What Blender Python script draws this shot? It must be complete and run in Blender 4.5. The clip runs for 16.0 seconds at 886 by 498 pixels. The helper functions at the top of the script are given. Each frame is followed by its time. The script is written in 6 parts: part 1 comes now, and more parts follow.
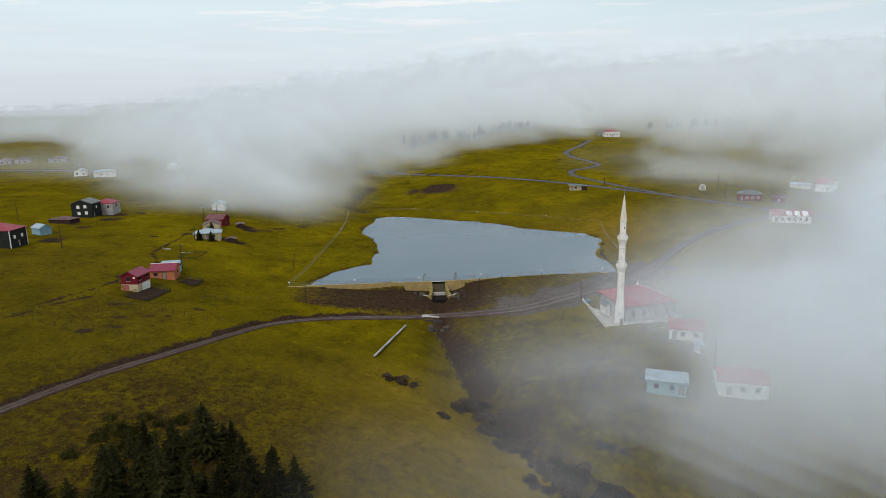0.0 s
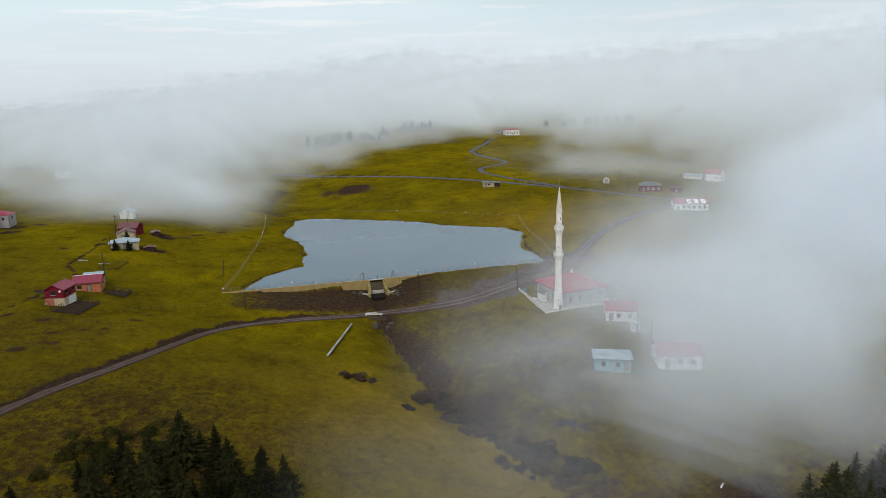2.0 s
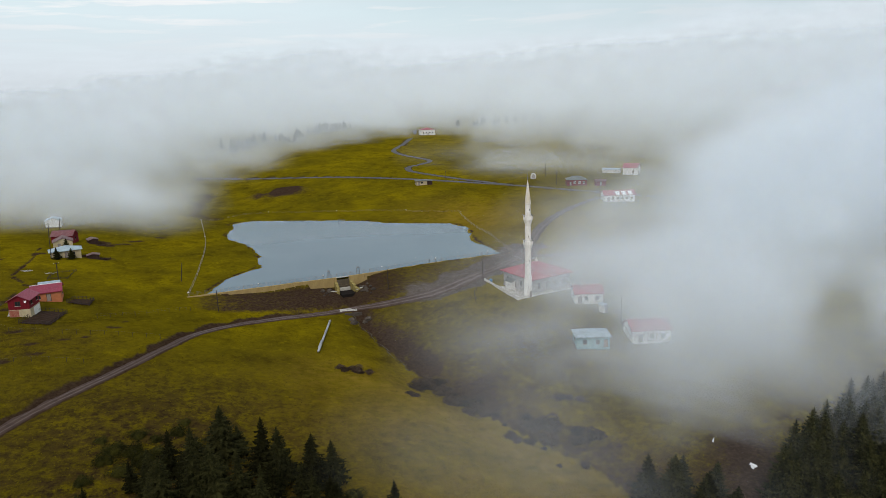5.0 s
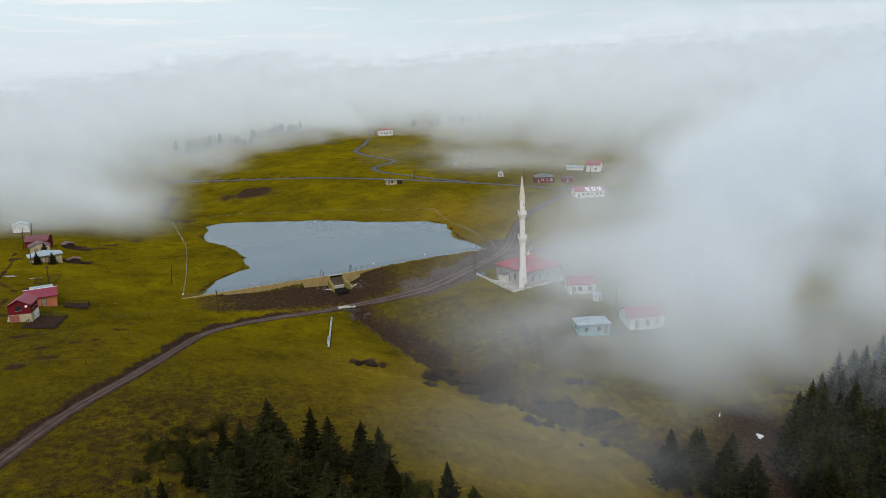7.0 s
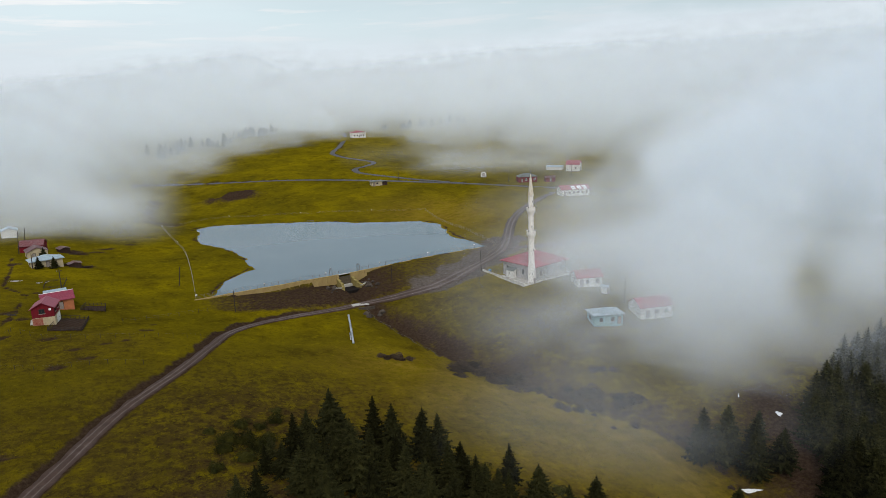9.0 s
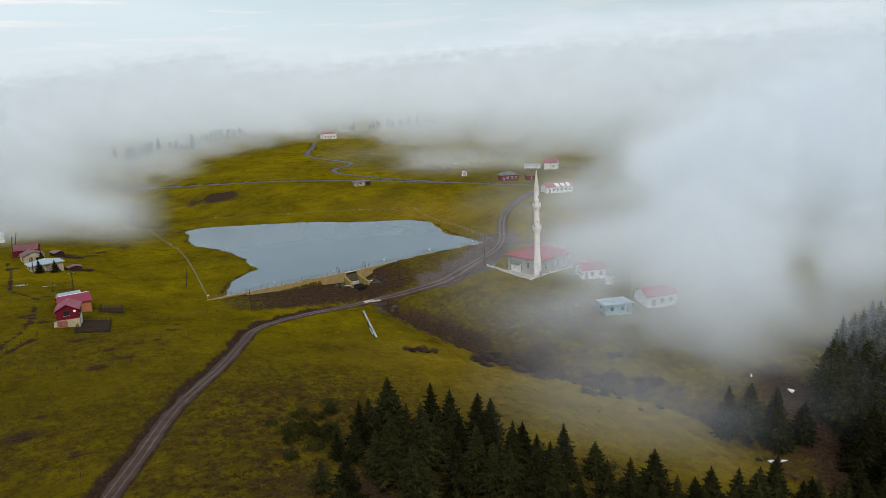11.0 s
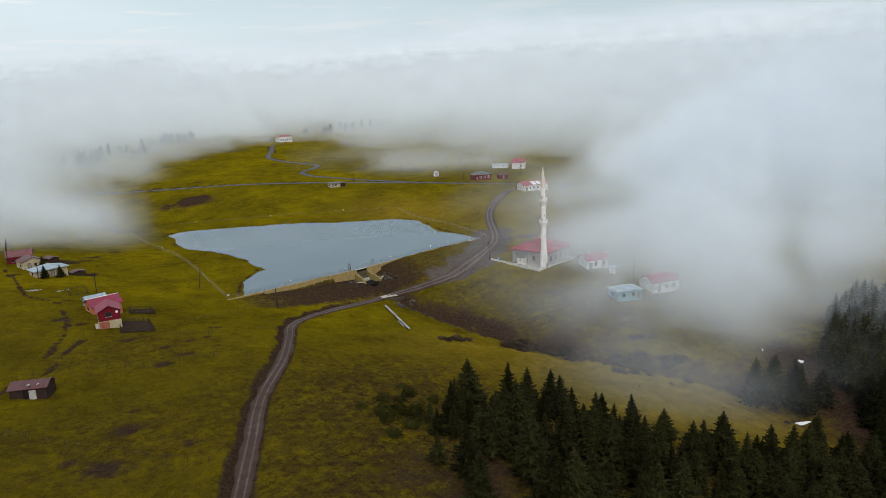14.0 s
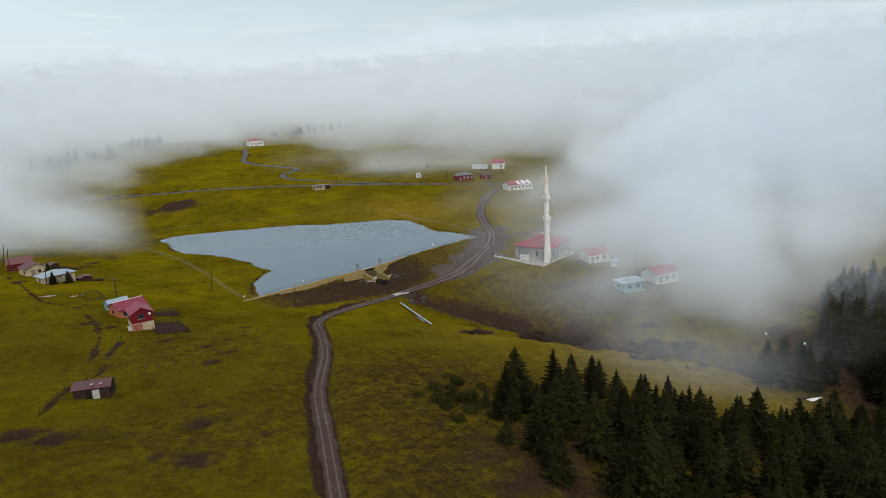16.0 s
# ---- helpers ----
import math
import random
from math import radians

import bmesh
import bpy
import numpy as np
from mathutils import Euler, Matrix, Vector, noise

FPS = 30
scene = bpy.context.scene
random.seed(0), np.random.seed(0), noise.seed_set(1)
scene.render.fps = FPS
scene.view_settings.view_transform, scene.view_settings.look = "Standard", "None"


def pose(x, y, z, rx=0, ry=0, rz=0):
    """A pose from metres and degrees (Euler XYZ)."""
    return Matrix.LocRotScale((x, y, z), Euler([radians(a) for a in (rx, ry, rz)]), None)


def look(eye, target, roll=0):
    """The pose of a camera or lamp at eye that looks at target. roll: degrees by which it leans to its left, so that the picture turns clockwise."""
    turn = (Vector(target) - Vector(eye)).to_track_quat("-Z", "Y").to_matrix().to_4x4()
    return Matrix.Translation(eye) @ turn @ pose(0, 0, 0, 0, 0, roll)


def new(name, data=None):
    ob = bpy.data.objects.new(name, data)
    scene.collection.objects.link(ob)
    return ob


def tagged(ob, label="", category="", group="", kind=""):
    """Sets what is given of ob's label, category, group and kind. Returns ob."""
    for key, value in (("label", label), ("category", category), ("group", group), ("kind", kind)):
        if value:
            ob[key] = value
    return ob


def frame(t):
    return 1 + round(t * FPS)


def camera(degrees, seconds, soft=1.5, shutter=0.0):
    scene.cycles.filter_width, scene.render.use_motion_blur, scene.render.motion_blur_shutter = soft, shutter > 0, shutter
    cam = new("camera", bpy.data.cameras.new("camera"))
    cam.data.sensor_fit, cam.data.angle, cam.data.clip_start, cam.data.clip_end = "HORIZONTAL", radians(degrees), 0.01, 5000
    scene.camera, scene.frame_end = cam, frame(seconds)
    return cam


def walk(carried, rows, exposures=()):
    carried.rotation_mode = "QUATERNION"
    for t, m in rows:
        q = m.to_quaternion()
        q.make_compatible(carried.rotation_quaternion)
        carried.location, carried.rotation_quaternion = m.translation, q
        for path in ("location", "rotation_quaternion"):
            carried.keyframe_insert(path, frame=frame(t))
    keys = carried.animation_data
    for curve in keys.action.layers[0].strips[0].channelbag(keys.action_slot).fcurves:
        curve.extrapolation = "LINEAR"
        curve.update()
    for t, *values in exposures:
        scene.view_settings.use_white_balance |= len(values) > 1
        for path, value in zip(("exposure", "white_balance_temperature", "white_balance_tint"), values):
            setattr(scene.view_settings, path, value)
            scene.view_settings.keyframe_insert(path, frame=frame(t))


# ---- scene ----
cam = camera(66.9, 16.0, soft=0.65)
PATH = [
    (0, (-6.38, 0.43, 60.29), (-4.28, 98.08, 38.84), -1.0),
    (0.5, (-9.73, -0.34, 60.19), (-4.63, 97.18, 38.68), -1.1),
    (1, (-13.23, -1.09, 60.09), (-2.88, 96.01, 38.54), -1.3),
    (1.5, (-16.81, -1.66, 60.03), (-2.50, 94.93, 38.42), -1.4),
    (2, (-20.45, -2.18, 59.94), (-2.95, 93.87, 38.34), -1.6),
    (2.5, (-24.20, -2.60, 59.91), (-3.60, 92.83, 38.27), -1.8),
    (3, (-28.05, -3.01, 59.89), (-4.74, 91.78, 38.18), -1.8),
    (3.5, (-31.94, -3.26, 59.91), (-6.19, 90.88, 38.16), -1.7),
    (4, (-35.92, -3.36, 59.88), (-8.06, 90.17, 38.07), -1.8),
    (6.5, (-57.02, -2.32, 59.73), (-19.06, 87.55, 37.77), -2.0),
    (7, (-61.34, -1.88, 59.72), (-21.68, 87.24, 37.71), -2.1),
    (7.5, (-65.65, -1.28, 59.70), (-24.50, 87.18, 37.74), -2.1),
    (8, (-69.96, -0.65, 59.65), (-27.51, 87.21, 37.80), -2.2),
    (8.5, (-74.36, 0.08, 59.64), (-30.60, 87.30, 37.78), -2.3),
    (9, (-78.82, 0.92, 59.64), (-33.63, 87.40, 37.79), -2.3),
    (11.5, (-101.07, 6.27, 59.70), (-48.83, 88.67, 37.75), -2.6),
    (12, (-105.57, 7.54, 59.67), (-51.93, 89.03, 37.73), -2.6),
    (12.5, (-110.02, 8.98, 59.63), (-54.96, 89.54, 37.73), -2.6),
    (13, (-114.44, 10.51, 59.67), (-58.03, 90.12, 37.77), -2.7),
    (13.5, (-118.86, 12.06, 59.73), (-61.14, 90.73, 37.82), -2.7),
    (14, (-123.36, 13.71, 59.80), (-64.37, 91.44, 37.91), -2.7),
    (14.5, (-127.87, 15.33, 59.88), (-67.58, 92.07, 38.04), -2.9),
    (15, (-132.35, 16.97, 60.01), (-70.80, 92.72, 38.21), -2.9),
    (15.5, (-136.71, 18.67, 60.13), (-73.97, 93.42, 38.33), -3.0),
    (16, (-141.02, 20.46, 60.23), (-77.11, 94.22, 38.43), -3.1),
]
walk(cam, [(t, look(eye, target, roll)) for t, eye, target, roll in PATH])

# ---- world, sun, exposure ----
scene.view_settings.exposure = 0.0
scene.cycles.transparent_max_bounces = 80
SUN_ELEVATION, SUN_TURN = 46.0, 204.0


def node(tree, kind, values=None, **settings):
    n = tree.nodes.new(kind)
    for key, value in settings.items():
        setattr(n, key, value)
    for key, value in (values or {}).items():
        n.inputs[key].default_value = value
    return n


def make_world():
    world = bpy.data.worlds.new("cloudy_sky")
    scene.world = world
    world.use_nodes = True
    tree = world.node_tree
    tree.nodes.clear()
    link = tree.links.new
    out = node(tree, "ShaderNodeOutputWorld")
    sky = node(tree, "ShaderNodeTexSky", sky_type="NISHITA", sun_disc=False, sun_elevation=radians(SUN_ELEVATION), sun_rotation=radians(SUN_TURN))
    back = node(tree, "ShaderNodeBackground", {"Strength": 0.1})
    link(sky.outputs[0], back.inputs[0])
    coord = node(tree, "ShaderNodeTexCoord")
    split = node(tree, "ShaderNodeSeparateXYZ")
    link(coord.outputs["Generated"], split.inputs[0])
    # cloud deck: pale grey at the horizon, brighter and bluer above, with stretched streaks
    rise = node(tree, "ShaderNodeMapRange", {"From Min": -0.03, "From Max": 0.2})
    link(split.outputs["Z"], rise.inputs[0])
    ramp = node(tree, "ShaderNodeValToRGB")
    stops = [(0.0, (0.62, 0.68, 0.72)), (0.12, (0.66, 0.73, 0.77)), (0.36, (0.73, 0.83, 0.87)), (0.66, (0.75, 0.88, 0.92)), (1.0, (0.68, 0.73, 0.79))]
    ramp.color_ramp.elements[0].position, ramp.color_ramp.elements[0].color = stops[0][0], (*stops[0][1], 1)
    ramp.color_ramp.elements[1].position, ramp.color_ramp.elements[1].color = stops[-1][0], (*stops[-1][1], 1)
    for place, colour in stops[1:-1]:
        ramp.color_ramp.elements.new(place).color = (*colour, 1)
    link(rise.outputs[0], ramp.inputs[0])
    stretch = node(tree, "ShaderNodeMapping", {"Scale": (2.2, 2.2, 26.0), "Location": (3.1, 0.4, 0.0)})
    link(coord.outputs["Generated"], stretch.inputs[0])
    streaks = node(tree, "ShaderNodeTexNoise", {"Scale": 2.4, "Detail": 7.0, "Roughness": 0.58, "Distortion": 0.35})
    link(stretch.outputs[0], streaks.inputs["Vector"])
    thin = node(tree, "ShaderNodeMapRange", {"From Min": 0.53, "From Max": 0.63, "To Max": 1.0})
    link(streaks.outputs[0], thin.inputs[0])
    high = node(tree, "ShaderNodeMapRange", {"From Min": 0.03, "From Max": 0.12})
    link(split.outputs["Z"], high.inputs[0])
    amount = node(tree, "ShaderNodeMath", operation="MULTIPLY")
    link(thin.outputs[0], amount.inputs[0])
    link(high.outputs[0], amount.inputs[1])
    streaked = node(tree, "ShaderNodeMix", {"B": (0.93, 0.95, 0.96, 1)}, data_type="RGBA")
    streaked.inputs[7].default_value = (0.95, 0.965, 0.97, 1)
    link(amount.outputs[0], streaked.inputs[0])
    link(ramp.outputs[0], streaked.inputs[6])
    # dimmer blue-grey gaps in the deck
    gaps = node(tree, "ShaderNodeTexNoise", {"Scale": 0.9, "Detail": 4.0})
    stretch_gaps = node(tree, "ShaderNodeMapping", {"Scale": (2.0, 2.0, 14.0), "Location": (0.3, 5.0, 0.0)})
    link(coord.outputs["Generated"], stretch_gaps.inputs[0])
    link(stretch_gaps.outputs[0], gaps.inputs["Vector"])
    gap_amount = node(tree, "ShaderNodeMapRange", {"From Min": 0.5, "From Max": 0.75, "To Max": 0.35})
    link(gaps.outputs[0], gap_amount.inputs[0])
    gap_high = node(tree, "ShaderNodeMath", operation="MULTIPLY")
    link(gap_amount.outputs[0], gap_high.inputs[0])
    link(high.outputs[0], gap_high.inputs[1])
    cloud = node(tree, "ShaderNodeMix", data_type="RGBA")
    cloud.inputs[7].default_value = (0.48, 0.62, 0.68, 1)
    link(gap_high.outputs[0], cloud.inputs[0])
    link(streaked.outputs[2], cloud.inputs[6])
    # greyer towards the east, and the crown of the far cloud bank along the horizon, crisper in the east
    east = node(tree, "ShaderNodeMapRange", {"From Min": 0.15, "From Max": 0.75, "To Max": 0.75})
    link(split.outputs["X"], east.inputs[0])
    grey = node(tree, "ShaderNodeMix", data_type="RGBA")
    grey.inputs[7].default_value = (0.52, 0.62, 0.67, 1)
    link(east.outputs[0], grey.inputs[0])
    link(cloud.outputs[2], grey.inputs[6])
    lumps = node(tree, "ShaderNodeTexNoise", {"Scale": 2.6, "Detail": 5.0, "Roughness": 0.55})
    stretch_lumps = node(tree, "ShaderNodeMapping", {"Scale": (2.2, 2.2, 7.0), "Location": (1.3, 2.0, 0.0)})
    link(coord.outputs["Generated"], stretch_lumps.inputs[0])
    link(stretch_lumps.outputs[0], lumps.inputs["Vector"])
    crown = node(tree, "ShaderNodeMapRange", {"To Min": 0.045, "To Max": 0.145})
    link(lumps.outputs[0], crown.inputs[0])
    over_crown = node(tree, "ShaderNodeMath", operation="SUBTRACT")
    link(split.outputs["Z"], over_crown.inputs[0])
    link(crown.outputs[0], over_crown.inputs[1])
    soft_edge = node(tree, "ShaderNodeMapRange", {"From Min": 0.1, "From Max": 0.7, "To Min": 0.05, "To Max": 0.024})
    link(split.outputs["X"], soft_edge.inputs[0])
    share = node(tree, "ShaderNodeMath", operation="DIVIDE")
    link(over_crown.outputs[0], share.inputs[0])
    link(soft_edge.outputs[0], share.inputs[1])
    within = node(tree, "ShaderNodeMapRange", {"From Min": -1.0, "From Max": 1.0, "To Min": 1.0, "To Max": 0.0}, interpolation_type="SMOOTHSTEP")
    link(share.outputs[0], within.inputs[0])
    banked = node(tree, "ShaderNodeMix", data_type="RGBA")
    depth = node(tree, "ShaderNodeMix", data_type="RGBA")
    depth.inputs[6].default_value, depth.inputs[7].default_value = (0.655, 0.708, 0.775, 1), (0.745, 0.82, 0.885, 1)
    upward = node(tree, "ShaderNodeMapRange", {"From Min": 0.0, "From Max": 0.07})
    link(split.outputs["Z"], upward.inputs[0])
    link(upward.outputs[0], depth.inputs[0])
    folds = node(tree, "ShaderNodeMapRange", {"From Min": 0.42, "From Max": 0.72, "To Max": 0.55})
    link(streaks.outputs[0], folds.inputs[0])
    billows = node(tree, "ShaderNodeMix", data_type="RGBA")
    billows.inputs[7].default_value = (0.65, 0.71, 0.77, 1)
    link(folds.outputs[0], billows.inputs[0])
    link(depth.outputs[2], billows.inputs[6])
    link(billows.outputs[2], banked.inputs[7])
    link(within.outputs[0], banked.inputs[0])
    link(grey.outputs[2], banked.inputs[6])
    deck = node(tree, "ShaderNodeBackground", {"Strength": 1.0})
    link(banked.outputs[2], deck.inputs[0])
    mix = node(tree, "ShaderNodeMixShader", {"Fac": 0.93})
    link(back.outputs[0], mix.inputs[1])
    link(deck.outputs[0], mix.inputs[2])
    link(mix.outputs[0], out.inputs[0])


make_world()
sun = new("sun", bpy.data.lights.new("sun", "SUN"))
sun.data.energy, sun.data.angle, sun.data.color = 1.5, radians(14), (1.0, 0.95, 0.88)
sun.matrix_world = look((0, 0, 400), (110, 250, 120))


# ---- materials ----
def material(name, colour, second=None, scale=3.0, rough=0.8, bump=0.2, metal=0.0, fine=18.0, stretch=(1, 1, 1), stain=None, per_piece=0.0):
    """A surface with variation at two scales: broad patches between colour and second, and fine grain in bump and roughness."""
    m = bpy.data.materials.new(name)
    m.use_nodes = True
    tree = m.node_tree
    link = tree.links.new
    shader = tree.nodes["Principled BSDF"]
    coord = node(tree, "ShaderNodeTexCoord")
    place = node(tree, "ShaderNodeMapping", {"Scale": stretch})
    link(coord.outputs["Object"], place.inputs[0])
    broad = node(tree, "ShaderNodeTexNoise", {"Scale": scale, "Detail": 5.0, "Roughness": 0.6})
    grain = node(tree, "ShaderNodeTexNoise", {"Scale": fine, "Detail": 6.0, "Roughness": 0.65})
    for n in (broad, grain):
        link(place.outputs[0], n.inputs["Vector"])
    second = second or tuple(c * 0.7 for c in colour)
    spread = node(tree, "ShaderNodeMapRange", {"From Min": 0.35, "From Max": 0.68})
    link(broad.outputs[0], spread.inputs[0])
    mix = node(tree, "ShaderNodeMix", data_type="RGBA")
    mix.inputs[6].default_value, mix.inputs[7].default_value = (*colour, 1), (*second, 1)
    link(spread.outputs[0], mix.inputs[0])
    last = mix.outputs[2]
    if stain:
        spots = node(tree, "ShaderNodeMapRange", {"From Min": 0.56, "From Max": 0.7, "To Max": 0.8})
        link(grain.outputs[0], spots.inputs[0])
        worn = node(tree, "ShaderNodeMix", data_type="RGBA")
        worn.inputs[7].default_value = (*stain, 1)
        link(spots.outputs[0], worn.inputs[0])
        link(last, worn.inputs[6])
        last = worn.outputs[2]
    if per_piece:
        info = node(tree, "ShaderNodeObjectInfo")
        value = node(tree, "ShaderNodeMapRange", {"To Min": 1 - per_piece, "To Max": 1 + per_piece})
        link(info.outputs["Random"], value.inputs[0])
        tint = node(tree, "ShaderNodeHueSaturation")
        link(value.outputs[0], tint.inputs["Value"])
        link(last, tint.inputs["Color"])
        last = tint.outputs[0]
    link(last, shader.inputs["Base Color"])
    gloss = node(tree, "ShaderNodeMapRange", {"To Min": max(0.02, rough - 0.12), "To Max": min(1.0, rough + 0.12)})
    link(grain.outputs[0], gloss.inputs[0])
    link(gloss.outputs[0], shader.inputs["Roughness"])
    shader.inputs["Metallic"].default_value = metal
    shader.inputs["Specular IOR Level"].default_value = 0.5 if rough < 0.6 else 0.1
    lift = node(tree, "ShaderNodeBump", {"Strength": bump, "Distance": 0.05})
    link(grain.outputs[0], lift.inputs["Height"])
    link(lift.outputs[0], shader.inputs["Normal"])
    return m


def leaves(name, dark, light, per_island=True):
    """Foliage: colour varies from clump to clump and over the crown."""
    m = material(name, dark, light, scale=0.9, rough=0.85, bump=0.0)
    tree = m.node_tree
    link = tree.links.new
    shader = tree.nodes["Principled BSDF"]
    old = shader.inputs["Base Color"].links[0].from_socket
    value = node(tree, "ShaderNodeMapRange", {"To Min": 0.72, "To Max": 1.28})
    if per_island:
        link(node(tree, "ShaderNodeNewGeometry").outputs["Random Per Island"], value.inputs[0])
    else:
        link(node(tree, "ShaderNodeObjectInfo").outputs["Random"], value.inputs[0])
    each = node(tree, "ShaderNodeMapRange", {"To Min": 0.6, "To Max": 1.65})
    link(node(tree, "ShaderNodeObjectInfo").outputs["Random"], each.inputs[0])
    both = node(tree, "ShaderNodeMath", operation="MULTIPLY")
    link(value.outputs[0], both.inputs[0])
    link(each.outputs[0], both.inputs[1])
    tint = node(tree, "ShaderNodeHueSaturation")
    link(both.outputs[0], tint.inputs["Value"])
    link(old, tint.inputs["Color"])
    link(tint.outputs[0], shader.inputs["Base Color"])
    shader.inputs["Specular IOR Level"].default_value = 0.03
    return m


def sheet_roof(name, colour, second, stain=None, rough=0.45):
    """Corrugated painted sheet metal with ribs down the slope."""
    m = material(name, colour, second, scale=0.7, rough=rough, bump=0.1, fine=6.0, stain=stain)
    tree = m.node_tree
    link = tree.links.new
    coord = [n for n in tree.nodes if n.type == "TEX_COORD"][0]
    wave = node(tree, "ShaderNodeTexWave", {"Scale": 1.4, "Distortion": 0.0}, bands_direction="X")
    link(coord.outputs["Object"], wave.inputs["Vector"])
    ribs = node(tree, "ShaderNodeBump", {"Strength": 0.6, "Distance": 0.06})
    link(wave.outputs[0], ribs.inputs["Height"])
    shader = tree.nodes["Principled BSDF"]
    link(shader.inputs["Normal"].links[0].from_socket, ribs.inputs["Normal"])
    link(ribs.outputs[0], shader.inputs["Normal"])
    return m


def ground_material():
    m = bpy.data.materials.new("meadow")
    m.use_nodes = True
    tree = m.node_tree
    link = tree.links.new
    shader = tree.nodes["Principled BSDF"]
    shader.inputs["Roughness"].default_value = 0.95
    shader.inputs["Specular IOR Level"].default_value = 0.0
    coord = node(tree, "ShaderNodeTexCoord").outputs["Object"]

    def grain(scale, low, high, detail=5.0, rough=0.6, shift=0.0):
        place = node(tree, "ShaderNodeMapping", {"Location": (shift, shift * 0.7, 0)})
        link(coord, place.inputs[0])
        n = node(tree, "ShaderNodeTexNoise", {"Scale": scale, "Detail": detail, "Roughness": rough})
        link(place.outputs[0], n.inputs["Vector"])
        r = node(tree, "ShaderNodeMapRange", {"From Min": low, "From Max": high})
        link(n.outputs[0], r.inputs[0])
        return r.outputs[0]

    def over(below, colour, factor):
        mix = node(tree, "ShaderNodeMix", data_type="RGBA")
        if isinstance(below, tuple):
            mix.inputs[6].default_value = (*below, 1)
        else:
            link(below, mix.inputs[6])
        mix.inputs[7].default_value = (*colour, 1)
        link(factor, mix.inputs[0])
        return mix.outputs[2]

    def times(a, b):
        n = node(tree, "ShaderNodeMath", operation="MULTIPLY")
        link(a, n.inputs[0])
        if isinstance(b, float):
            n.inputs[1].default_value = b
        else:
            link(b, n.inputs[1])
        return n.outputs[0]

    c = over((0.164, 0.126, 0.004), (0.094, 0.074, 0.005), grain(0.035, 0.38, 0.66))
    c = over(c, (0.225, 0.168, 0.003), times(grain(0.022, 0.48, 0.72, shift=70.0), 0.8))
    c = over(c, (0.058, 0.041, 0.004), times(grain(0.11, 0.46, 0.72, 7.0, 0.68), 0.85))
    c = over(c, (0.235, 0.182, 0.004), times(grain(0.42, 0.54, 0.74, 7.0, 0.65, shift=31.0), 0.7))
    c = over(c, (0.046, 0.035, 0.004), times(grain(0.85, 0.50, 0.70, 8.0, 0.78, shift=13.0), 0.7))
    c = over(c, (0.036, 0.026, 0.005), times(grain(0.30, 0.58, 0.70, 8.0, 0.72, shift=57.0), 0.6))
    heath = node(tree, "ShaderNodeAttribute", attribute_name="heath").outputs["Fac"]
    c = over(c, (0.058, 0.037, 0.013), times(times(heath, grain(0.26, 0.36, 0.56, 8.0, 0.78, shift=5.0)), 0.92))
    c = over(c, (0.028, 0.018, 0.010), times(times(heath, grain(0.62, 0.47, 0.60, 8.0, 0.8, shift=17.0)), 0.95))
    c = over(c, (0.165, 0.125, 0.006), times(times(heath, grain(0.5, 0.55, 0.64, 8.0, 0.78, shift=44.0)), 0.7))
    straw = node(tree, "ShaderNodeAttribute", attribute_name="straw").outputs["Fac"]
    c = over(c, (0.235, 0.155, 0.022), times(straw, grain(0.35, 0.30, 0.62, 7.0, 0.7, shift=2.0)))
    soil = node(tree, "ShaderNodeAttribute", attribute_name="soil").outputs["Fac"]
    edge = node(tree, "ShaderNodeMath", operation="ADD")
    link(soil, edge.inputs[0])
    link(times(grain(0.7, 0.2, 0.8, 6.0, 0.7, shift=9.0), 0.6), edge.inputs[1])
    cut = node(tree, "ShaderNodeMapRange", {"From Min": 0.55, "From Max": 0.95})
    link(edge.outputs[0], cut.inputs[0])
    dirt = over((0.036, 0.022, 0.014), (0.078, 0.050, 0.033), grain(1.3, 0.42, 0.72, 6.0, 0.7))
    mixed = node(tree, "ShaderNodeMix", data_type="RGBA")
    link(cut.outputs[0], mixed.inputs[0])
    link(c, mixed.inputs[6])
    link(dirt, mixed.inputs[7])
    mud = node(tree, "ShaderNodeAttribute", attribute_name="mud").outputs["Fac"]
    spread = node(tree, "ShaderNodeMath", operation="ADD")
    link(mud, spread.inputs[0])
    link(times(grain(0.35, 0.2, 0.8, 7.0, 0.7, shift=27.0), 0.7), spread.inputs[1])
    muddy = node(tree, "ShaderNodeMapRange", {"From Min": 0.62, "From Max": 0.95})
    link(spread.outputs[0], muddy.inputs[0])
    churned = over((0.125, 0.102, 0.088), (0.064, 0.048, 0.038), grain(0.9, 0.42, 0.66, 7.0, 0.75, shift=3.0))
    churned = over(churned, (0.200, 0.180, 0.170), times(grain(0.5, 0.58, 0.74, 7.0, 0.75, shift=51.0), 0.7))
    wet = node(tree, "ShaderNodeMix", data_type="RGBA")
    link(muddy.outputs[0], wet.inputs[0])
    link(mixed.outputs[2], wet.inputs[6])
    link(churned, wet.inputs[7])
    link(wet.outputs[2], shader.inputs["Base Color"])
    rough = node(tree, "ShaderNodeTexNoise", {"Scale": 1.5, "Detail": 8.0, "Roughness": 0.7})
    link(coord, rough.inputs["Vector"])
    lift = node(tree, "ShaderNodeBump", {"Strength": 1.0, "Distance": 0.7})
    link(rough.outputs[0], lift.inputs["Height"])
    link(lift.outputs[0], shader.inputs["Normal"])
    return m


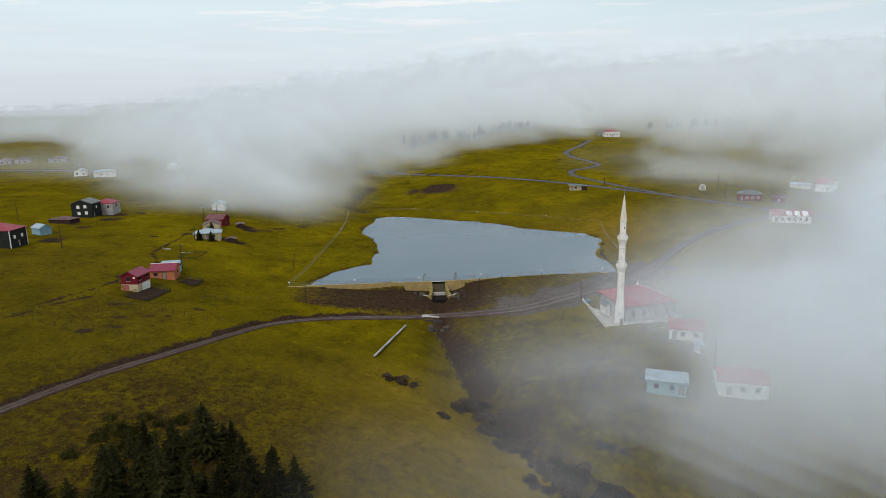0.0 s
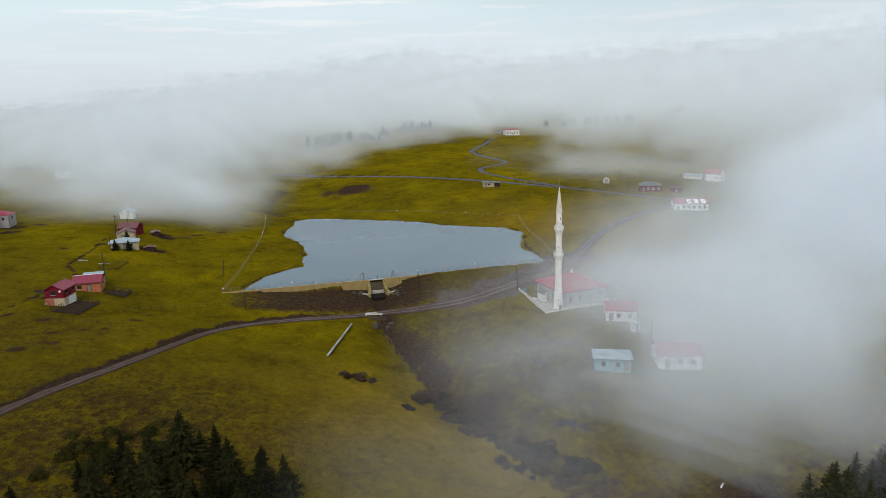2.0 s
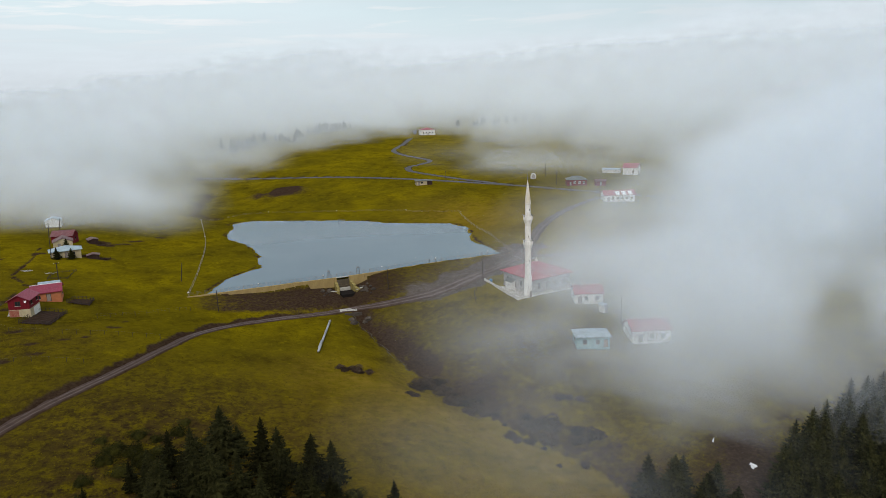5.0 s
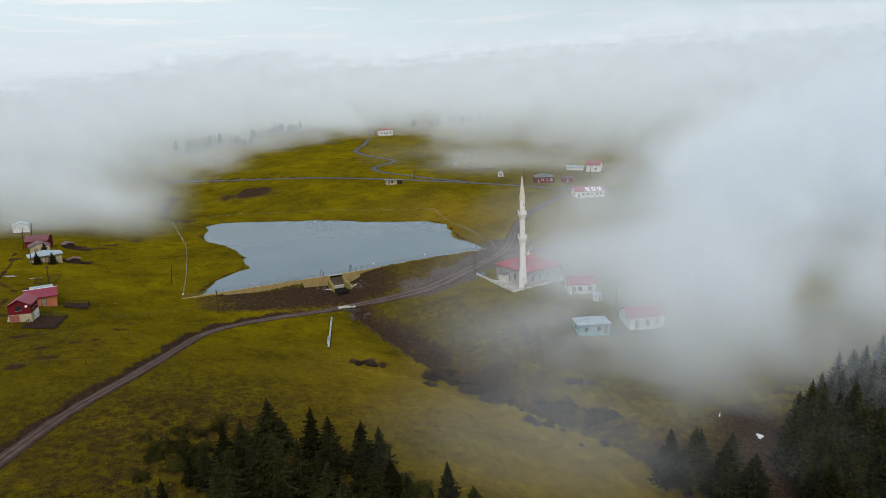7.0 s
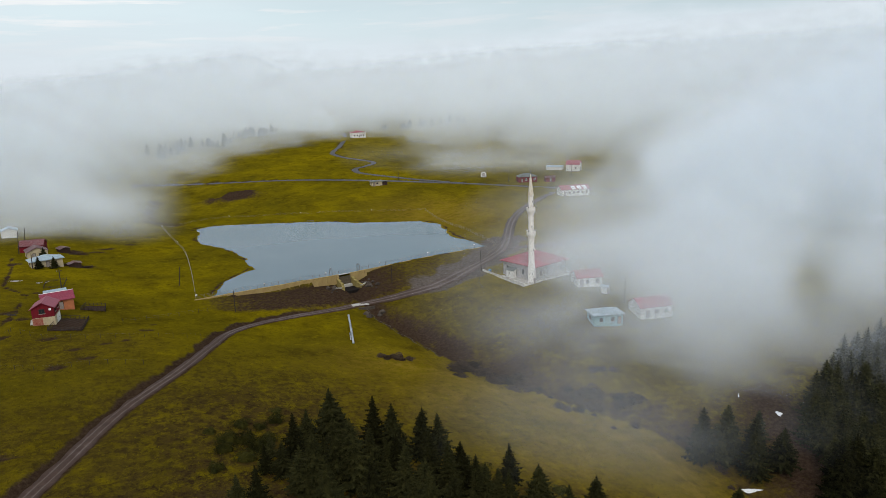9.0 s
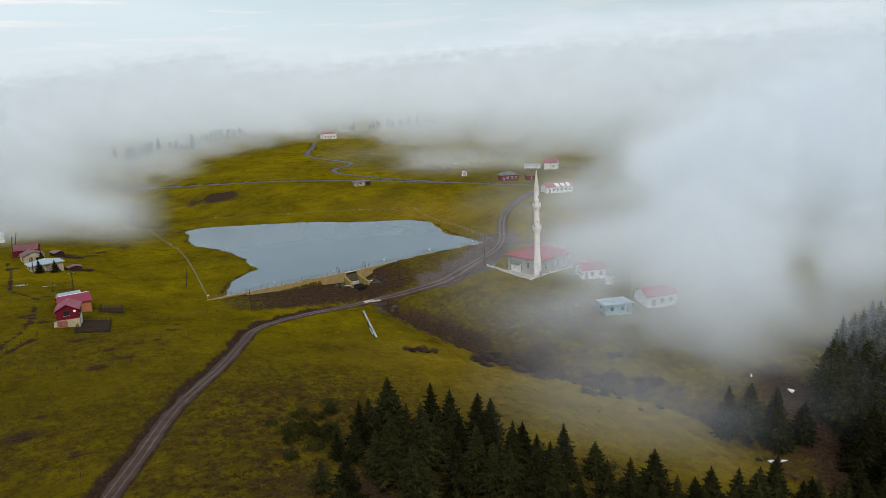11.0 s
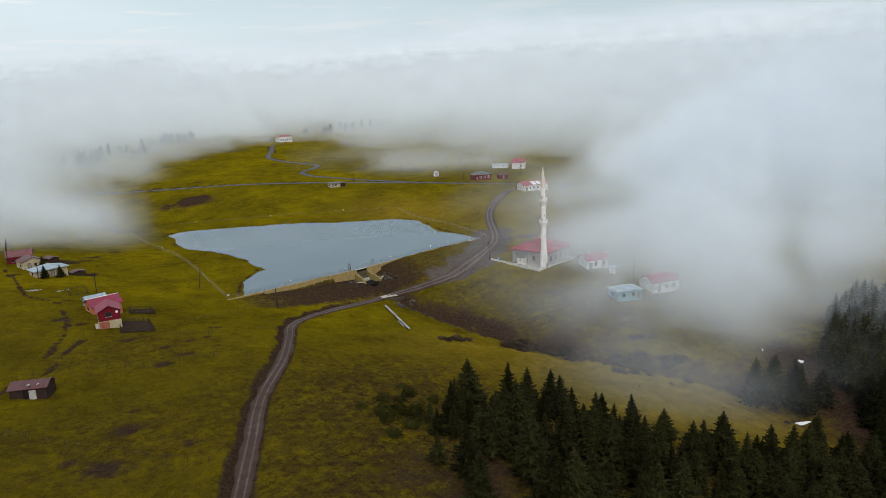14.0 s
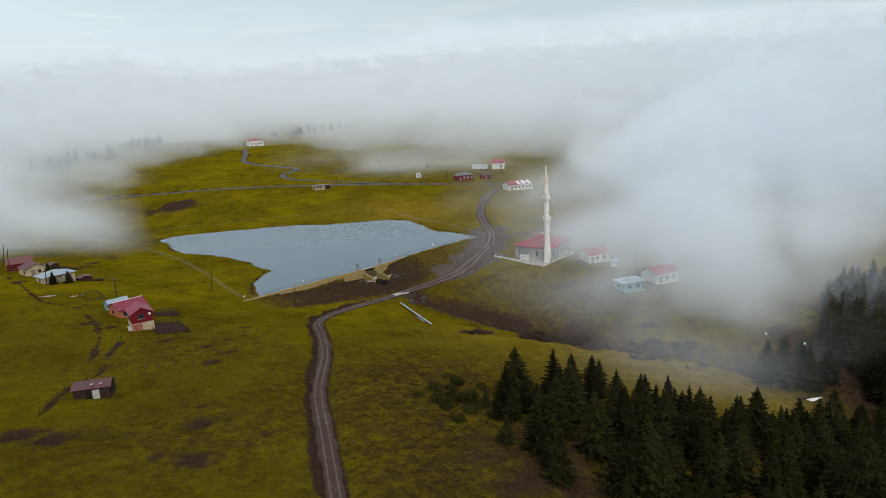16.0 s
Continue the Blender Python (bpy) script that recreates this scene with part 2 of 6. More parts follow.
def track_material():
    """Wet gravel: pale in the wheel ruts, brown and earthy between and beside them, with puddles."""
    m = material("wet_gravel", (0.046, 0.027, 0.020), (0.070, 0.044, 0.033), scale=0.5, rough=0.75, bump=0.6, fine=3.0, stain=(0.026, 0.018, 0.015))
    tree = m.node_tree
    link = tree.links.new
    shader = tree.nodes["Principled BSDF"]
    coord = node(tree, "ShaderNodeTexCoord").outputs["Object"]
    ragged = node(tree, "ShaderNodeTexNoise", {"Scale": 0.6, "Detail": 7.0, "Roughness": 0.7})
    link(coord, ragged.inputs["Vector"])
    worn = node(tree, "ShaderNodeAttribute", attribute_name="worn").outputs["Fac"]
    both = node(tree, "ShaderNodeMath", operation="MULTIPLY_ADD")
    both.inputs[1].default_value = 1.6
    link(ragged.outputs[0], both.inputs[0])
    link(worn, both.inputs[2])
    amount = node(tree, "ShaderNodeMapRange", {"From Min": 1.05, "From Max": 1.95, "To Max": 0.85})
    link(both.outputs[0], amount.inputs[0])
    mix = node(tree, "ShaderNodeMix", data_type="RGBA")
    mix.inputs[7].default_value = (0.150, 0.118, 0.108, 1)
    link(amount.outputs[0], mix.inputs[0])
    link(shader.inputs["Base Color"].links[0].from_socket, mix.inputs[6])
    link(mix.outputs[2], shader.inputs["Base Color"])
    wet = node(tree, "ShaderNodeMapRange", {"From Min": 1.85, "From Max": 2.1, "To Min": 0.72, "To Max": 0.12})
    link(both.outputs[0], wet.inputs[0])
    link(wet.outputs[0], shader.inputs["Roughness"])
    shader.inputs["Specular IOR Level"].default_value = 0.12
    return m


def water_material():
    m = bpy.data.materials.new("lake_water")
    m.use_nodes = True
    tree = m.node_tree
    link = tree.links.new
    shader = tree.nodes["Principled BSDF"]
    shader.inputs["Roughness"].default_value = 0.2
    shader.inputs["IOR"].default_value = 1.33
    coord = node(tree, "ShaderNodeTexCoord").outputs["Object"]
    n = node(tree, "ShaderNodeTexNoise", {"Scale": 0.035, "Detail": 4.0})
    link(coord, n.inputs["Vector"])
    mix = node(tree, "ShaderNodeMix", data_type="RGBA")
    mix.inputs[6].default_value, mix.inputs[7].default_value = (0.070, 0.125, 0.160, 1), (0.090, 0.145, 0.180, 1)
    link(n.outputs[0], mix.inputs[0])
    link(mix.outputs[2], shader.inputs["Base Color"])
    ripple = node(tree, "ShaderNodeTexNoise", {"Scale": 1.6, "Detail": 5.0, "Roughness": 0.6})
    link(coord, ripple.inputs["Vector"])
    lift = node(tree, "ShaderNodeBump", {"Strength": 0.012, "Distance": 0.06})
    link(ripple.outputs[0], lift.inputs["Height"])
    link(lift.outputs[0], shader.inputs["Normal"])
    return m


def glass_material():
    m = bpy.data.materials.new("window_glass")
    m.use_nodes = True
    shader = m.node_tree.nodes["Principled BSDF"]
    shader.inputs["Base Color"].default_value = (0.02, 0.025, 0.03, 1)
    shader.inputs["Roughness"].default_value = 0.08
    return m


def fog_material():
    """Droplet haze: part clear, part white scatter. Its depth is set point by point and torn by noise in space, most at the rim."""
    m = bpy.data.materials.new("fog")
    m.use_nodes = True
    tree = m.node_tree
    tree.nodes.clear()
    link = tree.links.new
    out = node(tree, "ShaderNodeOutputMaterial")
    white = node(tree, "ShaderNodeBsdfDiffuse", {"Color": FOG_WHITE})
    passing = node(tree, "ShaderNodeBsdfTranslucent", {"Color": FOG_WHITE})
    body = node(tree, "ShaderNodeMixShader", {"Fac": 0.22})
    link(white.outputs[0], body.inputs[1])
    link(passing.outputs[0], body.inputs[2])
    clear = node(tree, "ShaderNodeBsdfTransparent")
    coord = node(tree, "ShaderNodeTexCoord").outputs["Object"]
    tall = node(tree, "ShaderNodeMapping", {"Scale": (1, 1, 1.3)})
    link(coord, tall.inputs[0])
    billow = node(tree, "ShaderNodeTexNoise", {"Scale": 0.019, "Detail": 2.0, "Roughness": 0.5, "Distortion": 0.5})
    link(tall.outputs[0], billow.inputs["Vector"])
    torn = node(tree, "ShaderNodeMapRange", {"From Min": 0.34, "From Max": 0.68, "To Min": 0.05, "To Max": 2.1}, interpolation_type="SMOOTHSTEP")
    link(billow.outputs[0], torn.inputs[0])
    rim = node(tree, "ShaderNodeAttribute", attribute_name="rim").outputs["Fac"]
    share = node(tree, "ShaderNodeMix", {"B": 1.0})
    link(rim, share.inputs[0])
    link(torn.outputs[0], share.inputs[2])
    share.inputs[3].default_value = 1.0
    mist = node(tree, "ShaderNodeAttribute", attribute_name="mist").outputs["Fac"]
    depth = node(tree, "ShaderNodeMath", operation="MULTIPLY")
    link(mist, depth.inputs[0])
    link(share.outputs[0], depth.inputs[1])
    thin = node(tree, "ShaderNodeMath", operation="MINIMUM")
    thin.inputs[1].default_value = 0.255
    link(depth.outputs[0], thin.inputs[0])
    less = node(tree, "ShaderNodeMath", operation="MULTIPLY")
    less.inputs[1].default_value = -1.0
    link(thin.outputs[0], less.inputs[0])
    left = node(tree, "ShaderNodeMath", operation="EXPONENT")
    link(less.outputs[0], left.inputs[0])
    mix = node(tree, "ShaderNodeMixShader")
    link(left.outputs[0], mix.inputs[0])
    link(body.outputs[0], mix.inputs[1])
    link(clear.outputs[0], mix.inputs[2])
    link(mix.outputs[0], out.inputs[0])
    return m


FOG_WHITE = (0.86, 0.93, 1.0, 1)


M = {
    "ground": ground_material(),
    "water": water_material(),
    "glass": glass_material(),
    "fog": fog_material(),
    "gravel": track_material(),
    "asphalt": material("worn_asphalt", (0.066, 0.062, 0.064), (0.095, 0.090, 0.092), scale=0.3, rough=0.65, bump=0.2, fine=5.0),
    "puddle": material("stream_water", (0.10, 0.092, 0.068), (0.040, 0.036, 0.026), scale=0.35, rough=0.6, bump=0.02),
    "concrete": material("weathered_concrete", (0.40, 0.295, 0.125), (0.27, 0.19, 0.08), scale=0.35, rough=0.9, bump=0.3, fine=3.0, stretch=(1, 1, 0.35), stain=(0.11, 0.085, 0.05)),
    "mossy_concrete": material("mossy_stained_concrete", (0.30, 0.235, 0.085), (0.20, 0.165, 0.055), scale=0.5, rough=0.9, bump=0.4, fine=4.0, stretch=(1, 1, 0.5), stain=(0.07, 0.06, 0.03)),
    "wet_concrete": material("wet_streaked_concrete", (0.10, 0.075, 0.045), (0.055, 0.045, 0.03), scale=0.9, rough=0.5, bump=0.3, fine=5.0, stretch=(2.5, 1, 0.25), stain=(0.20, 0.15, 0.08)),
    "pale_concrete": material("pale_concrete", (0.48, 0.46, 0.42), (0.36, 0.34, 0.31), scale=0.8, rough=0.9, bump=0.3, fine=6.0, stain=(0.22, 0.20, 0.18)),
    "stone": material("grey_stone", (0.078, 0.064, 0.052), (0.045, 0.036, 0.029), scale=1.5, rough=0.95, bump=0.6, fine=8.0, per_piece=0.35),
    "white_wall": material("limewashed_wall", (0.74, 0.72, 0.68), (0.62, 0.60, 0.56), scale=0.6, rough=0.85, bump=0.15, stain=(0.42, 0.40, 0.37), fine=4.0),
    "minaret": material("whitewashed_minaret_stone", (0.87, 0.84, 0.80), (0.76, 0.71, 0.66), scale=0.45, rough=0.85, bump=0.2, stain=(0.48, 0.41, 0.34), fine=2.4, stretch=(1, 1, 0.35)),
    "grey_wall": material("grey_render_wall", (0.40, 0.37, 0.36), (0.30, 0.28, 0.27), scale=0.6, rough=0.9, bump=0.2, fine=5.0),
    "cream_wall": material("cream_render_wall", (0.50, 0.42, 0.27), (0.38, 0.31, 0.20), scale=0.7, rough=0.9, bump=0.2, fine=5.0, stain=(0.22, 0.17, 0.11)),
    "brick": material("salmon_brick_wall", (0.47, 0.17, 0.075), (0.36, 0.125, 0.06), scale=1.2, rough=0.9, bump=0.4, fine=9.0, stain=(0.27, 0.12, 0.07)),
    "red_render": material("flaking_red_render", (0.26, 0.060, 0.045), (0.34, 0.17, 0.11), scale=0.9, rough=0.9, bump=0.3, fine=5.0, stain=(0.42, 0.33, 0.22)),
    "black_wall": material("black_painted_board_wall", (0.016, 0.019, 0.016), (0.026, 0.028, 0.024), scale=0.8, rough=0.7, bump=0.2),
    "red_wall": material("crimson_board_wall", (0.17, 0.012, 0.020), (0.12, 0.010, 0.016), scale=0.8, rough=0.7, bump=0.2, stretch=(6, 6, 0.4)),
    "blue_wall": material("pale_blue_sheet_wall", (0.22, 0.36, 0.42), (0.17, 0.29, 0.35), scale=0.8, rough=0.6, bump=0.2),
    "teal_wall": material("faded_teal_wall", (0.24, 0.40, 0.43), (0.18, 0.32, 0.36), scale=0.7, rough=0.8, bump=0.2),
    "old_wood": material("dark_weathered_boards", (0.032, 0.018, 0.014), (0.055, 0.034, 0.027), scale=1.4, rough=0.9, bump=0.4, stretch=(5, 5, 0.5), fine=10.0),
    "post_wood": material("grey_fence_wood", (0.034, 0.026, 0.020), (0.060, 0.047, 0.037), scale=2.0, rough=0.9, bump=0.3),
    "pole_wood": material("tarred_pole_wood", (0.035, 0.027, 0.022), (0.055, 0.044, 0.036), scale=2.0, rough=0.85, bump=0.3, stretch=(4, 4, 0.4)),
    "pale_post": material("pale_concrete_post", (0.33, 0.30, 0.23), (0.25, 0.22, 0.17), scale=2.0, rough=0.9, bump=0.2),
    "red_roof": sheet_roof("crimson_sheet_roof", (0.235, 0.014, 0.045), (0.18, 0.011, 0.034)),
    "pink_roof": sheet_roof("faded_red_sheet_roof", (0.30, 0.020, 0.040), (0.235, 0.017, 0.033)),
    "rust_roof": sheet_roof("rusted_sheet_roof", (0.115, 0.032, 0.034), (0.066, 0.023, 0.024), stain=(0.17, 0.10, 0.10)),
    "patched_roof": sheet_roof("patched_red_roof", (0.16, 0.026, 0.030), (0.10, 0.022, 0.025), stain=(0.55, 0.50, 0.48)),
    "zinc_roof": sheet_roof("zinc_sheet_roof", (0.34, 0.43, 0.48), (0.24, 0.31, 0.36), stain=(0.16, 0.15, 0.14), rough=0.45),
    "dark_roof": sheet_roof("grey_green_roof", (0.13, 0.145, 0.13), (0.09, 0.10, 0.095)),
    "lead": material("weathered_lead_cone", (0.66, 0.57, 0.44), (0.70, 0.66, 0.60), scale=0.8, rough=0.6, bump=0.2, fine=3.0, stretch=(1, 1, 0.3), stain=(0.36, 0.24, 0.13)),
    "steel": material("galvanised_steel", (0.50, 0.51, 0.52), (0.38, 0.39, 0.41), scale=0.8, rough=0.35, metal=0.6, bump=0.1),
    "wire": material("dull_wire", (0.20, 0.19, 0.18), (0.14, 0.13, 0.12), rough=0.6, metal=0.5, bump=0.0),
    "frame_paint": material("white_frame_paint", (0.78, 0.77, 0.74), (0.68, 0.67, 0.64), rough=0.6, bump=0.1),
    "door_wood": material("grey_board_door", (0.30, 0.26, 0.24), (0.20, 0.17, 0.15), scale=2.0, rough=0.85, bump=0.3, stretch=(5, 5, 0.6)),
    # near-black colour that paints the shade inside openings and the spillway basin
    "painted_shade": material("opening_shade_paint", (0.012, 0.010, 0.009), (0.02, 0.016, 0.014), rough=1.0, bump=0.0),
    "snow": material("old_snow", (0.82, 0.83, 0.85), (0.66, 0.66, 0.67), scale=1.0, rough=0.7, bump=0.4, fine=5.0),
    "tilled": material("tilled_dark_soil", (0.024, 0.013, 0.008), (0.044, 0.025, 0.016), scale=1.2, rough=1.0, bump=0.9, fine=5.0),
    "bark": material("fir_bark", (0.05, 0.035, 0.026), (0.08, 0.06, 0.05), scale=3.0, rough=0.95, bump=0.6, stretch=(3, 3, 0.6)),
    "needles": leaves("fir_needles", (0.011, 0.0115, 0.0042), (0.028, 0.027, 0.0085)),
    "shrub": leaves("shrub_leaves", (0.016, 0.017, 0.005), (0.050, 0.046, 0.008)),
    "bare_shrub": leaves("bare_brown_shrub", (0.030, 0.021, 0.014), (0.056, 0.038, 0.025)),
    "grass": leaves("grass_blades", (0.078, 0.060, 0.003), (0.112, 0.086, 0.003)),
    "heather": leaves("heather_tufts", (0.048, 0.033, 0.010), (0.105, 0.076, 0.011)),
    "barrel_blue": material("blue_plastic", (0.05, 0.22, 0.42), (0.04, 0.17, 0.34), rough=0.5, bump=0.0),
    "sign_white": material("white_enamel", (0.8, 0.8, 0.8), (0.72, 0.72, 0.72), rough=0.4, bump=0.0),
}

# ---- the land: coarse heights, then lake, dam, gully and roads cut in ----
LAND_X = np.array([-460, -253, -149.5, -103.5, -63.25, -28.75, 5.75, 46, 103.5, 207, 460])
LAND_Y = np.array([-115, 23, 74.75, 120.75, 166.75, 212.75, 287.5, 379.5, 517.5, 747.5])
LAND_SOUTH = [(23, 3.68, -6.32, -12.07, -18.86, -25.07, -29.9, -33.12, -34.38, -34.04, -32.31), (22.31, 12.54, 7.47, 3.1, -5.06, -11.04, -17.94, -20.01, -18.75, -16.79, -12.54), (22.2, 15.52, 11.73, 7.13, 0.92, -5.29, -12.99, -13.8, -12.19, -10.35, -5.63), (21.96, 16.67, 13.34, 8.05, 3.45, -3.56, -8.85, -8.85, -8.28, -5.63, -0.57), (21.16, 16.21, 13.11, 9.31, 4.37, -3.56, -6.9, -1.84, -2.99, -1.38, 3.22)]
LAND_NORTH = [(20.47, 15.52, 12.76, 8.85, 1.84, -2.07, -2.99, -0.92, 0.92, 2.07, 6.44), (19.2, 13.91, 11.15, 8.28, 2.64, 1.38, -1.03, -2.99, 4.37, 5.86, 11.38), (18.17, 12.54, 10.58, 8.62, 3.33, 0, 1.84, 5.86, 7.36, 9.54, 16.9), (17.25, 13.91, 13.34, 12.76, 10.92, 8.39, 11.27, 14.14, 14.72, 15.98, 24.15), (16.21, 19.66, 20.93, 21.85, 23.92, 26.22, 26.91, 24.38, 29.78, 25.87, 34.27)]
LAND = np.array(LAND_SOUTH + LAND_NORTH)
SHORE = np.array([(-49.45, 220.22), (-41.97, 238.62), (-29.9, 251.27), (-27.95, 269.1), (-28.75, 285.2), (-31.62, 297.85), (-37.95, 313.38), (-38.52, 326.6), (-33.92, 346.15), (-36.22, 355.92), (-24.72, 359.38), (-11.5, 353.62), (16.67, 338.67), (29.21, 330.05), (37.95, 319.12), (49.45, 310.5), (65.55, 301.3), (69.57, 287.5), (60.95, 257.6), (62.1, 229.42), (32.77, 228.04), (-3.45, 222.29)])
DAM = np.array([(-54.62, 219.65), (-3.45, 222.18), (32.77, 227.93), (64.4, 229.77)])
GULLY = np.array([(-5.75, 196.65), (-3.45, 185.15), (-0.8, 171.35), (1.72, 158.7), (4.6, 146.05), (10.35, 129.95), (17.25, 115), (24.15, 100.05), (26.45, 86.25), (21.85, 69), (13.8, 46), (5.75, 5.75)])
DIRT_ROAD = np.array([(-115, 66.7), (-105.8, 81.07), (-98.9, 94.53), (-89.12, 113.27), (-79.92, 130.87), (-66.93, 149.5), (-56.92, 167.9), (-50.02, 181.47), (-39.67, 190.9), (-25.76, 196.42), (-7.47, 199.87), (8.05, 200.1), (22.42, 200.79), (37.95, 207.57), (56.92, 218.5), (69, 228.85), (79.35, 242.07), (89.7, 255.87), (101.2, 268.52), (118.45, 282.9), (137.19, 296.12), (152.95, 305.9)])
MAIN_ROAD = np.array([(-379.5, 519.8), (-207, 517.5), (-103.5, 516.35), (-51.75, 512.9), (-27.6, 509.45), (13.8, 476.1), (52.9, 439.3), (85.1, 416.3), (108.1, 392.15), (128.8, 368), (144.9, 341.55), (158.7, 319.7), (172.5, 301.3), (186.3, 282.9), (212.75, 243.8), (264.5, 184)])
HILL_ROAD = np.array([(135.7, 355.35), (119.6, 386.4), (106.95, 411.7), (93.15, 443.9), (92, 457.7), (96.6, 470.35), (110.4, 480.7), (119.6, 491.05), (117.3, 506), (110.4, 531.3), (108.1, 552), (112.7, 568.1), (128.8, 598), (146.05, 634.8), (164.45, 678.5), (184, 736)])
SPUR = np.array([(-18.4, 150.65), (-11.04, 145.47), (-4.6, 135.7), (2.3, 125.35), (7.47, 116.15), (12.3, 106.95), (15.52, 97.75), (17.25, 87.97), (12.65, 75.9)])
PLAZA = np.array([(20.7, 200.67), (29.9, 203.55), (39.1, 208.72), (50.6, 214.47), (60.95, 221.95), (66.7, 227.7), (73.6, 235.17)])
MOSQUE_ROAD = np.array([(66.7, 225.4), (75.9, 218.5), (87.4, 213.9), (105.8, 207)])


def weights(grid, v):
    """Smooth cubic weights of the coarse grid lines at the places v."""
    v = np.clip(v, grid[0], grid[-1])
    i = np.clip(np.searchsorted(grid, v) - 1, 0, len(grid) - 2)
    h = grid[i + 1] - grid[i]
    f = (v - grid[i]) / h
    w = np.zeros((len(v), len(grid)))
    r = np.arange(len(v))
    a = 2 * f**3 - 3 * f**2 + 1
    w[r, i] += a
    w[r, i + 1] += 1 - a
    for k, b in ((i, f**3 - 2 * f**2 + f), (i + 1, f**3 - f**2)):
        lo, hi = np.clip(k - 1, 0, len(grid) - 1), np.clip(k + 1, 0, len(grid) - 1)
        d = h / (grid[hi] - grid[lo]) * b
        w[r, hi] += d
        w[r, lo] -= d
    return w


def coarse(x, y):
    return np.einsum("nj,ni,ji->n", weights(LAND_Y, y), weights(LAND_X, x), LAND)


def step(a, b, v):
    f = np.clip((v - a) / (b - a), 0, 1)
    return f * f * (3 - 2 * f)


def along(line, x, y):
    """Distance from a line, the length along it at the nearest point, and the side (positive on its left)."""
    best, run, side, length = np.full(len(x), 1e9), np.zeros(len(x)), np.zeros(len(x)), 0.0
    for (ax, ay), (bx, by) in zip(line[:-1], line[1:]):
        dx, dy = bx - ax, by - ay
        n = math.hypot(dx, dy)
        f = np.clip(((x - ax) * dx + (y - ay) * dy) / n**2, 0, 1)
        d = np.hypot(x - ax - f * dx, y - ay - f * dy)
        near = d < best
        best = np.where(near, d, best)
        run = np.where(near, length + f * n, run)
        side = np.where(near, np.sign(dx * (y - ay) - dy * (x - ax)), side)
        length += n
    return best, run, side


def inside(poly, x, y):
    hit = np.zeros(len(x), bool)
    for (ax, ay), (bx, by) in zip(poly, np.roll(poly, -1, 0)):
        cross = (ay > y) != (by > y)
        at = ax + (y - ay) / (by - ay if by != ay else 1e-9) * (bx - ax)
        hit ^= cross & (x < at)
    return hit


def value_noise(x, y, size, seed):
    """Smooth noise from -1 to 1 on a lattice of that size."""
    u, v = x / size + seed * 17.31, y / size + seed * 5.77
    i, j = np.floor(u), np.floor(v)
    f, g = u - i, v - j
    f, g = f * f * (3 - 2 * f), g * g * (3 - 2 * g)

    def at(a, b):
        s = np.sin(a * 127.1 + b * 311.7 + seed * 74.7) * 43758.5453
        return (s - np.floor(s)) * 2 - 1

    return (at(i, j) * (1 - f) + at(i + 1, j) * f) * (1 - g) + (at(i, j + 1) * (1 - f) + at(i + 1, j + 1) * f) * g


def smooth_line(line, gap):
    """The line rounded by a cubic through its corners, with a point every gap metres or so."""
    pts = [2 * line[0] - line[1], *line, 2 * line[-1] - line[-2]]
    out = []
    for a, b, c, d in zip(pts, pts[1:], pts[2:], pts[3:]):
        n = max(1, int(np.linalg.norm(c - b) / gap))
        for k in range(n):
            t = k / n
            out.append(0.5 * (2 * b + (c - a) * t + (2 * a - 5 * b + 4 * c - d) * t**2 + (3 * b - a - 3 * c + d) * t**3))
    return np.array([*out, line[-1]])


def dam_y(x):
    return np.interp(x, DAM[:, 0], DAM[:, 1])


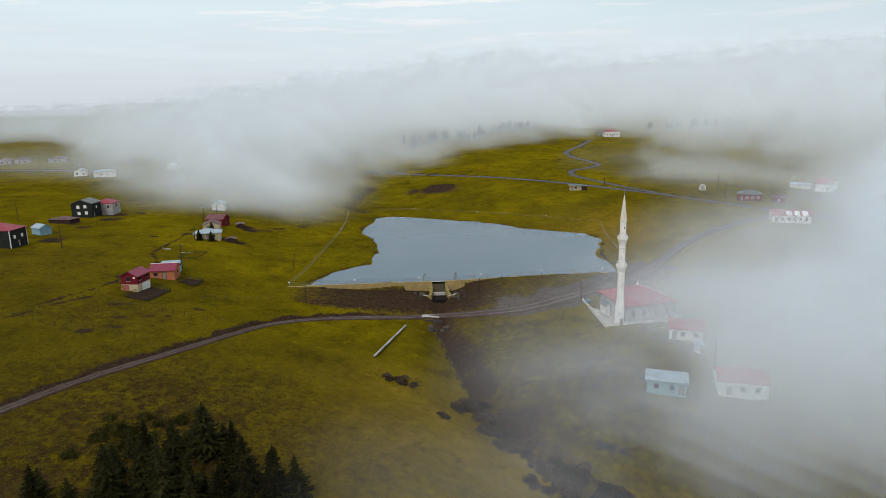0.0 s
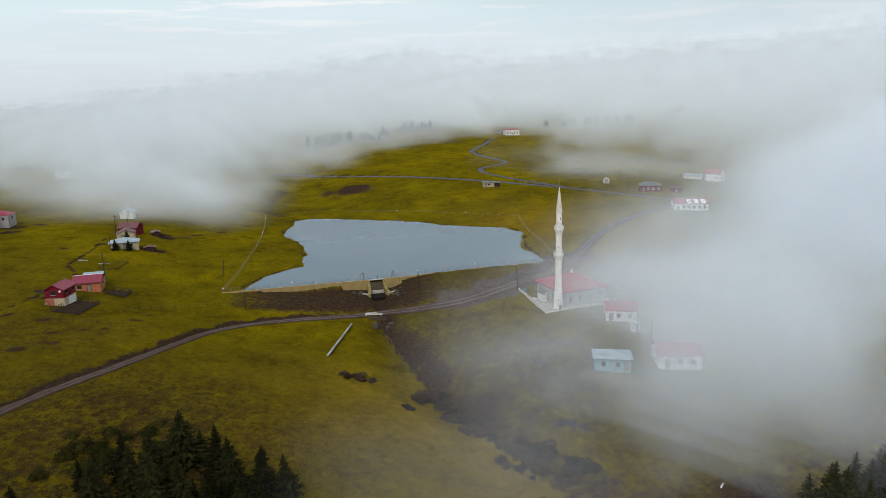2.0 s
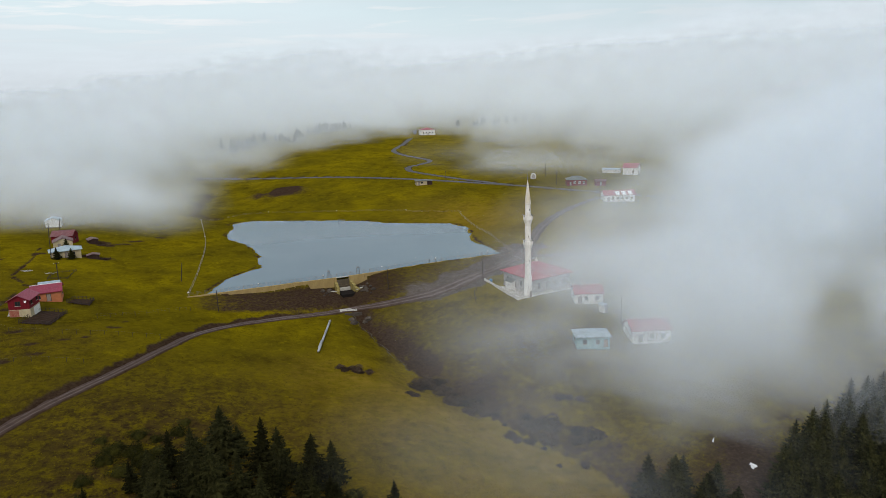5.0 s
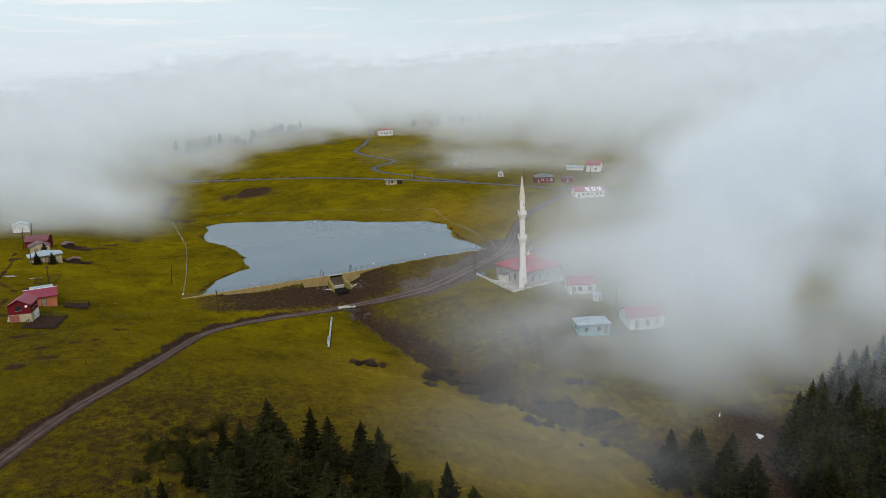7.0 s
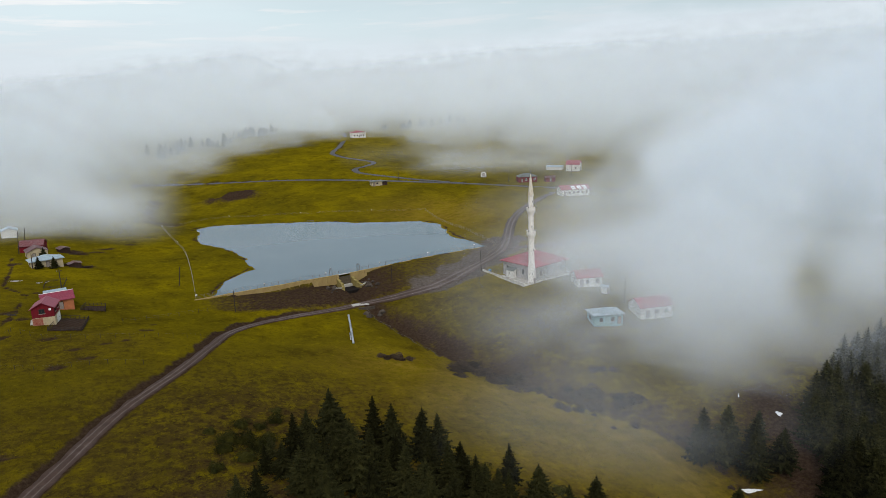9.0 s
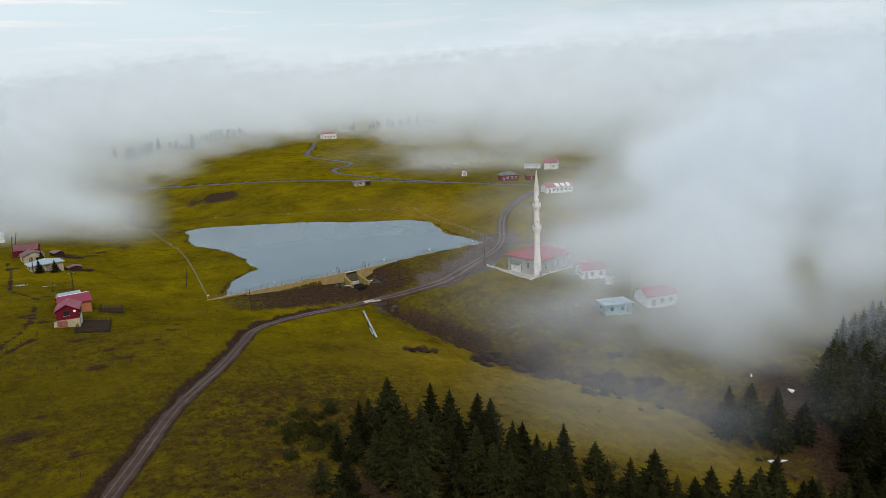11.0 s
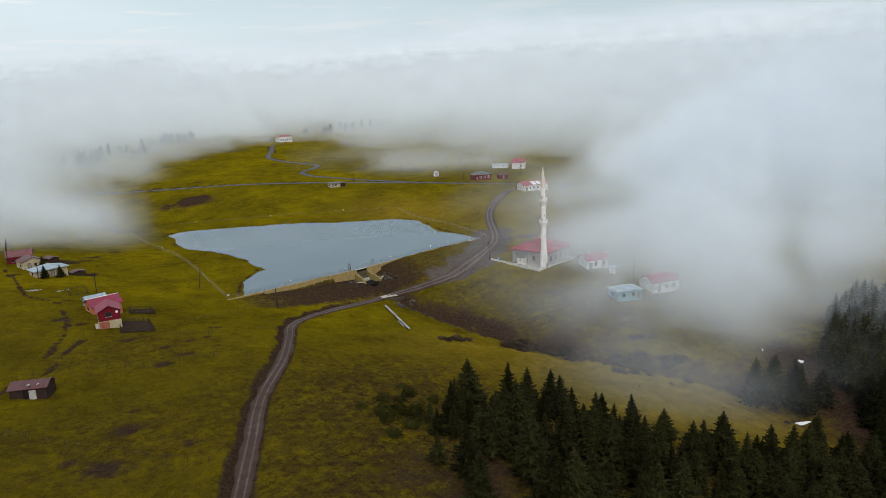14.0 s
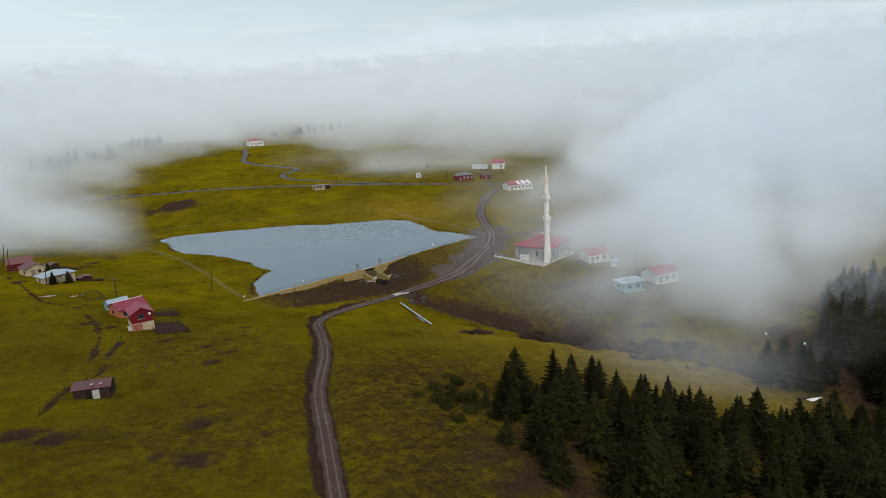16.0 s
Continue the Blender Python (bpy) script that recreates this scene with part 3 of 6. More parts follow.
def shaped(x, y):
    """The land with lake, dam and gully, without the roads. Also how bare the soil is."""
    z = coarse(x, y)
    soil = np.zeros(len(x))
    # gully below the dam
    d, run, side = along(GULLY, x, y)
    deep = np.interp(run, [0, 12, 30, 70, 120, 220], [2.2, 3.0, 3.6, 3.4, 3.0, 3.0])
    wide = np.interp(run, [0, 12, 30, 70, 220], [5.0, 8.0, 10.0, 11.0, 13.0])
    ragged = 1 + 0.35 * value_noise(x, y, 9.0, 3)
    cut = np.exp(-((d / (wide * ragged)) ** 2))
    south = step(-2, 6, dam_y(x) - 18 - y)
    z = z - deep * cut * south
    soil = np.maximum(soil, south * np.clip(cut**0.6 * 1.25 - 0.12, 0, 1) * np.interp(run, [0, 38, 60, 120], [1.0, 0.95, 0.75, 0.6]) * np.where(side > 0, 0.86 + 0.3 * value_noise(x, y, 4.0, 7), 0.15))
    # spoil mound north of the lake
    mx, my = (-3.45, 424.35)
    r = np.hypot((x - mx) / 24, (y - my) / 13)
    z = z + 4.2 * np.exp(-(r**2) * 1.6) * (1 + 0.5 * value_noise(x, y, 7.0, 8))
    soil = np.maximum(soil, np.exp(-(r**2) * 1.5) * (0.95 + 0.3 * value_noise(x, y, 5.0, 14)) * (y < my + 3))
    # hummocky ravine at the lake's head
    d, run, side = along(np.array([(-41.4, 370.3), (-52.9, 388.7), (-50.6, 420.9), (-43.7, 454.25)]), x, y)
    z = z - 1.6 * np.exp(-((d / 7) ** 2)) + 0.9 * value_noise(x, y, 6.0, 12) * np.exp(-((d / 16) ** 2))
    soil = np.maximum(soil, 0.5 * np.exp(-((d / 6.0) ** 2)))
    # the lake
    wet = inside(SHORE, x, y)
    d, _, _ = along(np.vstack([SHORE, SHORE[:1]]), x, y)
    d = d + 1.2 * value_noise(x, y, 6.0, 5) + 0.7 * value_noise(x, y, 2.4, 6)
    ashore = (y > dam_y(x) - 0.2) & ~wet
    blend = step(0, 22, d)
    z = np.where(ashore, (1 - blend) * (0.12 + 0.05 * d) + blend * np.maximum(z, 0.8), z)
    z = np.where(wet, np.maximum(-4.0, 0.18 - 0.35 * d), z)
    soil = np.where(ashore, np.maximum(soil, 0.75 * np.exp(-np.maximum(d, 0) / 1.3)), soil)
    # below the dam: a wall in the west, an earth bank in the east
    s = dam_y(x) - y
    below = (s > -0.2) & (x > DAM[0, 0] - 8) & (x < DAM[-1, 0] + 8)
    foot = np.interp(x, [-64.4, -54.05, -34.5, -13.8, -2.3, 2.3, 9.2, 16.1, 64.4, 73.6], [0.6, 0.2, -1.1, -2.5, -3.3, -3.0, -0.4, 0.35, 0.3, 0.1])
    reach = np.interp(x, [-57.5, -46, -23, 0, 34.5, 69], [9, 15, 17, 17, 17, 8])
    f = np.clip((s - 0.8) / reach, 0, 1)
    z = np.where(below, np.where(f < 1, foot * (1 - f) + z * f, z), z)
    bare = step(-0.5, 1.0, s) * (1 - step(1.0, 1.5, s / reach)) * below
    soil = np.maximum(soil, bare * np.interp(x, [-57.5, -48.3, -34.5, -2.3, 9.2, 17.25, 28.75, 46, 69], [0, 0.50, 0.66, 0.72, 0.66, 0.48, 0.45, 0.44, 0.5]))
    # the stilling basin below the spillway, and the ditch that leads from it under the track
    u = np.abs(x + 3.33 + 0.05 * (y - 214))
    z = np.where((s > 0.6) & (s < 19) & (u < 3.4), np.minimum(z, np.interp(s, [0.6, 8.5, 9.5, 19], [-5.0, -5.0, -4.6, -5.0]) + 1.6 * step(1.9, 3.4, u)), z)
    # swells and hummocks
    calm = np.where(wet, 0.0, step(0, 6, d))
    far = step(15, 60, y)
    z = z + calm * (0.28 * value_noise(x, y, 13.0, 1) + 0.12 * value_noise(x, y, 4.5, 2) + 0.07 * value_noise(x, y, 1.9, 4)) * far
    # bare scrapes in the meadow; the dark soil also paints the pits' shade
    for sx, sy, sr in SCRAPES:
        r = np.hypot((x - sx) / sr, (y - sy) / (sr * 0.7)) * (1 + 0.4 * value_noise(x, y, 1.6, 9))
        z = z - 0.45 * np.exp(-(r**2))
        soil = np.maximum(soil, 0.92 * np.exp(-((r * 1.25) ** 2)))
    # worn cart tracks
    for line in TRACKS:
        d, run, side = along(line, x, y)
        rut = np.exp(-(((d + 0.5 * value_noise(x, y, 2.6, 11)) / 0.6) ** 2)) * (0.85 + 0.55 * value_noise(x, y, 4.0, 10))
        z = z - 0.45 * np.clip(rut, 0, 1)
        soil = np.maximum(soil, np.clip(rut * 1.15, 0, 0.9))
    return z, soil


SCRAPES = [(-90.62, 156.97, 3.45), (-86.94, 168.25, 2.07), (-103.96, 129.14, 3.68), (-109.82, 116.72, 4.6), (-113.96, 120.98, 2.3), (-128.8, 140.88, 4.83), (-84.52, 160.77, 2.53), (-92.23, 178.59, 2.88), (-101.2, 135.7, 1.84), (-152.95, 316.25, 8.05), (-116.72, 267.95, 2.76), (-71.3, 181.7, 2.3), (-75.9, 308.2, 4.6), (-66.7, 317.4, 3.45), (-150.65, 255.3, 5.17), (-80.5, 170.77, 1.72), (-96.6, 119.6, 2.3)]
SCRAPES += [(-149.0, 304.0, 7.0), (-148.5, 252.0, 5.5), (-152.0, 283.0, 4.5), (-90.0, 274.0, 4.5), (-86.0, 298.0, 5.0), (-103.0, 205.5, 2.2), (-99.0, 199.0, 2.4), (-125.0, 136.0, 5.0), (-84.52, 271.97, 4.6), (-88.55, 302.45, 5.75), (-79.35, 301.3, 3.45), (-105.8, 276, 2.88), (-144.9, 323.15, 4.6), (-170.2, 301.3, 4.6), (-97.17, 230, 1.84), (-75.9, 172.5, 1.49), (-69, 187.45, 1.61)]
TRACKS = [smooth_line(np.array(line), 3.0) for line in (
    [(-107.52, 286.35), (-106.37, 265.42), (-106.14, 240.69), (-103.04, 233.45), (-99.59, 226.55), (-99.94, 221.72), (-101.08, 208.03), (-103.04, 192.97), (-108.67, 176.18), (-111.44, 169.97)],
    [(-101.08, 182.73), (-105.45, 175.49), (-110.17, 163.99)],
    [(-110.17, 163.99), (-114.42, 160.19), (-117.53, 157.66), (-120.98, 152.95), (-124.66, 147.54)],
)]
DIRT, MAIN, HILL, MOSQUE = (smooth_line(line, 1.5) for line in (DIRT_ROAD, MAIN_ROAD, HILL_ROAD, MOSQUE_ROAD))
ROADS = {"dirt": (DIRT, 3.7), "main": (MAIN, 5.4), "hill": (HILL, 4.3), "mosque": (MOSQUE, 3.6)}


def dirt_width(run):
    return np.interp(run, [0, 103.5, 143.75, 184, 197.8, 218.5, 235.75, 299], [3.0, 2.9, 3.0, 4.2, 6.8, 7.3, 4.6, 4.2])


def profile(line):
    """Heights along a road: the land's, evened out."""
    z = shaped(line[:, 0], line[:, 1])[0]
    pad = 9
    z = np.convolve(np.pad(z, pad, mode="edge"), np.ones(2 * pad + 1) / (2 * pad + 1), "valid")
    return z


PROFILES = {}
for road_name, (road_line, _) in ROADS.items():
    PROFILES[road_name] = profile(road_line) - (0.55 if road_name == "dirt" else 0.1)
PROFILES["mosque"][:8] = np.linspace(np.interp(0.5, [0, 1], [PROFILES["dirt"][np.argmin(np.hypot(*(DIRT - MOSQUE[0]).T))]] * 2), PROFILES["mosque"][8], 8)


def land(x, y):
    """Height of the ground at the places (x, y), and how much bare soil, heath, straw and mud it shows."""
    x, y = np.atleast_1d(np.asarray(x, float)), np.atleast_1d(np.asarray(y, float))
    z, soil = shaped(x, y)
    for name, (line, width) in ROADS.items():
        lo, hi = line.min(0) - 25, line.max(0) + 25
        near = np.flatnonzero((x > lo[0]) & (x < hi[0]) & (y > lo[1]) & (y < hi[1]))
        if not len(near):
            continue
        d, run, side = along(line, x[near], y[near])
        lengths = np.r_[0, np.cumsum(np.hypot(*np.diff(line, axis=0).T))]
        level = np.interp(run, lengths, PROFILES[name])
        half = (dirt_width(run) if name == "dirt" else width) / 2
        bank = np.where(side > 0, 2.0, 3.6) if name == "dirt" else 2.5
        keep = step(0, 1, (d - half - 0.2) / bank)
        z[near] = np.where(d < half + 0.2 + bank, (1 - keep) * (level - 0.14) + keep * z[near], z[near])
        if name == "dirt":
            early = 1 - step(150, 185, run)
            ragged = 1.0 + 0.42 * value_noise(x[near], y[near], 3.2, 21) + 0.2 * value_noise(x[near], y[near], 1.5, 22)
            s = np.where(side > 0, np.exp(-((np.maximum(d - half, 0) / (1.5 * ragged)) ** 4)) * early, 0.8 * np.exp(-((np.maximum(d - half, 0) / 0.7) ** 2)))
            soil[near] = np.maximum(soil[near], s)
        else:
            soil[near] = np.maximum(soil[near], 0.7 * np.exp(-((np.maximum(d - half, 0) / 0.6) ** 2)))
    # brown heath on the spur beside the firs and about the gully; straw-coloured banks east of the lake
    hx, hy = (-57.5, 119.6)
    heath = 1.0 * np.exp(-(((x - hx) / 44) ** 2 + ((y - hy) / 32) ** 2))
    hx, hy = (29.9, 147.2)
    heath = np.maximum(heath, 1.0 * np.exp(-(((x - hx) / 30) ** 2 + ((y - hy) / 30) ** 2)))
    hx, hy = (40.25, 86.25)
    heath = np.maximum(heath, 1.0 * np.exp(-(((x - hx) / 30) ** 2 + ((y - hy) / 25) ** 2)))
    hx, hy = (86.25, 71.3)
    heath = np.maximum(heath, 1.0 * np.exp(-((((x - hx) / 55) ** 2 + ((y - hy) / 42) ** 2) ** 2)))
    hx, hy = (-28.75, 71.3)
    heath = np.maximum(heath, 1.0 * np.exp(-((((x - hx) / 32) ** 2 + ((y - hy) / 30) ** 2) ** 2)))
    # heath widened here; its brown also carries lens falloff painted into the ground
    hx, hy = (-62.0, 94.0)
    heath = np.maximum(heath, np.exp(-((((x - hx) / 42) ** 2 + ((y - hy) / 27) ** 2) ** 2)))
    hx, hy = (-92.0, 168.0)
    heath = np.maximum(heath, 0.55 * np.exp(-((((x - hx) / 26) ** 2 + ((y - hy) / 17) ** 2) ** 2)))
    hx, hy = (-130.0, 205.0)
    heath = np.maximum(heath, 0.42 * np.exp(-(((x - hx) / 38) ** 2 + ((y - hy) / 50) ** 2)))
    hx, hy = (14.0, 181.0)
    heath = np.maximum(heath, 0.6 * np.exp(-(((x - hx) / 20) ** 2 + ((y - hy) / 14) ** 2)))
    # stronger heath, partly lens falloff put into the near slope's colour
    hx, hy = (-105.8, 124.2)
    heath = np.maximum(heath, 0.7 * np.exp(-(((x - hx) / 26) ** 2 + ((y - hy) / 22) ** 2)))
    # brown ground by the firs, darkened further to paint in the wood's shade
    hx, hy = (-65.55, 81.65)
    under = np.exp(-((((x - hx) / 15) ** 2 + ((y - hy) / 20) ** 2) ** 2))
    heath = np.maximum(heath, under)
    soil = np.maximum(soil, 0.55 * under * (1 + 0.5 * value_noise(x, y, 5.0, 15)))
    sx, sy = (75.9, 301.3)
    straw = 0.85 * np.exp(-(((x - sx) / 30) ** 2 + ((y - sy) / 45) ** 2))
    sx, sy = (115, 247.25)
    straw = np.maximum(straw, 0.6 * np.exp(-(((x - sx) / 20) ** 2 + ((y - sy) / 30) ** 2)))
    sx, sy = (-9.2, 128.8)
    straw = np.maximum(straw, 0.55 * np.exp(-(((x - sx) / 22) ** 2 + ((y - sy) / 20) ** 2)))
    wood = np.exp(-((((x - 78) / 46) ** 2 + ((y - 68) / 24) ** 2) ** 3)) + np.exp(-((((x - 8) / 30) ** 2 + ((y - 46) / 20) ** 2) ** 3))
    heath = np.maximum(heath, np.minimum(wood, 1))
    soil = np.maximum(soil, 0.62 * np.minimum(wood, 1) * (1 + 0.4 * value_noise(x, y, 6.0, 16)))
    slope = along(np.array([(54.05, 94.3), (43.7, 80.5), (32.2, 66.7)]), x, y)[0]
    soil = np.maximum(soil, 0.72 * np.exp(-((slope / 9.0) ** 2)))
    # pale straw on the spur, which also paints its haze into the ground
    sx, sy = (2.3, 96.6)
    straw = np.maximum(straw, 0.6 * np.exp(-(((x - sx) / 26) ** 2 + ((y - sy) / 13) ** 2)))
    near = along(PLAZA, x, y)[0]
    mud = np.exp(-((near / (8.5 + 2.5 * value_noise(x, y, 7.0, 40))) ** 4))
    lip = along(SPUR, x, y)[0]
    straw = np.maximum(straw, np.exp(-((lip / 1.5) ** 2)) * 1.0)
    straw = np.maximum(straw, 0.6 * np.exp(-((lip / 15) ** 2)))
    heath = heath * (1 - 0.6 * np.exp(-((lip / 11) ** 2)))
    return z, soil, heath, straw, mud


def ground_at(x, y):
    return float(land([x], [y])[0][0])


def mesh_object(name, verts, faces, mat, parent=None, smooth=False):
    mesh = bpy.data.meshes.new(name)
    mesh.from_pydata([tuple(map(float, v)) for v in verts], [], [tuple(map(int, f)) for f in faces])
    mesh.materials.append(mat)
    if smooth:
        mesh.polygons.foreach_set("use_smooth", [True] * len(mesh.polygons))
    ob = new(name, mesh)
    ob.parent = parent
    return ob


def sheet(xs, ys):
    """Places and quads of a grid."""
    gx, gy = np.meshgrid(xs, ys)
    n, m = len(xs), len(ys)
    i = (np.arange(m - 1)[:, None] * n + np.arange(n - 1)[None]).ravel()
    return gx.ravel(), gy.ravel(), np.stack([i, i + 1, i + n + 1, i + n], 1)


def lines(dense_from, dense_to, gap, low, high, growth=1.13):
    mid = np.arange(dense_from, dense_to + gap, gap)
    up, down, s = [mid[-1]], [mid[0]], gap
    while up[-1] < high:
        s *= growth
        up.append(up[-1] + s)
    s = gap
    while down[-1] > low:
        s *= growth
        down.append(down[-1] - s)
    return np.r_[down[:0:-1], mid, up[1:]]


def build_ground():
    x, y, quads = sheet(lines(-150, 90, 1.15, -4200, 4200), lines(45, 400, 1.3, -2500, 4200, 1.09))
    z, soil, heath, straw, mud = land(x, y)
    ob = mesh_object("ground", np.stack([x, y, z], 1), quads, M["ground"], smooth=True)
    for name, values in (("soil", soil), ("heath", heath), ("straw", straw), ("mud", mud)):
        ob.data.attributes.new(name, "FLOAT", "POINT").data.foreach_set("value", values.astype(np.float32))
    tagged(ob, "yellow-green upland meadow with brown heath and bare earth", "ground", kind="structure")


def build_lake():
    line = SHORE
    c = line.mean(0)
    grown = [tuple(p + (p - c) / np.linalg.norm(p - c) * 3.5) for p in line]
    pts = []
    for p, g in zip(line, grown):
        south = g[1] < dam_y(g[0]) + 0.2
        pts.append((p[0], dam_y(p[0]) + 0.25, 0.0) if south else (g[0], g[1], 0.0))
    ob = mesh_object("lake_water", pts, [range(len(pts))], M["water"])
    tagged(ob, "calm grey-blue lake water reflecting the cloudy sky", "water", kind="structure")


def build_road(name, key, mat, label, ruts):
    line, width = ROADS[key]
    lengths = np.r_[0, np.cumsum(np.hypot(*np.diff(line, axis=0).T))]
    level = PROFILES[key]
    way = np.gradient(line, axis=0)
    way /= np.linalg.norm(way, axis=1)[:, None]
    across = np.stack([way[:, 1], -way[:, 0]], 1)
    offs = np.array([-1.08, -1.0, -0.75, -0.56, -0.44, -0.32, -0.16, 0.0, 0.16, 0.32, 0.44, 0.56, 0.75, 1.0, 1.08])
    dips = np.array([-0.45, -0.05, 0.02, 0.0, -ruts, 0.0, 0.03, 0.05, 0.03, 0.0, -ruts, 0.0, 0.02, -0.05, -0.45])
    verts = []
    for i, p in enumerate(line):
        half = (float(dirt_width(lengths[i])) if key == "dirt" else width) / 2
        edges = [1 + (0.24 * value_noise(np.array([lengths[i]]), np.array([s * 50.0]), 2.4, 30)[0] if ruts > 0.02 else 0) for s in (0, 1)]
        for o, dip in zip(offs, dips):
            w = edges[o > 0] if abs(o) > 0.6 else 1.0
            q = p + across[i] * o * half * w
            bump = 0.05 * value_noise(np.array([q[0]]), np.array([q[1]]), 1.6, 31)[0] if ruts > 0.02 else 0
            verts.append((q[0], q[1], level[i] + dip + bump))
    n = len(offs)
    faces = [(i * n + k, i * n + k + 1, (i + 1) * n + k + 1, (i + 1) * n + k) for i in range(len(line) - 1) for k in range(n - 1)]
    ob = mesh_object(name, verts, faces, mat, smooth=True)
    worn = np.tile(np.array([0.0, 0.0, 0.05, 0.35, 1.0, 0.45, 0.05, 0.0, 0.05, 0.45, 1.0, 0.3, 0.05, 0.0, 0.0]), len(line))
    if key == "dirt":
        pale = np.interp(lengths, [0, 120.75, 161, 230, 276], [0.0, 0.0, 0.25, 0.35, 0.25])
        worn = worn + np.repeat(pale, n) + 0.22 * np.repeat(value_noise(lengths, lengths * 0, 6.0, 33), n)
    ob.data.attributes.new("worn", "FLOAT", "POINT").data.foreach_set("value", worn.astype(np.float32))
    tagged(ob, label, "road", kind="structure")


build_ground()
build_lake()
def build_stream():
    line = smooth_line(GULLY[:4], 1.2)
    way = np.gradient(line, axis=0)
    way /= np.linalg.norm(way, axis=1)[:, None]
    verts = []
    for i, p in enumerate(line):
        w = 0.04 + 0.09 * abs(math.sin(i * 1.7) * math.sin(i * 0.37 + 1))
        for o in (-w, w):
            q = (p[0] + way[i, 1] * o + 0.45 * math.sin(i * 0.8) + 0.25 * math.sin(i * 2.1), p[1] - way[i, 0] * o)
            verts.append((*q, 0.0))
    zs = land([v[0] for v in verts], [v[1] for v in verts])[0]
    verts = [(a, b, float(z) + 0.10) for (a, b, _), z in zip(verts, zs)]
    faces = [(2 * i, 2 * i + 1, 2 * i + 3, 2 * i + 2) for i in range(len(line) - 1)]
    tagged(mesh_object("stream", verts, faces, M["puddle"], smooth=True), "thin pale stream trickling down the gully", "water", kind="structure")


build_stream()
build_road("road_1", "dirt", M["gravel"], "wet grey gravel track with wheel ruts", 0.06)
build_road("road_2", "main", M["asphalt"], "grey asphalt road across the plateau", 0.0)
build_road("road_3", "hill", M["asphalt"], "winding grey road up the far hill", 0.0)
build_road("road_4", "mosque", M["gravel"], "muddy gravel spur beside the mosque", 0.05)


# ---- shapes ----
def bm_box(bm, x, y, z, sx, sy, sz, turn=0.0, bevel=0.0):
    """A box centred at x, y with its base at z."""
    made = bmesh.ops.create_cube(bm, size=1.0, matrix=Matrix.Translation((x, y, z + sz / 2)) @ Matrix.Rotation(turn, 4, "Z") @ Matrix.Diagonal((sx, sy, sz, 1)))
    if bevel:
        edges = list({e for v in made["verts"] for e in v.link_edges})
        bmesh.ops.bevel(bm, geom=edges, offset=bevel, segments=1, affect="EDGES")
    return bm


def box(*args, **named):
    return bm_box(bmesh.new(), *args, **named)


def bm_lathe(bm, rings, sides, spin=0.0):
    """A turned solid from rows of (radius, height), closed at both ends."""
    loops = []
    for r, z in rings:
        loops.append([bm.verts.new((r * math.cos(spin + k * math.tau / sides), r * math.sin(spin + k * math.tau / sides), z)) for k in range(sides)])
    for a, b in zip(loops, loops[1:]):
        for k in range(sides):
            bm.faces.new((a[k], a[(k + 1) % sides], b[(k + 1) % sides], b[k]))
    bm.faces.new(loops[0][::-1])
    bm.faces.new(loops[-1])
    return bm


def lathe(rings, sides, spin=0.0):
    return bm_lathe(bmesh.new(), rings, sides, spin)


def bm_tube(bm, points, radius, sides=6):
    """A round bar through the points."""
    loops = []
    pts = [Vector(p) for p in points]
    for i, p in enumerate(pts):
        d = (pts[min(i + 1, len(pts) - 1)] - pts[max(i - 1, 0)]).normalized()
        u = d.cross(Vector((0, 0, 1)) if abs(d.z) < 0.9 else Vector((1, 0, 0))).normalized()
        v = d.cross(u)
        loops.append([bm.verts.new(p + (u * math.cos(k * math.tau / sides) + v * math.sin(k * math.tau / sides)) * radius) for k in range(sides)])
    for a, b in zip(loops, loops[1:]):
        for k in range(sides):
            bm.faces.new((a[k], a[(k + 1) % sides], b[(k + 1) % sides], b[k]))
    bm.faces.new(loops[0][::-1])
    bm.faces.new(loops[-1])
    return bm


def tube(points, radius, sides=6):
    return bm_tube(bmesh.new(), points, radius, sides)


def part(name, bm, mat, parent, label="", smooth=False):
    mesh = bpy.data.meshes.new(name)
    bmesh.ops.recalc_face_normals(bm, faces=bm.faces)
    bm.to_mesh(mesh)
    bm.free()
    mesh.materials.append(mat)
    if smooth:
        mesh.polygons.foreach_set("use_smooth", [True] * len(mesh.polygons))
    ob = new(name, mesh)
    ob.parent = parent
    if label:
        ob["label"] = label
    return ob


def part_copy(ob, m):
    """Another part of the same kind on the same mesh, at the pose m within its thing."""
    other = ob.copy()
    scene.collection.objects.link(other)
    other.matrix_basis = m
    return other


def thing(name, x, y, turn=0.0, label="", category="", group="", z=None):
    ob = new(name)
    ob.empty_display_size = 0.3
    ob.matrix_basis = pose(x, y, ground_at(x, y) if z is None else z, 0, 0, turn)
    return tagged(ob, label, category, group)


# ---- houses ----
def gable_walls(w, d, h, rise, sunk=1.2):
    """Walls with gables at the two ends of the ridge, which runs along y."""
    bm = bmesh.new()
    front = [bm.verts.new(p) for p in ((-w / 2, -d / 2, -sunk), (w / 2, -d / 2, -sunk), (w / 2, -d / 2, h), (0, -d / 2, h + rise), (-w / 2, -d / 2, h))]
    back = [bm.verts.new((v.co.x, d / 2, v.co.z)) for v in front]
    bm.faces.new(front)
    bm.faces.new(back[::-1])
    for i in range(5):
        j = (i + 1) % 5
        bm.faces.new((front[i], back[i], back[j], front[j]))
    return bm


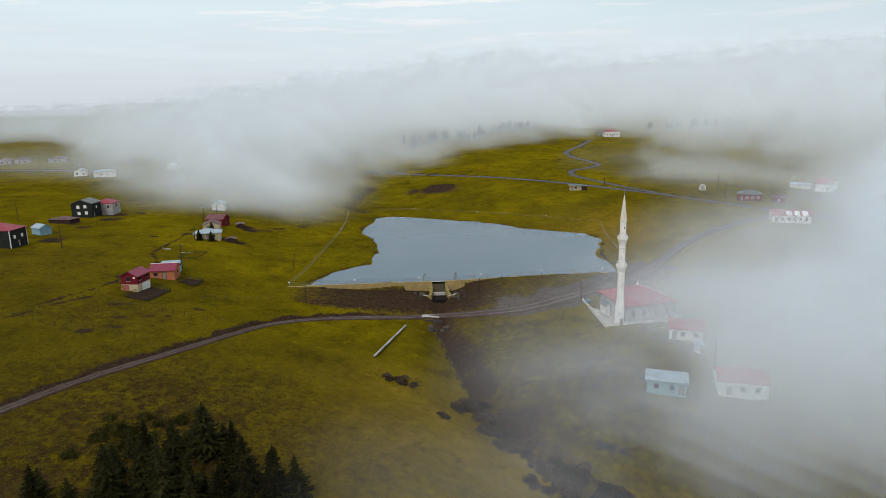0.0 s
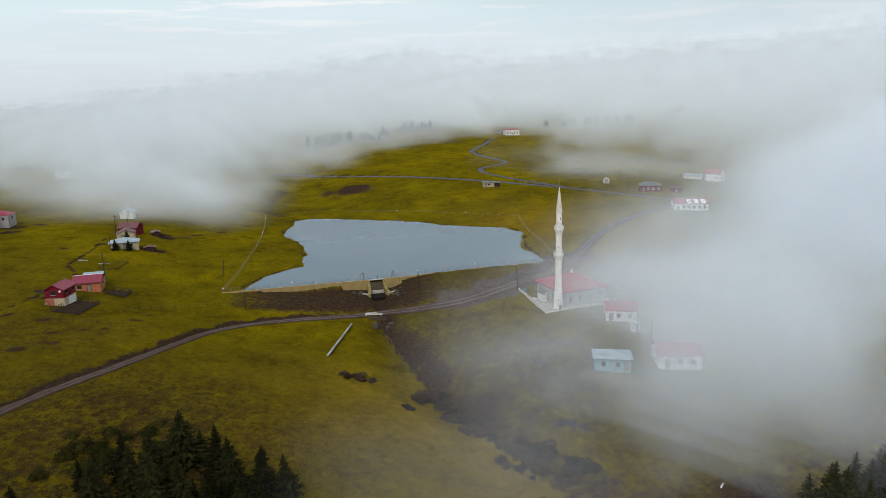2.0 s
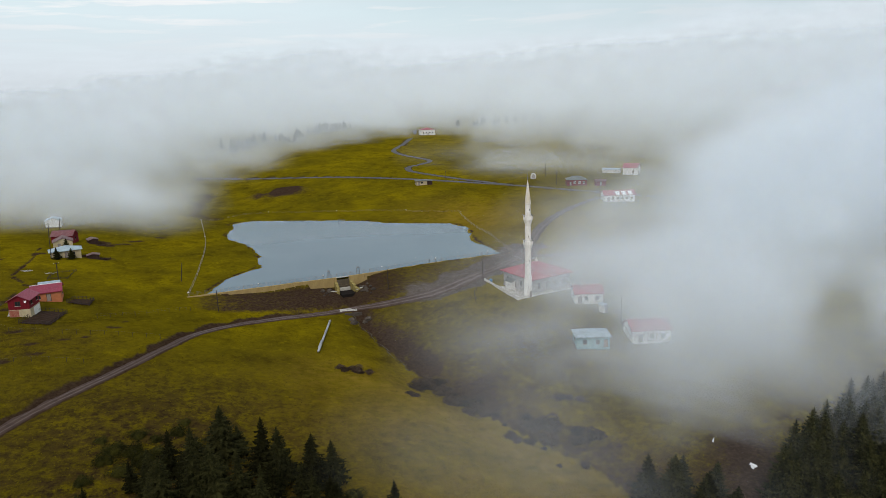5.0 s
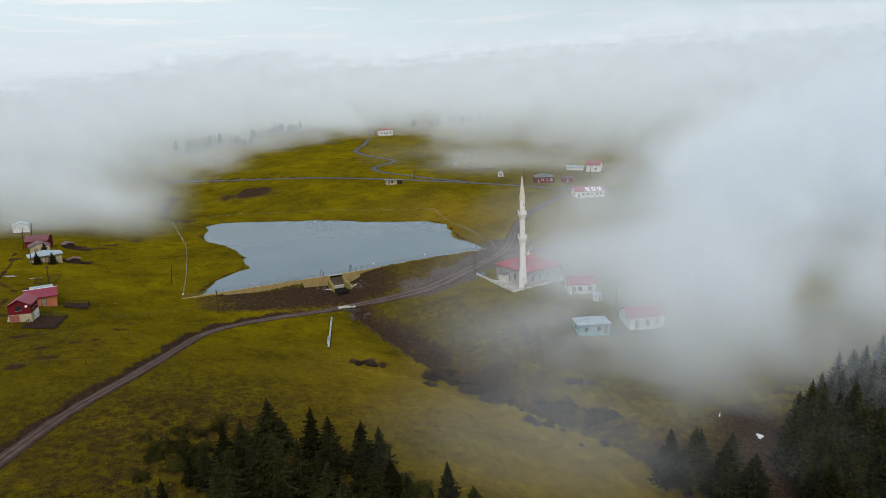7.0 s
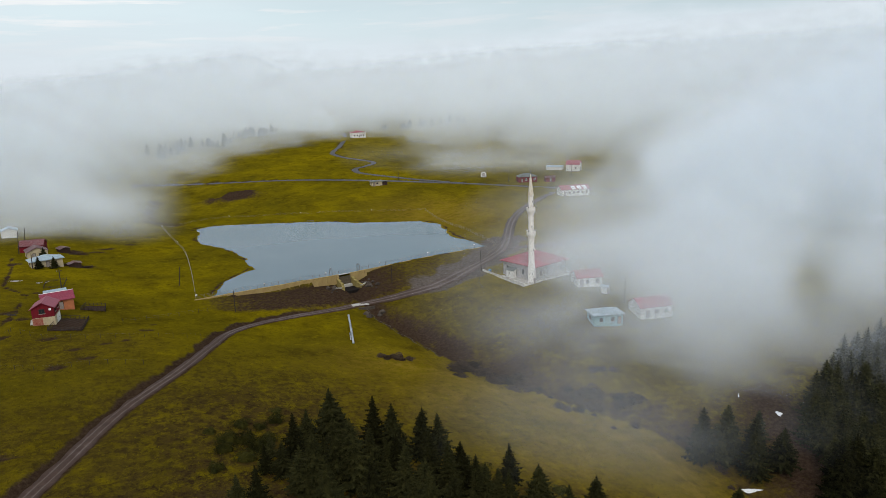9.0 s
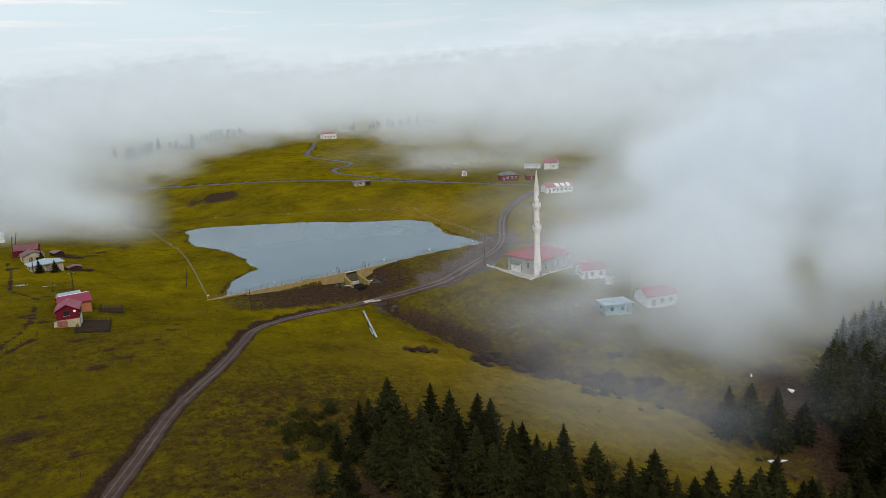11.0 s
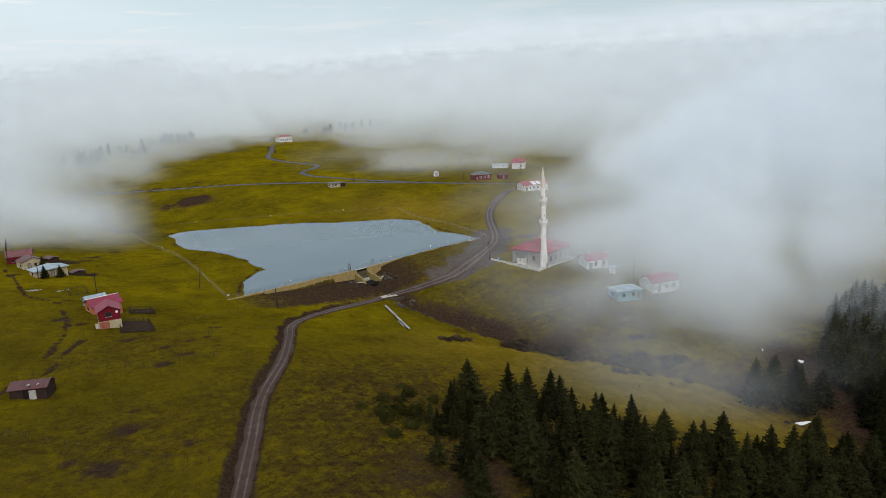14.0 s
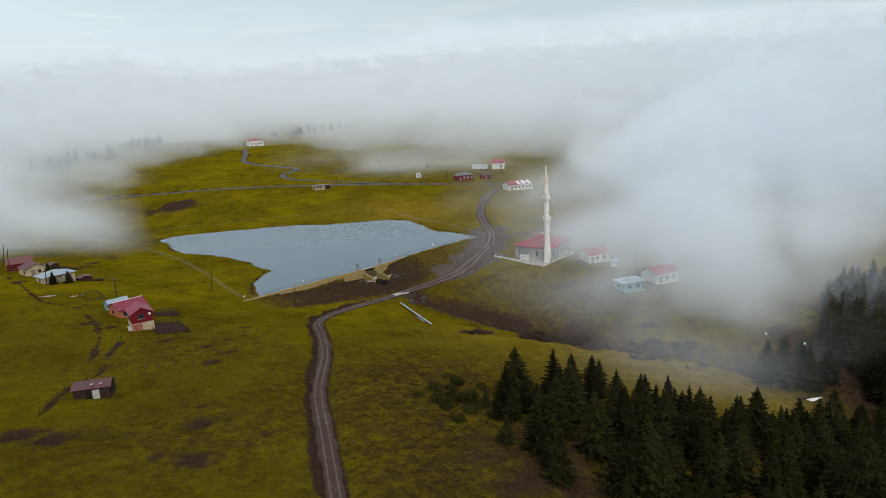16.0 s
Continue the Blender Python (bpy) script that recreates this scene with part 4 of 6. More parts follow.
def gable_roof(w, d, h, rise, over=0.35, thick=0.12):
    bm = bmesh.new()
    slope = rise / (w / 2)
    lift = 0.03
    e, b = w / 2 + over, d / 2 + over
    low, top = h - over * slope + lift, h + rise + lift
    prof = [(-e, low), (0, top), (e, low), (e, low + thick), (0, top + thick), (-e, low + thick)]
    front = [bm.verts.new((x, -b, z)) for x, z in prof]
    back = [bm.verts.new((x, b, z)) for x, z in prof]
    for i in range(6):
        j = (i + 1) % 6
        bm.faces.new((front[i], back[i], back[j], front[j]))
    for a, c in ((front, False), (back, True)):
        for f in ((0, 1, 4, 5), (1, 2, 3, 4)):
            bm.faces.new([a[k] for k in (f[::-1] if c else f)])
    return bm


def hip_roof(w, d, h, rise, over=0.5, thick=0.12):
    bm = bmesh.new()
    e, b = w / 2 + over, d / 2 + over
    run = max(0.0, d / 2 - w / 2)
    eave = [(-e, -b), (e, -b), (e, b), (-e, b)]
    under = [bm.verts.new((x, y, h + 0.02)) for x, y in eave]
    rim = [bm.verts.new((x, y, h + 0.02 + thick)) for x, y in eave]
    bm.faces.new(under[::-1])
    for i in range(4):
        bm.faces.new((under[i], under[(i + 1) % 4], rim[(i + 1) % 4], rim[i]))
    s = bm.verts.new((0, -max(run, 0.05), h + rise + thick))
    n = bm.verts.new((0, max(run, 0.05), h + rise + thick))
    bm.faces.new((rim[0], rim[1], s))
    bm.faces.new((rim[1], rim[2], n, s))
    bm.faces.new((rim[2], rim[3], n))
    bm.faces.new((rim[3], rim[0], s, n))
    return bm


SIDES = {"s": (0, -1, 0.0), "n": (0, 1, math.pi), "e": (1, 0, math.pi / 2), "w": (-1, 0, -math.pi / 2)}


def add_window(house, w, d, side, along_wall, z, ww, wh, frame_mat, pane_mat=None):
    """A window set in a wall: frame bars round a recessed pane, with a sill."""
    nx, ny, turn = SIDES[side]
    x = nx * w / 2 + (along_wall if ny else 0)
    y = ny * d / 2 + (along_wall if nx else 0)
    m = Matrix.Translation((x, y, z)) @ Matrix.Rotation(turn, 4, "Z")
    bm = bmesh.new()
    t = 0.10
    for bx, bz, sx, sz in ((0, 0, ww, t), (0, wh - t, ww, t), (-ww / 2 + t / 2, t, t, wh - 2 * t), (ww / 2 - t / 2, t, t, wh - 2 * t), (0, t, t * 0.6, wh - 2 * t)):
        bm_box(bm, bx, -0.03, bz, sx, 0.10, sz)
    bm.transform(m)
    win = part("window", bm, frame_mat, house)
    bm = box(0, -0.005, t * 0.5, ww - t, 0.03, wh - t)
    bm.transform(m)
    part("pane", bm, pane_mat or M["glass"], win)
    bm = box(0, -0.09, -0.07, ww + 0.16, 0.16, 0.06)
    bm.transform(m)
    part("sill", bm, M["pale_concrete"], win)


def add_door(house, w, d, side, along_wall, ww=0.95, wh=2.05, mat=None, z=0.0):
    nx, ny, turn = SIDES[side]
    m = Matrix.Translation((nx * w / 2 + (along_wall if ny else 0), ny * d / 2 + (along_wall if nx else 0), z)) @ Matrix.Rotation(turn, 4, "Z")
    bm = bmesh.new()
    for bx, bz, sx, sz in ((-ww / 2 - 0.05, 0, 0.1, wh + 0.1), (ww / 2 + 0.05, 0, 0.1, wh + 0.1), (0, wh, ww, 0.1)):
        bm_box(bm, bx, -0.03, bz, sx, 0.12, sz)
    bm.transform(m)
    door = part("door", bm, M["post_wood"], house)
    bm = box(0, -0.012, 0.02, ww, 0.05, wh - 0.02)
    bm.transform(m)
    part("door_leaf", bm, mat or M["door_wood"], door)
    bm = box(ww * 0.36, -0.07, 1.0, 0.05, 0.08, 0.12)
    bm.transform(m)
    part("handle", bm, M["steel"], door)


def add_chimney(house, x, y, z, h=1.0, mat=None):
    c = part("chimney", box(x, y, z, 0.5, 0.5, h, bevel=0.03), mat or M["pale_concrete"], house)
    part("chimney_cap", box(x, y, z + h, 0.66, 0.66, 0.09), M["pale_concrete"], c)


def house(name, x, y, turn, w, d, h, rise, wall, roof, label, windows=(), doors=(), hip=False, over=0.35, chimney=None, plinth=None, category="house", group="", trim=None, frames="post_wood", panes=None):
    ob = thing(name, x, y, turn, label, category, group)
    bm = gable_walls(w, d, h, 0.02 if hip else rise) if not hip else box(0, 0, -1.2, w, d, h + 1.2)
    part("wall", bm, M[wall], ob)
    part("roof", hip_roof(w, d, h, rise, over) if hip else gable_roof(w, d, h, rise, over), M[roof], ob)
    if plinth:
        part("plinth", box(0, 0, -1.25, w + 0.12, d + 0.12, 1.25 + plinth[1], bevel=0.02), M[plinth[0]], ob)
    for side, a, z, ww, wh in windows:
        add_window(ob, w, d, side, a, z, ww, wh, M[frames], panes and M[panes])
    for side, a in doors:
        add_door(ob, w, d, side, a)
    if chimney:
        add_chimney(ob, *chimney)
    if trim:
        for sx in (-1, 1):
            for sy in (-1, 1):
                part("corner_trim", box(sx * w / 2, sy * d / 2, -0.3, 0.22, 0.22, h + 0.28), M[trim], ob)
    return ob


# ---- mosque and minaret ----
def build_minaret():
    x, y = (46.34, 177.79)
    ob = thing("minaret", x, y, 10, "tall white stone minaret with two balconies and weathered cone", "minaret")
    part("base", lathe([(1.38, -1.5), (1.38, 0.5), (1.30, 0.6), (1.30, 4.9), (1.22, 5.3), (1.02, 6.3)], 12), M["minaret"], ob)
    part("base_moulding", lathe([(1.02, 6.3), (1.12, 6.4), (1.12, 6.6), (0.98, 6.7)], 12), M["minaret"], ob)
    part("lower_shaft", lathe([(0.98, 6.7), (0.93, 14.3)], 16), M["minaret"], ob)
    part("shaft_band", lathe([(0.93, 14.3), (1.0, 14.4), (1.0, 14.6), (0.93, 14.7)], 16), M["minaret"], ob)

    def balcony(z, r):
        b = part("balcony", lathe([(r, z - 1.9), (r + 0.08, z - 1.5), (r + 0.08, z - 1.35), (r + 0.26, z - 0.9), (r + 0.26, z - 0.75), (r + 0.52, z - 0.15), (r + 0.58, z)], 16), M["minaret"], ob)
        rail = bmesh.new()
        outer, inner = r + 0.58, r + 0.46
        bm_lathe(rail, [(inner, z), (outer, z), (outer, z + 1.05), (inner, z + 1.05)], 16)
        part("parapet", rail, M["minaret"], b)
        part("parapet_cap", lathe([(outer + 0.05, z + 1.05), (outer + 0.05, z + 1.15), (inner - 0.04, z + 1.15), (inner - 0.04, z + 1.05)], 16), M["minaret"], b)
        return b

    balcony(16.5, 0.93)
    part("middle_shaft", lathe([(0.92, 14.7), (0.92, 16.6), (0.86, 22.2)], 16), M["minaret"], ob)
    part("shaft_band", lathe([(0.86, 21.6), (0.94, 21.7), (0.94, 21.9), (0.86, 22.0)], 16), M["minaret"], ob)
    balcony(24.2, 0.85)
    part("upper_shaft", lathe([(0.84, 22.2), (0.80, 28.9), (0.92, 29.1), (0.92, 29.3)], 16), M["minaret"], ob)
    part("cone", lathe([(0.94, 29.3), (0.82, 30.2), (0.46, 33.2), (0.20, 35.4), (0.08, 36.2)], 16), M["lead"], ob, "weathered ochre and white pointed cone")
    f = part("finial", lathe([(0.06, 36.1), (0.06, 36.5), (0.17, 36.65), (0.17, 36.8), (0.05, 36.95), (0.12, 37.1), (0.12, 37.2), (0.04, 37.3), (0.03, 38.4)], 10), M["wire"], ob, "dark metal finial")
    for k, (z, r) in enumerate(((3.0, 1.28), (11.0, 0.95), (18.8, 0.90), (27.0, 0.82))):
        a = math.radians(-120 + 25 * (k % 2))
        bm = box(r * math.cos(a), r * math.sin(a), z, 0.18, 0.12, 0.6, turn=a + math.pi / 2)
        # solid slit, the shade of its opening put into the colour
        part("slit_window", bm, M["painted_shade"], ob)
    for z, r in ((25.3, 1.40), (17.6, 1.48)):
        for a in (200, 290, 20, 110):
            bm = lathe([(0.05, 0), (0.08, 0.1), (0.20, 0.5), (0.22, 0.52)], 8)
            bm.transform(pose(r * math.cos(radians(a)), r * math.sin(radians(a)), z + 0.25, 90, 0, a + 90))
            part("loudspeaker", bm, M["wire"], ob, "small grey horn loudspeaker")
    door = part("door", box(0, -1.30, -0.1, 0.8, 0.14, 1.9), M["door_wood"], ob)
    return ob


def build_mosque():
    x, y = (53.82, 186.65)
    w, d, h = 15.4, 15.0, 5.0
    ob = thing("mosque", x, y, 12, "grey-walled village mosque with a crimson hipped metal roof", "mosque", z=-1.09)
    part("wall", box(0, 0, -1.5, w, d, h + 1.5), M["grey_wall"], ob)
    part("plinth", box(0, 0, -1.55, w + 0.2, d + 0.2, 2.1), M["pale_concrete"], ob)
    part("roof", hip_roof(w, d, h, 3.4, 0.9, 0.22), M["pink_roof"], ob)
    for side in "swne":
        for a in (-5.2, -1.8, 1.8, 5.2):
            if side == "w" and a == 1.8:
                continue
            add_window(ob, w, d, side, a, 1.5, 1.2, 2.1, M["pale_concrete"])
    add_door(ob, w, d, "w", 1.8, 1.5, 2.4, z=0.55)
    roof_cap = part("roof_cap", lathe([(0.5, h + 3.3), (0.45, h + 3.9), (0.1, h + 4.3), (0.04, h + 5.0)], 10), M["lead"], ob)
    # small entrance block in the yard
    x, y = (45.77, 187.91)
    b = thing("porch_block", x, y, 12, "small white outbuilding with a dark pitched roof", "outbuilding", z=-1.09)
    part("wall", gable_walls(3.2, 3.4, 2.6, 0.7), M["white_wall"], b)
    part("roof", gable_roof(3.2, 3.4, 2.6, 0.7, 0.3), M["dark_roof"], b)
    add_door(b, 3.2, 3.4, "s", 0.4)
    add_window(b, 3.2, 3.4, "w", 0.2, 1.1, 0.7, 0.8, M["frame_paint"])
    # yard slab and its low white wall
    corners = [(41.28, 200.1), (42.09, 176.18), (63.48, 178.71), (64.4, 197.8)]
    zs = -1.09
    ring = thing("yard_wall", *corners[1], 0, "low white wall round the mosque yard", "wall", z=zs)
    ox, oy = corners[1]
    for (ax, ay), (bx, by) in zip(corners[:3], corners[1:]):
        n = math.hypot(bx - ax, by - ay)
        turn = math.atan2(by - ay, bx - ax)
        piece = part("wall_run", box(0, 0, -2.2, n + 0.3, 0.35, 2.75, bevel=0.03), M["white_wall"], ring)
        piece.matrix_basis = pose((ax + bx) / 2 - ox, (ay + by) / 2 - oy, 0, 0, 0, math.degrees(turn))
        cap = part("coping", box(0, 0, 0.55, n + 0.5, 0.5, 0.1, bevel=0.02), M["pale_concrete"], piece)
        for k in range(int(n / 3.2) + 1):
            post = part("pillar", box(-n / 2 + k * 3.2, 0, -0.4, 0.46, 0.46, 1.18, bevel=0.03), M["white_wall"], piece)
    bm = bmesh.new()
    vs = [bm.verts.new((px, py, zs + 0.02)) for px, py in corners]
    low = [bm.verts.new((px, py, zs - 2.2)) for px, py in corners]
    bm.faces.new(vs)
    for i in range(4):
        bm.faces.new((vs[i], low[i], low[(i + 1) % 4], vs[(i + 1) % 4]))
    yard = part("yard_paving", bm, M["pale_concrete"], None)
    tagged(yard, "grey concrete paving of the mosque yard", "pavement", kind="structure")


build_minaret()
build_mosque()

# ---- houses east of the dam and beside the road ----
x, y = (61.29, 167.9)
house("house", x, y, 70, 6.6, 8.4, 3.0, 1.7, "white_wall", "pink_roof", "white rendered house with a faded red roof", windows=[("w", -2.4, 1.0, 1.0, 1.1), ("w", 0.8, 1.0, 1.0, 1.1), ("s", 0, 1.0, 1.1, 1.1)], doors=[("w", 2.8)], chimney=(0.8, 1.5, 4.0, 0.9))
x, y = (61.41, 159.04)
house("hut", x, y, 15, 1.8, 2.0, 2.2, 0.35, "white_wall", "zinc_roof", "tiny white hut with a flat sheet roof", doors=[("s", 0)], category="hut")
x, y = (47.72, 143.52)
house("house", x, y, -20, 8.6, 5.8, 2.9, 1.3, "teal_wall", "zinc_roof", "pale teal house with a light zinc roof in the haze", windows=[("s", -2.2, 1.0, 1.0, 1.1), ("s", 1.2, 1.0, 1.0, 1.1), ("w", 0.4, 1.0, 1.0, 1.1)], doors=[("s", 3.2)], hip=True, over=0.5)
x, y = (64.4, 142.37)
house("house", x, y, 75, 7.2, 10.5, 3.2, 1.9, "white_wall", "pink_roof", "long pale house with a red roof half lost in haze", windows=[("w", -3, 1.0, 1.0, 1.1), ("w", 0, 1.0, 1.0, 1.1), ("s", 0, 1.0, 1.0, 1.1)], doors=[("w", 3)])
x, y = (154.1, 290.38)
house("house", x, y, 72, 8.6, 15.5, 3.3, 1.8, "white_wall", "pink_roof", "long cream house with red roof and white sheets on one slope", windows=[("w", a, 1.1, 1.0, 1.1) for a in (-6, -3.6, -1.2, 1.2, 3.6)] + [("s", 1.8, 1.1, 1.1, 1.1), ("s", -1.8, 1.1, 1.1, 1.1)], doors=[("w", 6)], over=0.5)
long_house = bpy.context.scene.objects["house.003"] if "house.003" in bpy.context.scene.objects else None
if long_house:
    for a in (-5.4, -2.2, 1.0):
        bm = bmesh.new()
        s = 1.8 / 4.3
        vs = [bm.verts.new(p) for p in ((-4.75, a - 1.1, 3.3 - 0.45 * s + 0.19), (-4.75, a + 1.1, 3.3 - 0.45 * s + 0.19), (-1.2, a + 1.1, 3.3 + 3.1 * s + 0.19), (-1.2, a - 1.1, 3.3 + 3.1 * s + 0.19))]
        top = [bm.verts.new(v.co + Vector((0, 0, 0.05))) for v in vs]
        bm.faces.new(top)
        for i in range(4):
            bm.faces.new((vs[i], vs[(i + 1) % 4], top[(i + 1) % 4], top[i]))
        part("roof_sheet", bm, M["sign_white"], long_house, "white replacement roof sheet")
x, y = (162.15, 345.57)
house("house", x, y, 68, 8.0, 11.5, 3.2, 1.9, "red_wall", "dark_roof", "crimson boarded house with a grey hipped roof", windows=[("w", a, 1.1, 1.3, 1.3) for a in (-4, -1.4, 1.4)] + [("s", 0, 1.1, 1.3, 1.3)], doors=[("w", 3.8)], hip=True, frames="frame_paint")
x, y = (172.5, 335.8)
house("shed", x, y, 68, 4.0, 6.0, 2.4, 0.9, "red_wall", "rust_roof", "low dark red shed beside the crimson house", doors=[("w", 0)], category="shed")
x, y = (211.6, 361.1)
house("barn", x, y, 40, 7.6, 9.0, 4.4, 2.4, "white_wall", "pink_roof", "white barn with a red pitched roof at the fog's edge", windows=[("w", -2, 1.4, 1.0, 1.1)], doors=[("s", 0)], category="barn")
x, y = (205.27, 373.75)
house("shed", x, y, 40, 5.0, 11.0, 2.2, 0.8, "white_wall", "zinc_roof", "low shed with a pale sheet roof", category="shed")
x, y = (81.65, 395.02)
house("kiosk", x, y, -4, 7.4, 5.0, 2.7, 0.5, "cream_wall", "dark_roof", "small cream roadside building with a flat grey-green roof", windows=[("s", -0.4, 1.0, 1.3, 1.0), ("w", 0, 1.0, 0.9, 0.9)], doors=[("s", -2.4)], hip=True, over=0.55, category="kiosk")
x, y = (86.02, 393.64)
house("open_shed", x, y, -4, 3.2, 4.2, 2.3, 0.3, "old_wood", "dark_roof", "lean-to of dark boards beside the kiosk", hip=True, category="shed")
x, y = (179.4, 679.65)
house("house", x, y, 0, 15, 8.5, 5.2, 2.2, "white_wall", "pink_roof", "white farmhouse on the far hilltop in mist", windows=[("s", a, 1.5, 1.2, 1.4) for a in (-5, -2, 2, 5)], doors=[("s", 0)], hip=True)


def build_fountain():
    x, y = (150.65, 378.35)
    ob = thing("roadside_fountain", x, y, -20, "white arched roadside fountain of stone", "fountain")
    bm = bmesh.new()
    for k in range(12):
        a0, a1 = math.pi * k / 12, math.pi * (k + 1) / 12
        for r0, r1, in ((1.15, 1.75),):
            q = [bm.verts.new((r * math.cos(a), -0.35, 1.6 + r * math.sin(a))) for r, a in ((r0, a0), (r1, a0), (r1, a1), (r0, a1))]
            p = [bm.verts.new((v.co.x, 0.35, v.co.z)) for v in q]
            bm.faces.new(q)
            bm.faces.new(p[::-1])
            for i in range(4):
                bm.faces.new((q[i], p[i], p[(i + 1) % 4], q[(i + 1) % 4]))
    part("arch", bm, M["white_wall"], ob)
    for sx in (-1.45, 1.45):
        part("pier", box(sx, 0, -0.5, 0.6, 0.7, 2.1, bevel=0.03), M["white_wall"], ob)
    part("back_panel", box(0, 0.2, -0.5, 2.3, 0.2, 2.9), M["grey_wall"], ob)
    part("trough", box(0, -0.9, -0.4, 2.8, 1.0, 1.0, bevel=0.05), M["pale_concrete"], ob)


build_fountain()

# ---- farm in the western meadow ----
x, y = (-93.03, 193.89)
farm = house("farmhouse", x, y, -8, 5.0, 6.6, 4.6, 1.35, "red_wall", "red_roof", "two-storey crimson farmhouse on a cream concrete ground floor", windows=[("s", -0.2, 3.2, 1.3, 1.2), ("e", -1.8, 3.2, 1.0, 1.1), ("e", 1.8, 3.2, 1.0, 1.1), ("w", 1.6, 3.2, 1.0, 1.1)], over=0.4)
part("ground_floor", box(0, 0, -1.3, 5.06, 6.66, 3.5), M["cream_wall"], farm, "cream rendered ground floor")
part("red_render", box(-1.35, -3.30, -1.2, 2.3, 0.1, 3.3), M["red_render"], farm, "patch of flaking red paint")
part("white_render", box(2.49, 1.0, -1.2, 0.1, 4.0, 3.1), M["white_wall"], farm, "whitewashed patch")
dish = lathe([(0.05, 0), (0.25, 0.04), (0.42, 0.14), (0.45, 0.17), (0.43, 0.18), (0.25, 0.07), (0.04, 0.05)], 14)
dish.transform(pose(1.7, -3.5, 4.2, 75, 0, 10) @ Matrix.Scale(0.7, 4))
part("satellite_dish", dish, M["sign_white"], farm, "round white satellite dish")
for k in range(9):
    part("stair_step", box(-2.95, -3.6 + k * 0.32, -0.5 + k * 0.2, 0.85, 0.36, 0.22), M["pale_concrete"], farm)
x, y = (-91.08, 211.14)
brick_house = house("brick_cottage", x, y, 96, 6.8, 7.4, 2.7, 1.5, "brick", "red_roof", "salmon brick cottage with a crimson sheet roof", windows=[("w", 2.0, 0.9, 1.2, 1.1), ("s", 0.4, 1.0, 0.9, 1.0), ("n", 0.6, 1.0, 1.0, 1.0)], doors=[("w", -0.6)], over=0.45, category="house")
part("roof_edge", box(0, 0, 4.28, 0.26, 8.4, 0.1), M["sign_white"], brick_house, "pale ridge strip")
x, y = (-91.77, 218.73)
house("annex", x, y, 96, 4.2, 5.2, 2.5, 0.9, "teal_wall", "zinc_roof", "pale annex with a light zinc roof", windows=[("e", 0.5, 0.9, 0.9, 0.9)], category="annex")


def build_plot(corners, label, soil_mat="tilled", gap=0.95, tall=1.15, name="fenced_plot"):
    """A fenced bed: bare soil, rough posts and two rails."""
    cx, cy = np.mean(corners, 0)
    cz = ground_at(cx, cy)
    ob = thing(name, cx, cy, 0, label, "fenced plot", z=cz)
    n = 9
    verts, quads = [], []
    a, b, c, d = (np.array(p) for p in corners)
    for i in range(n + 1):
        for j in range(n + 1):
            p = (a * (1 - i / n) + b * i / n) * (1 - j / n) + (d * (1 - i / n) + c * i / n) * j / n
            verts.append((p[0] - cx, p[1] - cy, ground_at(*p) - cz + 0.10 + 0.07 * ((i + j) % 2)))
    quads = [(i * (n + 1) + j, (i + 1) * (n + 1) + j, (i + 1) * (n + 1) + j + 1, i * (n + 1) + j + 1) for i in range(n) for j in range(n)]
    if soil_mat:
        mesh_object("bed", verts, quads, M[soil_mat], ob)
    post = None
    for p, q in zip((a, b, c, d), (b, c, d, a)):
        m = max(2, int(np.linalg.norm(q - p) / gap))
        line = []
        for k in range(m):
            s = p + (q - p) * k / m
            z = ground_at(*s) - cz
            lean = pose(s[0] - cx, s[1] - cy, z, random.uniform(-6, 6), random.uniform(-6, 6), random.uniform(0, 90))
            if post is None:
                post = part("fence_post", lathe([(0.07, -0.5), (0.06, tall - 0.1), (0.04, tall)], 6), M["post_wood"], ob)
                post.matrix_basis = lean
            else:
                part_copy(post, lean)
            line.append((s[0] - cx, s[1] - cy, z))
        line.append((q[0] - cx, q[1] - cy, ground_at(*q) - cz))
        for h in (0.4 * tall, 0.8 * tall):
            part("rail", tube([(u, v, w + h) for u, v, w in line], 0.045, 5), M["post_wood"], ob)


build_plot([(-92.69, 184.69), (-85.33, 182.39), (-83.72, 195.5), (-90.04, 196.88)], "fenced kitchen bed of dark tilled soil")
build_plot([(-85.67, 206.77), (-79.69, 204.47), (-79.35, 211.6), (-84.41, 212.17)], "small fenced bed of dark soil behind the cottage")
build_plot([(-95.56, 234.71), (-90.27, 236.44), (-89.58, 248.97), (-95.22, 245.29)], "grassy pen of low rough rails", soil_mat=None, gap=1.8, tall=0.75)


def build_timber(x, y, count, long, mat, label, seed):
    """A heap of rough boards thrown down across one another."""
    rnd = random.Random(seed)
    ob = thing("timber_pile", x, y, rnd.uniform(0, 180), label, "timber", "heaps of scrap timber")
    for k in range(count):
        n = long * rnd.uniform(0.5, 1.1)
        p = part("board", box(0, 0, 0, n, rnd.uniform(0.14, 0.3), 0.07, bevel=0.01), M[mat], ob)
        p.matrix_basis = pose(rnd.gauss(0, 0.28 * long), rnd.gauss(0, 0.22 * long), 0.02 + 0.075 * (k // 2), rnd.uniform(-4, 4), rnd.uniform(-5, 5), rnd.gauss(0, 35))


